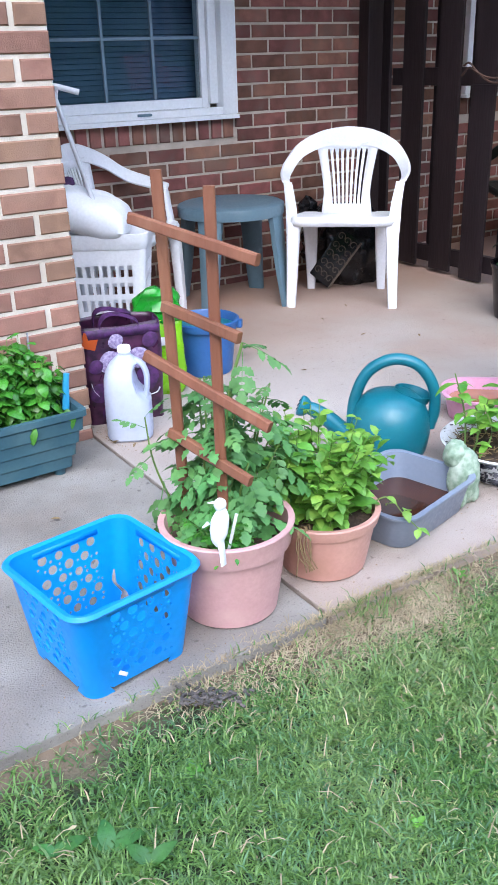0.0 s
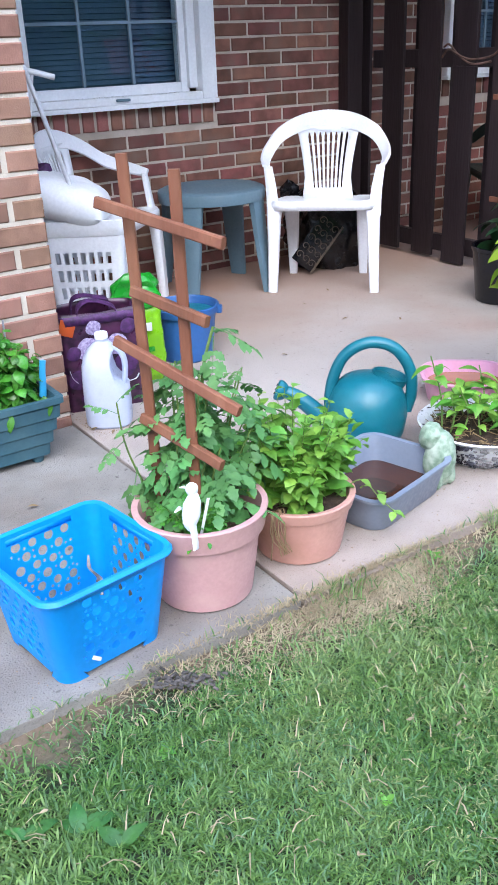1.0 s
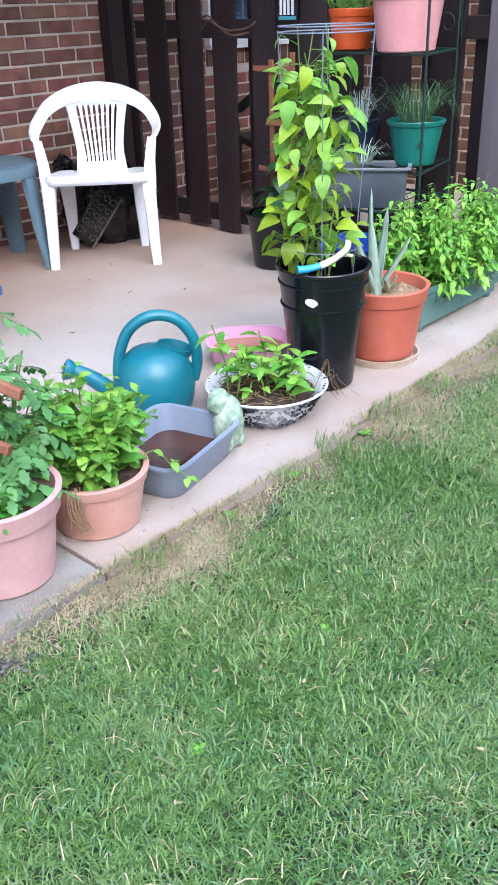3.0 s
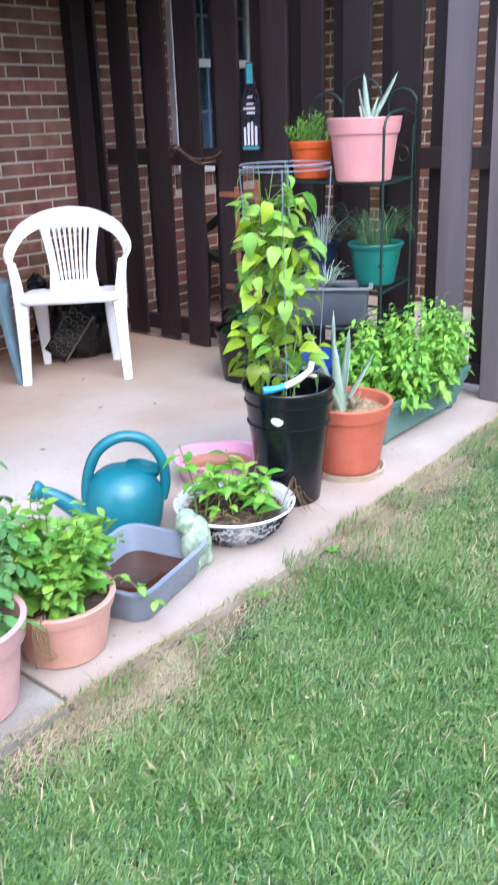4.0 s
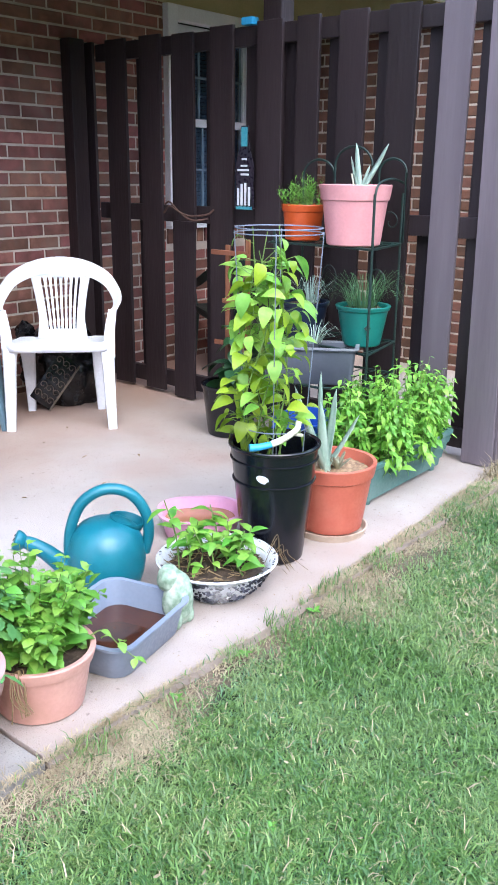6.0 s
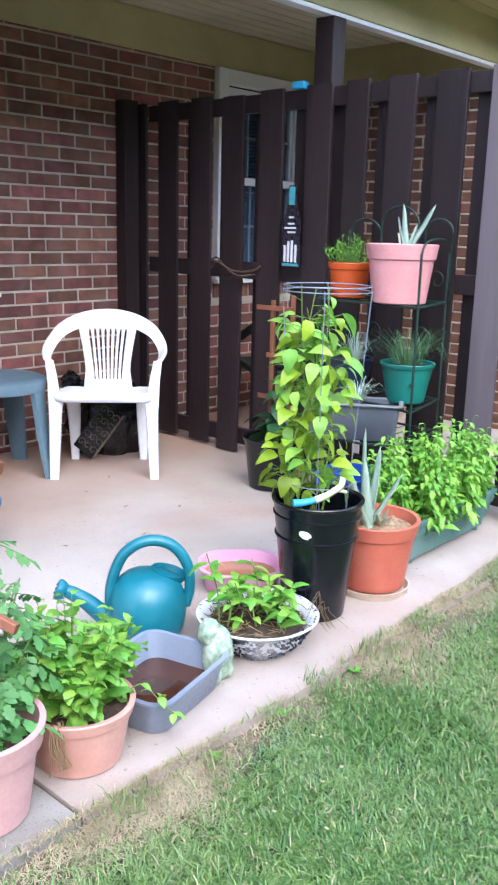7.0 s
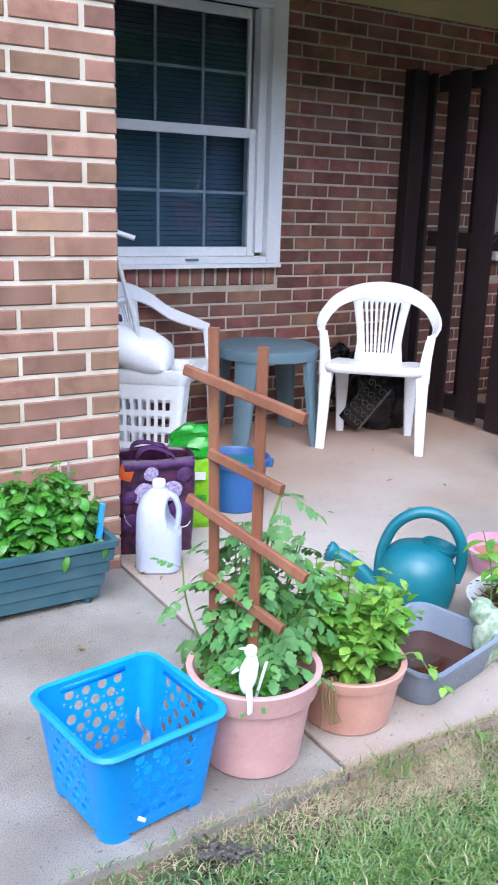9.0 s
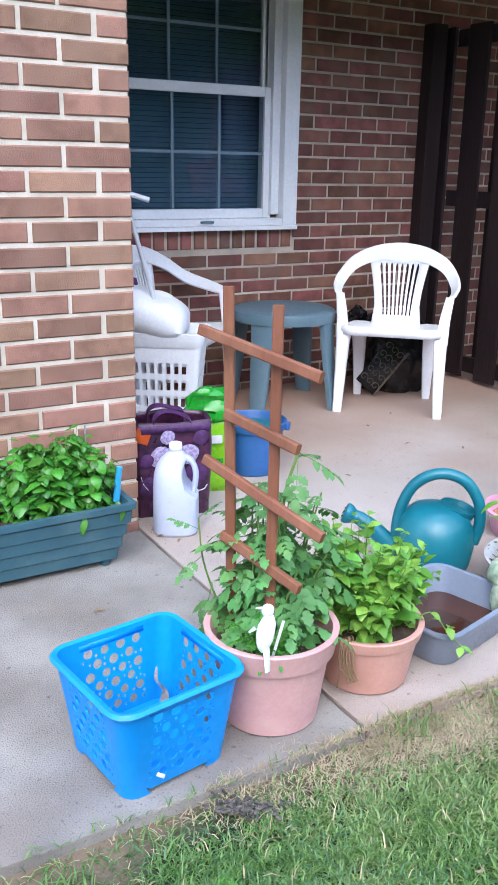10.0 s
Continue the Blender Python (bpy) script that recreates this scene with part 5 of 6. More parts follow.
# ---- wire cage, stake and tool in the black bucket ----
cage = thing("wire_cage", pose(1.138, 0.288, 0.29), "grey galvanised wire tomato cage in black bucket", "plant cage")
def cring(r, z):
    return [(r * math.cos(a), r * math.sin(a), z) for a in np.linspace(0, 2 * math.pi, 33)]
for r, z in ((0.132, 0.735), (0.13, 0.75), (0.104, 0.15)):
    part("ring", sweep(cring(r, z), 0.0017, n=6, caps=False), M_WIRE, cage)
for i in range(4):
    a = 0.6 + i * math.pi / 2
    part("leg", sweep([(0.085 * math.cos(a), 0.085 * math.sin(a), 0.0), (0.132 * math.cos(a), 0.132 * math.sin(a), 0.74)], 0.0017, n=6), M_WIRE, cage)
tool = thing("garden_tool", pose(1.028, 0.243, 0.4, 0, -12, -38) @ Matrix.Diagonal((0.8, 1, 0.9, 1)), "cyan-handled pruning tool with cream rubber head", "garden tool")
part("grip", sweep(smooth_pts([(-0.055, 0, 0.012), (-0.02, 0, 0.006), (0.03, 0, 0.004)]), [0.014, 0.011], n=10), M_CYAN, tool)
part("head", sweep(smooth_pts([(0.03, 0, 0.004), (0.07, 0.004, 0.008), (0.10, 0.0, 0.018), (0.135, -0.004, 0.035), (0.15, 0, 0.06)]), [0.012, 0.014], [0.012, 0.009], n=10), M_CREAM, tool)
part("hook", sweep(smooth_pts([(0.1, 0.01, 0.02), (0.13, 0.02, 0.01), (0.16, 0.015, 0.0)]), 0.006, n=8), M_CREAM, tool)

# ---- black tub with a second trellis ----
tub2 = pot("black_tub", pose(2.10, 1.30, 0), 0.14, 0.105, 0.245, M_BLACK, "round black plastic tub at the fence", lip=0.02, lip_w=0.006)
tr2 = thing("trellis", pose(2.16, 1.34, 0.2), "red-brown wooden trellis in the black tub", "trellis")
for p in (0.03, -0.09):
    part("stile", box(0.012, 0.022, 0.72 if p < 0 else 0.66, (0, p, 0.345), 0.002), M_WOOD, tr2, smooth=False)
for z, a, b in ((0.64, 0.12, -0.10), (0.42, 0.05, -0.12), (0.22, 0.1, -0.12)):
    part("rung", box(0.012, a - b, 0.022, (-0.0125, (a + b) / 2, z), 0.002), M_WOOD, tr2, smooth=False)

# ---- the white bird on the rim ----
bm = blob(0.015, 0.013, 0.036, 0.1, 3, 2, 2.5, c=(0, 0, 0.037))
blob(0.0105, 0.0105, 0.0125, 0.05, 3, 4, 2.0, bm=bm, c=(-0.005, 0.0, 0.076))
sweep([(0.004, 0.0, 0.015), (0.012, -0.004, -0.012), (0.016, -0.006, -0.03)], [0.01, 0.013], [0.006, 0.003], 8, bm=bm)
sweep([(-0.016, 0, 0.078), (-0.026, 0, 0.076)], [0.003, 0.0006], n=6, bm=bm)
sweep([(-0.018, 0.004, 0.04), (-0.026, 0.006, 0.03)], [0.006, 0.004], [0.004, 0.002], 6, bm=bm)
bird = tagged(part("bird_figure", bm, M_BIRD, None, m=pose(-0.233, 0.06, 0.224, -16, 14, -25) @ Matrix.Diagonal((1.2, 1.2, 1.1, 1))), "white plastic bird ornament clipped to pot rim", "ornament")
peg = thing("plant_label", pose(-0.2, 0.073, 0.19), "thin white plastic plant label in pot", "plant label")
part("strip", box(0.006, 0.0015, 0.1, (0, 0, 0.05), 0.0005), M_PALE, peg, m=pose(0, 0, 0, 8, 12, -30))

# ---- plants ----
def plant(name, m, label, category="plant"):
    return thing(name, m, label, category)


def merged(name, uses, parent):
    """Leaves past the countable ones, joined into one mesh."""
    for me in {id(m): m for m, _ in uses}.values():
        co = np.array([v.co[:] for v in me.vertices])
        vs, fs = [], []
        for m in (np.array(q) for k, q in uses if k is me):
            base = len(vs)
            vs += [tuple(p) for p in co @ m[:3, :3].T + m[:3, 3]]
            fs += [tuple(base + i for i in p.vertices) for p in me.polygons]
        out = bpy.data.meshes.new(name)
        out.from_pydata(vs, [], fs)
        out.materials.append(me.materials[0])
        for p in out.polygons:
            p.use_smooth = True
        ob = new(name, out)
        ob.parent = parent
        ob["kind"] = "stuff"


def bushy(t, meshes, stems, seed, top, spread, leaves, lo=0.25, size=(0.7, 1.2), tilt=(-0.5, 0.5), stem_r=0.002, base_r=0.5, pairs=False, lean=(0, 0), dome=0.25):
    """Stems that fan out from the soil and carry leaves; meshes: leaf meshes; top: heights; spread: (x, y) reach."""
    r = random.Random(seed)
    per = max(1, leaves // stems)
    uses = []
    for i in range(stems):
        a = r.uniform(0, 2 * math.pi)
        q = math.sqrt(r.random())
        bx, by = spread[0] * base_r * q * math.cos(a), spread[1] * base_r * q * math.sin(a)
        ex, ey = spread[0] * q * math.cos(a) + lean[0], spread[1] * q * math.sin(a) + lean[1]
        h = r.uniform(*top) * (1 - dome * q * q)
        pts = smooth_pts([(bx, by, -0.01), (bx + (ex - bx) * 0.35, by + (ey - by) * 0.35, h * 0.55), (ex, ey, h)], 4)
        part("stem", sweep(pts, [stem_r, stem_r * 0.5], n=5), M_STEM, t)
        turn = r.uniform(0, 6.28)
        for j in range(per):
            f = lo + (1 - lo) * (j + r.random() * 0.6) / per
            k = min(int(f * (len(pts) - 1)), len(pts) - 1)
            p = pts[k]
            sz = r.uniform(*size) * (1.1 - 0.35 * f)
            turn += 2.4 + r.uniform(-0.5, 0.5)
            for d in ((0, math.pi) if pairs else (0,)):
                uses.append((r.choice(meshes), leaf_at(p, turn + d, r.uniform(*tilt), r.uniform(-0.4, 0.4), sz)))
        uses.append((r.choice(meshes), leaf_at(pts[-1], turn + 1, r.uniform(*tilt) + 0.3, 0, sz * 0.8)))
    r.shuffle(uses)
    for me, m in uses[:280]:
        share("leaf", me, t, m)
    if len(uses) > 280:
        merged("foliage", uses[280:], t)


# tomato in the large pot
tomato = plant("tomato_plant", pose(-0.115, 0.20, 0.175), "young tomato plant with drooping feathered leaves", "tomato plant")
tl = [compound_mesh("leaf", M_LEAF_TOMATO, 0.125, 0.1), compound_mesh("leaf", M_LEAF_TOMATO, 0.105, 0.085)]
bushy(tomato, tl, 16, 21, (0.16, 0.37), (0.11, 0.105), 190, 0.34, (0.6, 1.05), (-0.8, 0.2), 0.0035, 0.6, lean=(0.05, 0.03))
part("stem", sweep(smooth_pts([(0.0, 0.03, 0), (0.02, 0.03, 0.15), (0.03, 0.02, 0.3), (0.06, 0.02, 0.39)]), [0.005, 0.003], n=7), M_STEM, tomato)
for p, o, ti in (((0.02, 0.03, 0.15), -0.3, 0.1), ((0.03, 0.02, 0.3), 2.6, 0.2), ((0.06, 0.02, 0.39), -0.6, -0.2), ((0.06, 0.02, 0.37), -2.2, -0.4), ((0.06, 0.02, 0.38), 0.6, 0.1)):
    share("leaf", tl[1], tomato, leaf_at(p, o, ti - 0.2, 0, 0.85))
# a low sprig that leans out over the rim
part("stem", sweep(smooth_pts([(-0.08, 0.06, 0.0), (-0.11, 0.085, 0.09), (-0.125, 0.1, 0.16), (-0.13, 0.108, 0.245)]), [0.003, 0.0018], n=6), M_STEM, tomato)
for p, o, ti, s in (((-0.11, 0.085, 0.09), 3.6, -1.1, 0.8), ((-0.11, 0.085, 0.10), 4.7, -1.0, 0.9), ((-0.125, 0.1, 0.16), 3.4, -0.3, 0.6), ((-0.125, 0.1, 0.17), 0.3, 0.2, 0.5), ((-0.13, 0.108, 0.22), 2.6, 0.5, 0.5), ((-0.13, 0.108, 0.245), 5.4, 0.9, 0.5)):
    share("leaf", tl[1], tomato, leaf_at(p, o, ti, 0, s))
frill = [compound_mesh("leaf", M_LEAF_BASIL, 0.045, 0.03)]
clover = plant("parsley", pose(-0.185, 0.112, 0.172), "low curly parsley at the pot's edge", "herb")
bushy(clover, frill, 14, 5, (0.05, 0.11), (0.06, 0.05), 90, 0.3, (0.6, 1.1), (-0.3, 0.7), 0.0012)

# mint in the small pot
ml = [leaf_mesh("leaf", M_LEAF_MINT, 0.056, 0.037, 1.2, 0.3, 0.25, 0.07, 8), leaf_mesh("leaf", M_LEAF_MINT, 0.046, 0.031, 1.15, 0.2, 0.35, 0.08, 8), leaf_mesh("leaf", M_LEAF, 0.06, 0.036, 1.3, 0.3, 0.15, 0.07, 8)]
mint = plant("mint_plant", pose(0.118, 0.196, 0.125), "bright green bushy mint plant spilling over pot", "mint plant")
bushy(mint, ml, 56, 31, (0.11, 0.26), (0.175, 0.165), 480, 0.2, (0.6, 1.05), (-0.3, 0.75), 0.0018, 0.55, True)
part("stem", sweep(smooth_pts([(0.08, -0.06, 0.0), (0.13, -0.09, 0.04), (0.17, -0.11, -0.01), (0.2, -0.13, -0.05)]), [0.002, 0.0012], n=5), M_STEM, mint)
for p, o, s in (((0.13, -0.09, 0.04), 5.2, 0.55), ((0.17, -0.11, 0.0), 4.4, 0.6), ((0.17, -0.11, 0.0), 0.4, 0.6), ((0.15, -0.1, 0.02), 1.6, 0.6), ((0.2, -0.13, -0.05), 5.4, 0.55), ((0.2, -0.13, -0.05), 3.8, 0.5), ((0.2, -0.13, -0.05), 0.6, 0.5)):
    share("leaf", ml[0], mint, leaf_at(p, o, -0.3, 0, s))
straw = plant("dry_vine", pose(0.025, 0.12, 0.13), "dry straw-coloured stems hanging over the pot rim", "dry stems")
rr = random.Random(14)
for i in range(9):
    x = rr.uniform(-0.02, 0.02)
    part("stem", sweep(smooth_pts([(x, 0.03, 0.0), (x - 0.006, -0.004, 0.025), (x - 0.012 + rr.uniform(-0.015, 0.015), -0.022, -0.02), (x + rr.uniform(-0.03, 0.02), -0.026, -0.075)]), 0.0014, n=4), M_TWIG, straw)

# basil in the long trough
bl = [leaf_mesh("leaf", M_LEAF_BASIL, 0.058, 0.046, 1.15, -0.35, 0.5), leaf_mesh("leaf", M_LEAF_BASIL, 0.045, 0.036, 1.1, -0.4, 0.55), leaf_mesh("leaf", M_LEAF_BASIL, 0.064, 0.048, 1.15, -0.3, 0.45)]
basil = plant("basil_plant", pose(-0.3, 1.09, 0.155), "dense glossy green basil growing in the trough", "basil plant")
bushy(basil, bl, 56, 41, (0.17, 0.275), (0.175, 0.09), 840, 0.1, (0.6, 1.05), (-1.0, 0.5), 0.0018, 0.8, True)
basil2 = plant("basil_plant", pose(-0.6, 1.08, 0.16), "smaller basil seedling clump in the trough", "basil plant")
bushy(basil2, ml[:2], 16, 43, (0.06, 0.14), (0.1, 0.06), 120, 0.2, (0.6, 1.0), (-0.6, 0.5), 0.0018, 0.8, True)
for p, o in (((0.02, -0.1, 0.04), 4.6), ((0.13, -0.1, 0.04), 4.9), ((0.03, -0.105, 0.035), 3.9), ((0.14, -0.1, 0.05), 4.2), ((0.12, -0.1, 0.045), 5.4), ((0.01, -0.1, 0.045), 5.2)):
    share("leaf", bl[0], basil, leaf_at(p, o, -0.9, 0.2, 1.0))

# runner bean up its cage
bean_l = [leaf_mesh("leaf", M_LEAF_BEAN, 0.066, 0.046, 1.6, 0.22, 0.35, 0.0, 6, 0.04), leaf_mesh("leaf", M_LEAF_BEAN, 0.06, 0.042, 1.6, 0.25, 0.4, 0.0, 8, 0.04), leaf_mesh("leaf", M_LEAF_MINT, 0.068, 0.046, 1.6, 0.2, 0.3, 0.0, 8, 0.04)]
bean = plant("bean_plant", pose(1.118, 0.312, 0.3), "tall yellow-green climbing bean plant in bucket", "bean plant")
r = random.Random(51)
for i in range(7):
    a = i * 0.9
    pts = smooth_pts([(0.05 * math.cos(a), 0.05 * math.sin(a), 0), (0.075 * math.cos(a + 1), 0.075 * math.sin(a + 1), 0.22), (0.06 * math.cos(a + 2), 0.06 * math.sin(a + 2), 0.45), (0.04 * math.cos(a + 3) - 0.01, 0.04 * math.sin(a + 3), r.uniform(0.62, 0.75))], 6)
    part("stem", sweep(pts, [0.003, 0.0015], n=5), M_STEM, bean)
    for j in range(34):
        f = 0.17 + 0.83 * (j + r.random()) / 35
        p = pts[int(f * (len(pts) - 1))]
        o = r.uniform(0, 6.28)
        q = p + Vector((0.05 * math.cos(o), 0.05 * math.sin(o), r.uniform(-0.01, 0.03))) * r.uniform(0.4, 1.25)
        part("stalk", sweep([p, q], 0.0011, n=3), M_STEM, bean)
        share("leaf", bean_l[2] if r.random() < (0.75 if f > 0.6 else 0.25) else r.choice(bean_l[:2]), bean, leaf_at(q, o, r.uniform(-1.1, 0.35), r.uniform(-0.7, 0.7), r.uniform(0.55, 1.2)))

# mint trough at the fence
mint2 = plant("mint_plant", pose(1.99, 0.36, 0.135), "thick bright green mint filling the trough", "mint plant")
ml2 = [leaf_mesh("leaf", M_LEAF_MINT, 0.062, 0.027, 1.25, 0.3, 0.45, 0.05, 7), leaf_mesh("leaf", M_LEAF_MINT, 0.052, 0.024, 1.25, 0.2, 0.5, 0.05, 7), leaf_mesh("leaf", M_LEAF, 0.06, 0.028, 1.3, 0.3, 0.4, 0.05, 7)]
bushy(mint2, ml2, 140, 61, (0.19, 0.38), (0.42, 0.185), 1750, 0.1, (0.5, 1.0), (-0.9, 0.6), 0.0017, 0.85, True)

# bowl plants
bowlp = plant("balsam_plant", pose(0.83, 0.265, 0.07), "several leafy green seedlings in the enamel bowl", "seedling")
nl = [leaf_mesh("leaf", M_LEAF, 0.066, 0.032, 1.6, 0.25, 0.3, 0.05), leaf_mesh("leaf", M_LEAF_MINT, 0.056, 0.029, 1.6, 0.25, 0.25, 0.05)]
r = random.Random(71)
for x, y, h in ((-0.1, 0.05, 0.23), (-0.09, 0.03, 0.13), (-0.03, -0.03, 0.13), (0.02, -0.07, 0.11), (0.07, -0.06, 0.12), (0.06, 0.05, 0.16), (0.09, 0.01, 0.12), (-0.04, 0.08, 0.12), (0.0, -0.11, 0.08), (-0.08, 0.0, 0.15), (0.03, 0.09, 0.12), (0.1, -0.04, 0.1), (0.04, -0.02, 0.1)):
    pts = smooth_pts([(x, y, 0), (x + r.uniform(-0.02, 0.02), y + r.uniform(-0.02, 0.02), h * 0.5), (x + r.uniform(-0.03, 0.03), y + r.uniform(-0.03, 0.03), h)], 4)
    part("stem", sweep(pts, [0.003, 0.0018], n=6), M_STEM, bowlp)
    turn = r.uniform(0, 6)
    for j in range(8):
        f = 0.35 + 0.65 * (j / 8) ** 0.6
        turn += 2.4
        share("leaf", r.choice(nl), bowlp, leaf_at(pts[int(f * (len(pts) - 1))], turn, r.uniform(-0.5, 0.4) + 0.3 * f, r.uniform(-0.3, 0.3), r.uniform(0.7, 1.15)))


straws = bmesh.new()
for i in range(170):
    a, q = r.uniform(0, 6.28), 0.14 * math.sqrt(r.random())
    w = r.uniform(0, 3.1)
    p = Vector((q * math.cos(a), q * math.sin(a), 0.018 + r.uniform(0, 0.008)))
    sweep([p, p + Vector((math.cos(w), math.sin(w), r.uniform(-0.1, 0.2))) * r.uniform(0.015, 0.045)], 0.0011, n=4, bm=straws)
ob = part("mulch", straws, M_TWIG, bowlp)
ob["kind"] = "stuff"

# agaves, rosemary, chives
def spear_mesh(name, material, length, width):
    bm = bmesh.new()
    rows = []
    for i in range(9):
        t = i / 8
        w = width / 2 * (1 - t) ** 0.55 * (0.8 + 0.5 * t) + 0.0008
        y, z = length * t, 0.1 * length * t * t
        rows.append([bm.verts.new((x * w, y, z + b)) for x, b in ((-1, 0.35 * w), (-0.5, -0.1 * w), (0, -0.3 * w), (0.5, -0.1 * w), (1, 0.35 * w), (0.5, 0.15 * w), (0, 0.02 * w), (-0.5, 0.15 * w))])
    for a, b in zip(rows, rows[1:]):
        for j in range(8):
            bm.faces.new((a[j], a[(j + 1) % 8], b[(j + 1) % 8], b[j]))
    bm.faces.new(rows[-1])
    return mesh_of(name, bm, material)


spear = spear_mesh("leaf", M_AGAVE, 0.3, 0.085)
slim = spear_mesh("leaf", M_AGAVE, 0.3, 0.062)
rosette = spear_mesh("dry_leaf", mat("dry_agave", lin("9a9a80"), lin("7d7c66"), 20, 0.7, 0.1, 0.2, 90, orand=0.2), 0.085, 0.022)
agave = plant("agave_plant", pose(1.4, 0.272, 0.222), "grey-green spiky agave in terracotta pot", "agave")
for o, ti, s in ((2.6, 1.1, 1.1), (2.1, 1.4, 1.15), (3.2, 1.3, 0.85), (-0.4, 1.35, 0.95), (-0.75, 0.95, 0.75), (1.5, 1.0, 0.75)):
    share("leaf", slim, agave, leaf_at((0, 0, 0), o, ti, 0, s))
rr = random.Random(33)
for i in range(12):
    share("dry_leaf", rosette, agave, leaf_at((0.03, -0.03, 0.005), i * 0.7, rr.uniform(0.35, 1.1), 0, rr.uniform(0.6, 1.0)))
agave2 = plant("agave_plant", pose(2.13, 0.65, 1.115), "small pale agave with a cut yellow leaf", "agave")
for o, ti, s in ((2.6, 1.35, 0.65), (-0.7, 0.95, 0.75), (2.0, 1.2, 0.5), (-1.6, 1.1, 0.4)):
    share("leaf", spear, agave2, leaf_at((0, 0, 0), o, ti, 0, s))
part("cut_leaf", sweep([(0, 0.02, 0), (-0.01, 0.035, 0.08)], [0.012, 0.009], [0.005, 0.004], 6), M_CREAM, agave2, "cut pale yellow stump")

def sprays(t, count, seed, reach, height, width, material, droop=0.3):
    """Thin upright blades, joined: too many to count."""
    r = random.Random(seed)
    bm = bmesh.new()
    for i in range(count):
        a, q = r.uniform(0, 6.28), math.sqrt(r.random())
        h = r.uniform(*height)
        b = Vector((0.35 * reach * q * math.cos(a), 0.35 * reach * q * math.sin(a), 0))
        d = Vector((math.cos(a), math.sin(a), 0)) * reach * q * r.uniform(0.6, 1.2)
        side = Vector((-math.sin(a), math.cos(a), 0)) * width
        pts = [b, b + d * 0.3 + Vector((0, 0, h * 0.6)), b + d * 0.75 + Vector((0, 0, h * (1 - droop * 0.2))), b + d * 1.1 + Vector((0, 0, h * (1 - droop * q)))]
        rows = [[bm.verts.new(p + side * (1 - k / 3.3)), bm.verts.new(p - side * (1 - k / 3.3))] for k, p in enumerate(pts)]
        for u, v in zip(rows, rows[1:]):
            bm.faces.new((u[0], u[1], v[1], v[0]))
    ob = part("leaves", bm, material, t)
    ob["kind"] = "stuff"


chives = plant("chive_plant", pose(2.19, 0.645, 0.645), "thin blue-green chives arching over the pot", "chives")
sprays(chives, 150, 81, 0.17, (0.09, 0.2), 0.0018, M_CHIVE, 0.7)
navyp = plant("lavender_plant", pose(2.2, 0.925, 0.64), "grey-green lavender sprigs in dark pot", "lavender")
sprays(navyp, 60, 82, 0.1, (0.06, 0.14), 0.0025, M_AGAVE, 0.5)
seedl = plant("seedling", pose(2.0, 0.76, 0.52), "thin grey-green seedlings over the seed box", "seedling")
sprays(seedl, 36, 84, 0.1, (0.05, 0.1), 0.0025, M_AGAVE, 0.4)
rosemary = plant("rosemary_plant", pose(2.185, 0.965, 1.045), "bushy green rosemary in small orange pot", "rosemary")
needle = leaf_mesh("leaf", M_LEAF, 0.03, 0.006, 1.4, 0.1, 0.05, 0, 3)
bushy(rosemary, [needle], 34, 83, (0.08, 0.17), (0.11, 0.11), 420, 0.15, (0.8, 1.3), (0.1, 0.9), 0.0015, 0.7)
darkp = plant("hosta_plant", pose(2.09, 1.27, 0.22), "broad dark green leaves in the black tub", "leafy plant")
dl = [leaf_mesh("leaf", M_LEAF_DARK, 0.15, 0.11, 1.1, 0.2, 0.4), leaf_mesh("leaf", M_LEAF_DARK, 0.12, 0.09, 1.1, 0.2, 0.5)]
bushy(darkp, dl, 9, 91, (0.12, 0.3), (0.12, 0.13), 27, 0.4, (0.7, 1.1), (-0.7, 0.2), 0.003)
roots = plant("dry_roots", pose(1.0, 0.16, 0.0), "tangle of thin dry stems beside the bucket", "dry stems")
rr = random.Random(15)
for i in range(7):
    x, y = rr.uniform(-0.03, 0.03), rr.uniform(-0.02, 0.03)
    part("stem", sweep(smooth_pts([(x - 0.06, y, 0.07 + rr.uniform(0, 0.03)), (x - 0.01, y, 0.11 + rr.uniform(-0.02, 0.03)), (x + 0.03, y + 0.02, 0.06), (x + 0.05 + rr.uniform(0, 0.03), y + rr.uniform(-0.02, 0.02), 0.003)]), 0.0008, n=4), M_TWIG, roots)

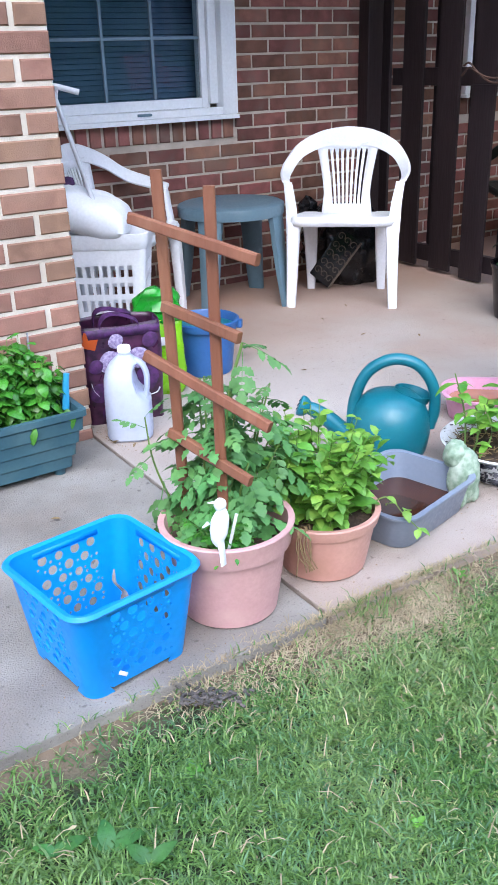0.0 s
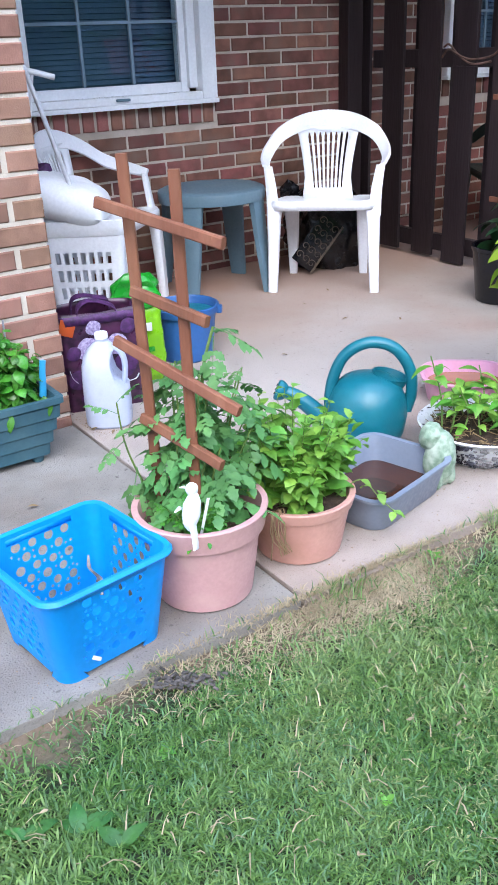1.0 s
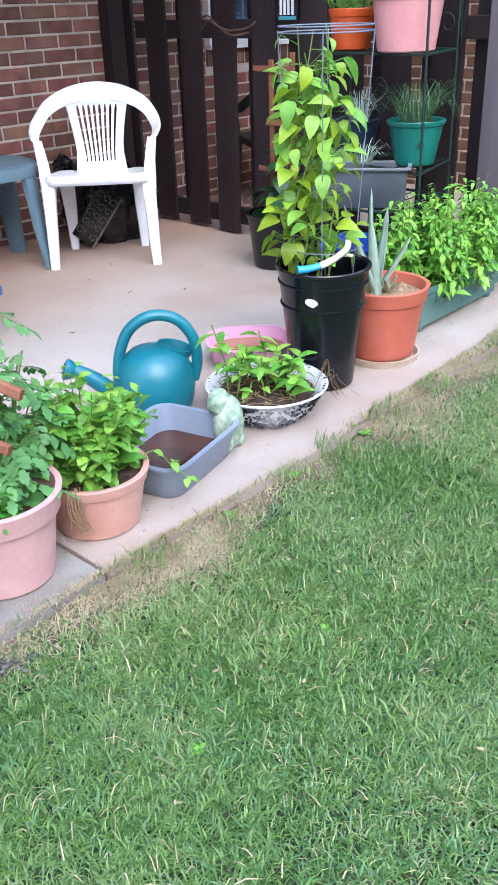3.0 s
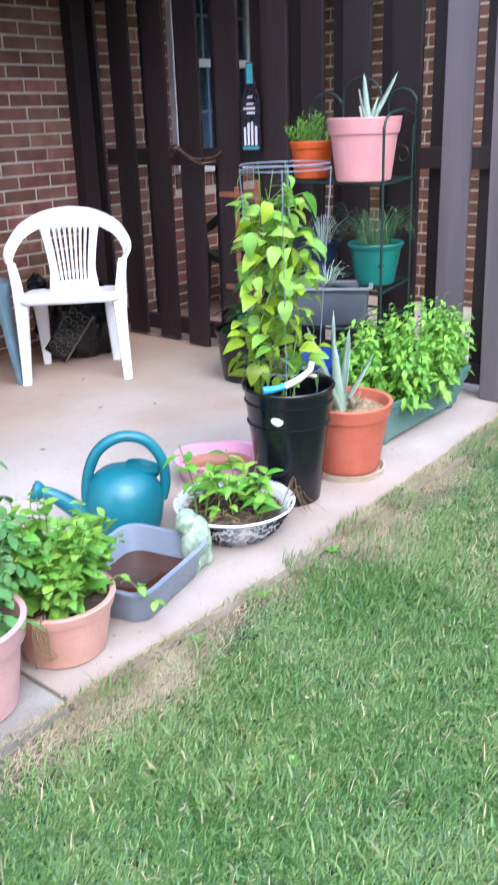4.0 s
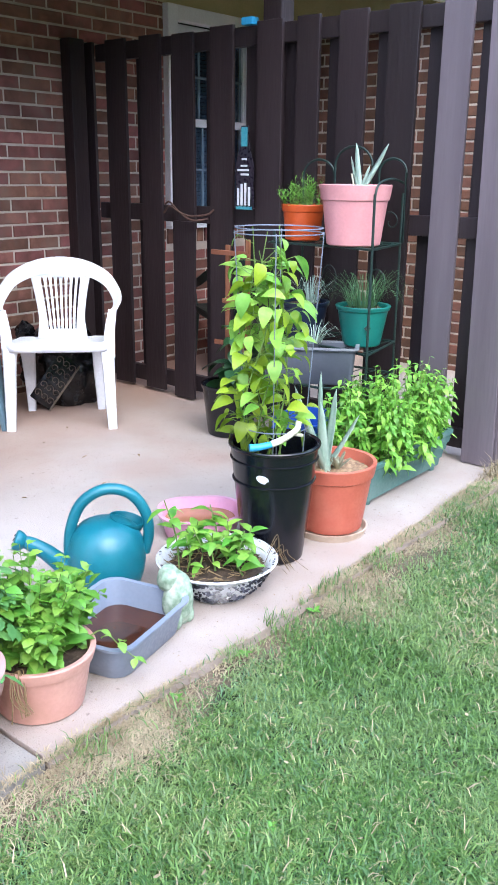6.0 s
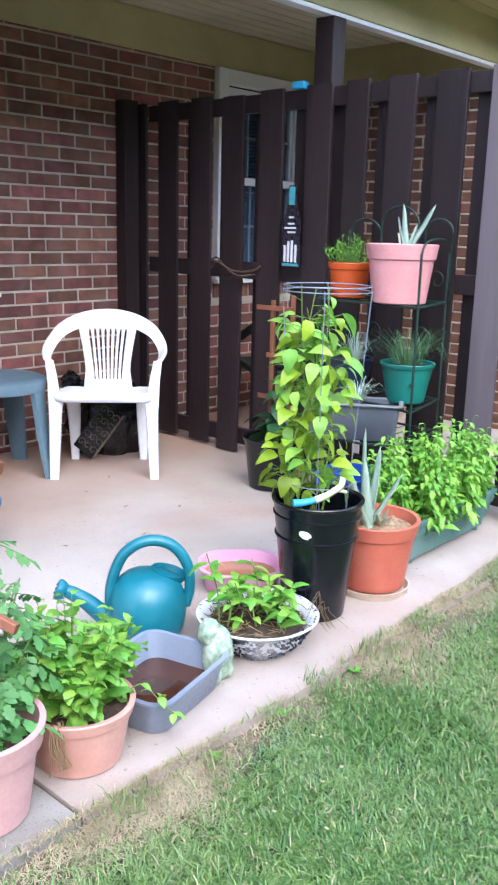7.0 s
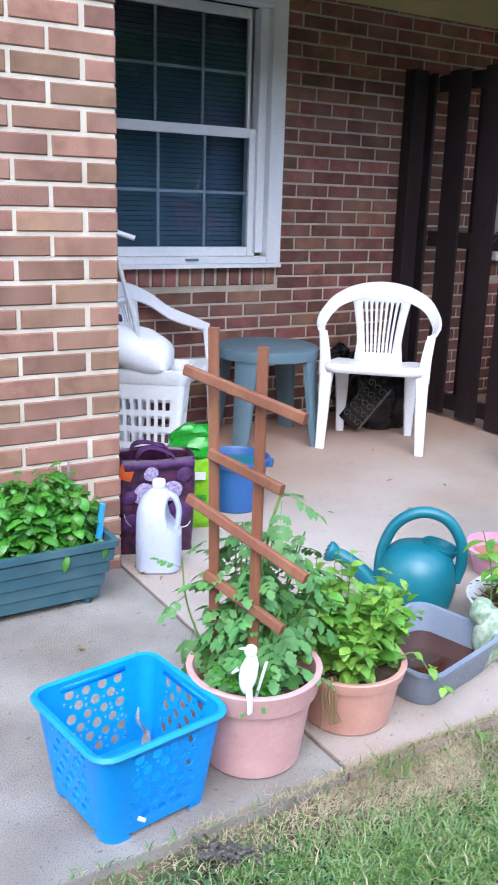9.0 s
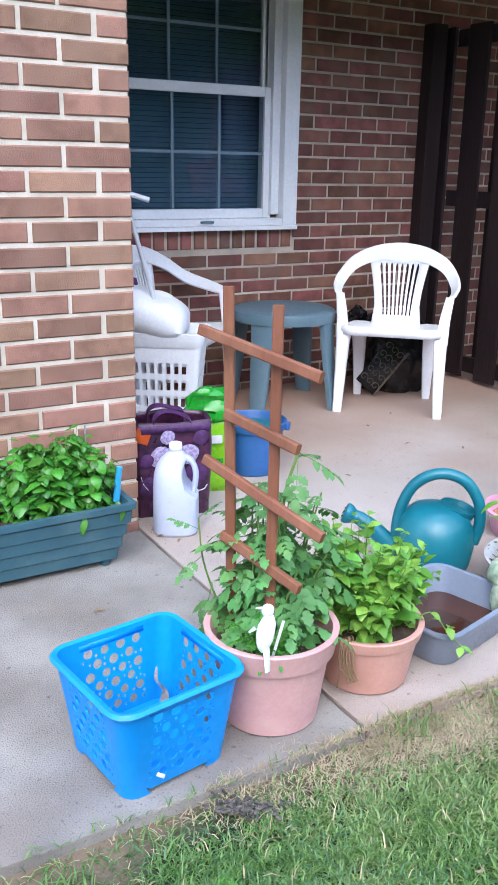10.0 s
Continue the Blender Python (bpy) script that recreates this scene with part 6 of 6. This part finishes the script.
# ---- grass ----
def blades(name, count, seed, area, height, width, material, label, category, keep=None, lay=0.6, base=-0.025):
    g = np.random.default_rng(seed)
    x = g.uniform(area[0], area[1], count * 2)
    y = g.uniform(area[2], area[3], count * 2)
    if keep is not None:
        ok = keep(x, y, g)
        x, y = x[ok], y[ok]
    x, y = x[:count], y[:count]
    n = len(x)
    h = g.uniform(*height, n) * (0.7 + 0.6 * g.random(n))
    a = g.uniform(0, 2 * np.pi, n)
    lean = g.uniform(0.35, 1.0, n) * lay
    w = g.uniform(0.6, 1.2, n) * width
    ca, sa = np.cos(a), np.sin(a)
    vs = np.zeros((n, 5, 3))
    for k, (f, q) in enumerate(((0.0, 1.0), (0.0, -1.0), (0.55, 0.8), (0.55, -0.8), (1.0, 0.0))):
        out = lean * h * f ** 1.7
        vs[:, k, 0] = x + ca * out - sa * w * q
        vs[:, k, 1] = y + sa * out + ca * w * q
        vs[:, k, 2] = np.where(y > -0.006, np.maximum(base, 0.001), base) + h * f * np.sqrt(np.maximum(0.1, 1 - (lean * f) ** 2 * 0.8))
    i = np.arange(n)[:, None] * 5
    tri = np.concatenate([i + [0, 1, 3], i + [0, 3, 2], i + [2, 3, 4]], 1).reshape(-1, 3)
    me = bpy.data.meshes.new(name)
    me.vertices.add(n * 5)
    me.vertices.foreach_set("co", vs.astype(np.float32).ravel())
    me.loops.add(len(tri) * 3)
    me.loops.foreach_set("vertex_index", tri.astype(np.int32).ravel())
    me.polygons.add(len(tri))
    me.polygons.foreach_set("loop_start", (np.arange(len(tri)) * 3).astype(np.int32))
    me.update(calc_edges=True)
    me.validate()
    me.materials.append(material)
    return tagged(new(name, me), label, category, kind="stuff")


def field(x, y, scale, seed):
    """A smooth uneven field over the lawn, about -1 to 1."""
    g = np.random.default_rng(seed)
    v = np.zeros_like(x)
    for k in range(9):
        a, f, p = g.uniform(0, 2 * np.pi), g.uniform(0.5, 1.6) * scale, g.uniform(0, 6.28)
        v += np.sin((x * np.cos(a) + y * np.sin(a)) * f + p)
    return v / 4.0


def slab_edge(x):
    """How far turf and dead thatch creep over the slab's edge."""
    return np.clip((x - 0.85) / 1.5, 0, 1) * 0.085


def turf(x, y):
    """Thick turf away from the slab, thin beside it, with bare scars."""
    edge = -0.035 + slab_edge(x) + 0.045 * field(x, y, 7, 3) + 0.02 * field(x, y, 23, 4) - 0.03 * np.exp(-((x - 0.15) / 0.25) ** 2) - 0.05 * np.exp(-((x + 0.55) / 0.14) ** 2)
    bare = np.clip((field(x, y, 4.5, 5) - 1.15) * 1.6, 0, 0.75)
    return np.clip((edge - y) / 0.17, 0.1, 1.0) * (1 - bare) * (y < slab_edge(x) + 0.004)


def tufted(low, seed, most=1.0):
    """Keep blades in tufts where a field runs high."""
    def keep(x, y, g):
        clump = np.clip(0.62 + 0.6 * field(x, y, 130, seed + 1), 0.22, 1) * np.clip(0.85 + 0.35 * field(x, y, 34, seed + 2), 0.5, 1)
        zone = np.clip(0.5 + (field(x, y, 5.5, seed) - low) * 1.1, 0, 1)
        return g.random(len(x)) < turf(x, y) * clump * zone * most
    return keep


M_GRASS_BLUE = mat("grass_bluish", lin("4a7848"), lin("6a9066"), 6, 0.4, 0.1, 0.0, 60, irand=0.45, trans=0.3)
M_GRASS_PALE = mat("grass_pale", lin("85995a"), lin("a8ad7c"), 6, 0.5, 0.1, 0.0, 60, irand=0.4, trans=0.3)
blades("lawn_grass", 200000, 1, (-1.0, 1.7, -1.25, 0.04), (0.014, 0.028), 0.0017, M_GRASS, "short mown green lawn with tufts and scars", "grass", tufted(-1.2, 11), 1.6)
blades("lawn_grass", 40000, 12, (-1.0, 2.2, -1.25, 0.04), (0.015, 0.03), 0.0018, M_GRASS_BLUE, "blue-green tufts in the lawn", "grass", tufted(0.15, 17), 1.5)
blades("lawn_grass", 52000, 13, (-1.0, 2.2, -1.25, 0.05), (0.012, 0.028), 0.0014, M_GRASS_PALE, "pale yellowing blades in the lawn", "grass", tufted(0.0, 23), 1.7)
blades("lawn_grass", 110000, 2, (1.7, 4.4, -1.7, 0.1), (0.014, 0.028), 0.002, M_GRASS, "short mown green lawn by the fence end", "grass", tufted(-1.2, 31), 1.6)
blades("lawn_grass", 40000, 6, (-1.6, 3.0, -2.3, -1.2), (0.012, 0.03), 0.002, M_GRASS, "short mown green lawn farther from the slab", "grass", tufted(-1.2, 37), 1.3)
blades("long_grass", 24000, 7, (-1.0, 3.0, -1.4, -0.06), (0.026, 0.045), 0.0024, M_GRASS, "longer bright blades scattered through the lawn", "grass", tufted(0.1, 41), 1.5)
blades("dry_grass", 110000, 3, (-0.75, 2.9, -0.25, 0.11), (0.008, 0.02), 0.0012, M_STRAW, "straw-coloured dead grass along the slab edge", "dry grass",
       lambda x, y, g: g.random(len(x)) < np.clip((y - slab_edge(x) + 0.19 + 0.09 * field(x, y, 9, 51)) / 0.2, 0, 1) * (y < slab_edge(x) + 0.01) * np.clip(0.3 + 0.6 * field(x, y, 12, 52) + 0.5 * np.exp(-((x - 0.12) / 0.22) ** 2) + 0.5 * (x > 1.0), 0.04, 1) * np.clip((x + 0.42) / 0.15, 0.12, 1), 1.9, -0.02)
blades("dry_grass", 34000, 4, (-1.0, 4.2, -1.7, -0.1), (0.016, 0.034), 0.0013, M_STRAW, "scattered straw-coloured thatch in the lawn", "dry grass", lambda x, y, g: g.random(len(x)) < np.clip(0.05 + 0.75 * (field(x, y, 4.5, 5) - 0.35), 0.06, 1), 1.7, -0.012)
blades("long_grass", 300, 5, (0.75, 1.3, -0.13, 0.03), (0.025, 0.05), 0.0015, M_GRASS, "longer grass tufts at the slab edge", "grass", lambda x, y, g: g.random(len(x)) < np.clip(0.2 + np.sin(x * 19), 0, 1))
blades("long_grass", 1500, 8, (-0.25, 2.6, -0.07, 0.03), (0.018, 0.042), 0.0014, M_GRASS, "grass creeping over the slab edge", "grass", lambda x, y, g: (y < slab_edge(x) + 0.006) & (g.random(len(x)) < np.clip(np.sin(x * 7.3 + 1.1) * np.sin(x * 17.9) + 0.1, 0, 1)), 1.2, -0.005)
blades("dry_grass", 2600, 9, (-0.3, 2.6, -0.01, 0.13), (0.008, 0.02), 0.0011, M_STRAW, "dry thatch washed onto the slab edge", "dry grass", lambda x, y, g: g.random(len(x)) < np.clip(np.sin(x * 5.7 + 2.0) + 0.4 * np.sin(x * 23.0) + 0.2, 0, 1) * np.clip(1 - (y - slab_edge(x)) / 0.05, 0, 1), 1.25, 0.002)
blades("dry_grass", 700, 10, (2.3, 2.62, 0.0, 0.1), (0.04, 0.09), 0.0015, M_STRAW, "tuft of long straw at the fence's foot", "dry grass", None, 1.3, 0.0)
# ---- weeds, mulch and litter ----
weed_l = [leaf_mesh("leaf", M_LEAF, 0.05, 0.026, 1.3, 0.2, 0.2), leaf_mesh("leaf", mat("weed_leaf", lin("3c7032"), lin("305f2a"), 30, 0.5, 0.1, 0.2, 120, orand=0.2, trans=0.15), 0.1, 0.05, 1.3, 0.25, 0.3)]
r = random.Random(101)
for x, y, k, s in ((-0.64, -0.27, 1, 0.55), (-0.71, -0.23, 1, 0.45), (0.36, -0.03, 0, 0.45), (0.62, -0.02, 0, 0.5), (0.93, -0.03, 0, 0.5), (1.75, -0.75, 0, 0.6), (1.6, -0.85, 0, 0.6), (-0.45, -0.2, 0, 0.45), (0.12, -0.44, 0, 0.4), (0.17, -0.47, 0, 0.35), (-0.22, -0.5, 0, 0.4), (-0.6, -0.33, 1, 0.5)):
    w = plant("weed", pose(x, y, -0.018), "small broad-leaved green weed in the lawn", "weed")
    for i in range(3 if k else 6):
        share("leaf", weed_l[k], w, leaf_at((0, 0, 0), i * 1.05 + r.uniform(-0.3, 0.3), r.uniform(0.15, 0.8), 0, s * r.uniform(0.7, 1.2)))
mulch = bmesh.new()
for i in range(120):
    x, y = r.gauss(-0.335, 0.026), r.gauss(-0.065, 0.016)
    y += -0.55 * (x + 0.335)
    box(r.uniform(0.004, 0.013), r.uniform(0.003, 0.006), r.uniform(0.002, 0.004), (x, y, -0.012 + r.uniform(0, 0.008)), bm=mulch, rot=Matrix.Rotation(r.uniform(0, 3), 4, "Z") @ Matrix.Rotation(r.uniform(-0.4, 0.4), 4, "X"))
tagged(part("mulch", mulch, mat("charred_chips", lin("3c3836"), lin("6a635c"), 40, 0.9, 0.05, 0.5, 160, irand=0.4), None, smooth=False), "dark chips of mulch spilt at the slab edge", "mulch", kind="stuff")
litter = leaf_mesh("leaf", M_TWIG, 0.03, 0.014, 1.3, 0.5, -0.2)
for x, y in ((1.40, 1.81), (1.62, 1.92), (1.37, 1.52), (1.2, 1.2), (0.92, 1.3), (1.55, 1.35), (0.5, 0.85), (0.02, 1.12), (0.06, 1.05), (1.9, 0.8), (-0.3, 0.75)):
    d = plant("dead_leaf", pose(x, y, 0.004, 0, 0, r.uniform(0, 360)), "small curled dry leaf on the concrete", "dead leaf")
    share("blade", litter, d, Matrix.Diagonal((r.uniform(0.5, 1), r.uniform(0.5, 1), 1, 1)))
flakes = bmesh.new()
for i in range(90):
    x, y = r.uniform(-0.9, 3.0), -0.12 - abs(r.gauss(0, 0.4))
    a, s = r.uniform(0, 6.28), r.uniform(0.003, 0.007)
    q = Matrix.Translation((x, y, 0.004)) @ Matrix.Rotation(a, 4, "Z") @ Matrix.Rotation(r.uniform(-0.5, 0.5), 4, "X")
    vs = [flakes.verts.new(q @ Vector((s * u, s * v * r.uniform(0.7, 1.3), s * w))) for u, v, w in ((-1.2, 0, 0), (-0.3, -0.45, 0.15), (0.7, -0.3, 0.1), (1.2, 0.1, 0.3), (0.4, 0.45, 0.15), (-0.5, 0.4, 0.0))]
    flakes.faces.new(vs)
tagged(part("leaf_flakes", flakes, M_STRAW, None, smooth=False), "pale dry leaf flakes scattered on the lawn", "leaf litter", kind="stuff")
grit = bmesh.new()
for i in range(260):
    if i < 120:
        x, y = 0.02 + abs(r.gauss(0, 0.05)), 1.17 + r.gauss(0, 0.05)
    else:
        x, y = r.uniform(-1, 2.4), abs(r.gauss(0, 0.12))
    k = r.uniform(0.0006, 0.0016)
    box(k * 2, k * 1.5, k, (x, y, k / 2), bm=grit, rot=Matrix.Rotation(r.uniform(0, 3), 4, "Z"))
tagged(part("grit", grit, M_MULCH, None, smooth=False), "crumbs of soil and grit on the concrete", "grit", kind="stuff")

# ---- bricks of the walls ----
def brick_mesh(name, length, height, material, depth=0.03):
    """A brick seen from -y, with chamfered arrises."""
    l2, h2, c = length / 2, height / 2, 0.004
    vs = [(-l2, depth, -h2), (l2, depth, -h2), (l2, depth, h2), (-l2, depth, h2), (-l2, c, -h2), (l2, c, -h2), (l2, c, h2), (-l2, c, h2),
          (-l2 + c, 0, -h2 + c), (l2 - c, 0, -h2 + c), (l2 - c, 0, h2 - c), (-l2 + c, 0, h2 - c)]
    fs = [(8, 9, 10, 11)]
    for i in range(4):
        j = (i + 1) % 4
        fs += [(i, j, j + 4, i + 4), (i + 4, j + 4, j + 8, i + 8)]
    me = bpy.data.meshes.new(name)
    me.from_pydata(vs, [], fs)
    me.materials.append(material)
    return me


def merge_bricks(name, mats, material, parent, me):
    """The far bricks of a wall, joined."""
    co = np.array([v.co[:] for v in me.vertices])
    vs, fs = [], []
    for m in mats:
        a = np.array(m)
        base = len(vs)
        vs += [tuple(q) for q in co @ a[:3, :3].T + a[:3, 3]]
        fs += [tuple(base + i for i in p.vertices) for p in me.polygons]
    out = bpy.data.meshes.new(name)
    out.from_pydata(vs, [], fs)
    out.materials.append(material)
    ob = new(name, out)
    ob.parent = parent
    ob["kind"] = "stuff"
    return ob


MOD = 0.2032
rng = random.Random(11)
full = brick_mesh("brick", 0.192, 0.0565, M_BRICK)
far_full = []
def jig(x, y, z, rz=0.0, sx=1.0):
    return pose(x + rng.uniform(-1, 1) * 0.0012, y + rng.uniform(-1, 1) * 0.0012, z + rng.uniform(-1, 1) * 0.001, rng.uniform(-0.4, 0.4), rng.uniform(-0.3, 0.3), rz) @ Matrix.Diagonal((sx, 1, 1, 1))


# back wall: course by course, cut at the openings
for k in range(-1, 32):
    z = BED + (k + 0.5) * COURSE
    phase = 1.728 + (0.0 if (k % 2) == 0 else MOD / 2)
    i0 = int((-0.1 - phase) / MOD) - 1
    for i in range(i0, i0 + 26):
        a, b = phase + i * MOD, phase + (i + 1) * MOD
        a, b = max(a, -0.08), min(b, 4.1)
        pieces = [(a, b)]
        for x0, x1, z0, z1 in (W1, W2):
            lo = z0 - 0.115
            if z + 0.03 > lo + 0.01:
                pieces = [q for p, r in pieces for q in (((p, min(r, x0)),) if p < x0 else ()) + (((max(p, x1), r),) if r > x1 else ())]
        for p, r in pieces:
            if r - p < 0.03:
                continue
            m = jig((p + r) / 2, YB, z, 0, (r - p - 0.011) / 0.192)
            if 1.45 < p < 2.75 or (p > 0.75 and z < 0.75 and p < 1.5):
                share("brick", full, wall_back, m)
            else:
                far_full.append(m)
merge_bricks("brickwork", far_full, mat("brick_far", lin("8a5a4d"), lin("7a5348"), 14, 0.88, 0.08, 0.5, 220, irand=0.4), wall_back, full)
# soldier courses under the windows
soldier = brick_mesh("brick", 0.0565, 0.108, M_BRICK)
for x0, x1, z0, z1 in (W1, W2):
    n = int((x1 - x0) / COURSE)
    for i in range(n):
        share("brick", soldier, wall_back, jig(x0 + (i + 0.5) * (x1 - x0) / n, YB - 0.004, z0 - 0.058))
# the wall end
pier_full, pier_half = brick_mesh("brick", 0.1915, 0.0555, M_BRICK_PIER), brick_mesh("brick", 0.0895, 0.0555, M_BRICK_PIER)
far_pier = []
for k in range(-1, 37):
    z = BED + (k + 0.5) * COURSE
    x = 0.0
    if k % 2:
        share("brick", pier_half, wall_pier, jig(-0.0455, YP, z))
        x = -0.1016
    for i in range(6):
        m = jig(x - 0.0965 if i == 0 and x == 0 else x - MOD / 2, YP, z)
        if x > -1.0:
            share("brick", pier_full, wall_pier, m)
        else:
            far_pier.append(m)
        x -= MOD if not (i == 0 and x == 0) else 0.198
    # the return face, round the corner
    far_pier.append(pose(0.0, YP + (0.055 if k % 2 == 0 else 0.106), z, 0, 0, 90) @ Matrix.Diagonal((0.5 if k % 2 == 0 else 1, 1, 1, 1)))
    for i in range(7):
        far_pier.append(pose(0.0, YP + 0.21 + (0.0 if k % 2 == 0 else 0.1) + i * MOD, z, 0, 0, 90))
merge_bricks("brickwork", far_pier, mat("brick_pier_far", lin("a07565"), lin("8e6a60"), 16, 0.88, 0.08, 0.5, 240, irand=0.28), wall_pier, pier_full)
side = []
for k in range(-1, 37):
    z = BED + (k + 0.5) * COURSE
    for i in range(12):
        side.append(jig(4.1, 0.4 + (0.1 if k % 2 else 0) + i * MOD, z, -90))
# same brick as the back wall, darkened: the neighbour's shade is in the colour
merge_bricks("brickwork", side, mat("brick_side_shaded", lin("74503f"), lin("5f4338"), 14, 0.88, 0.08, 0.5, 220, irand=0.3), wall_side, full)
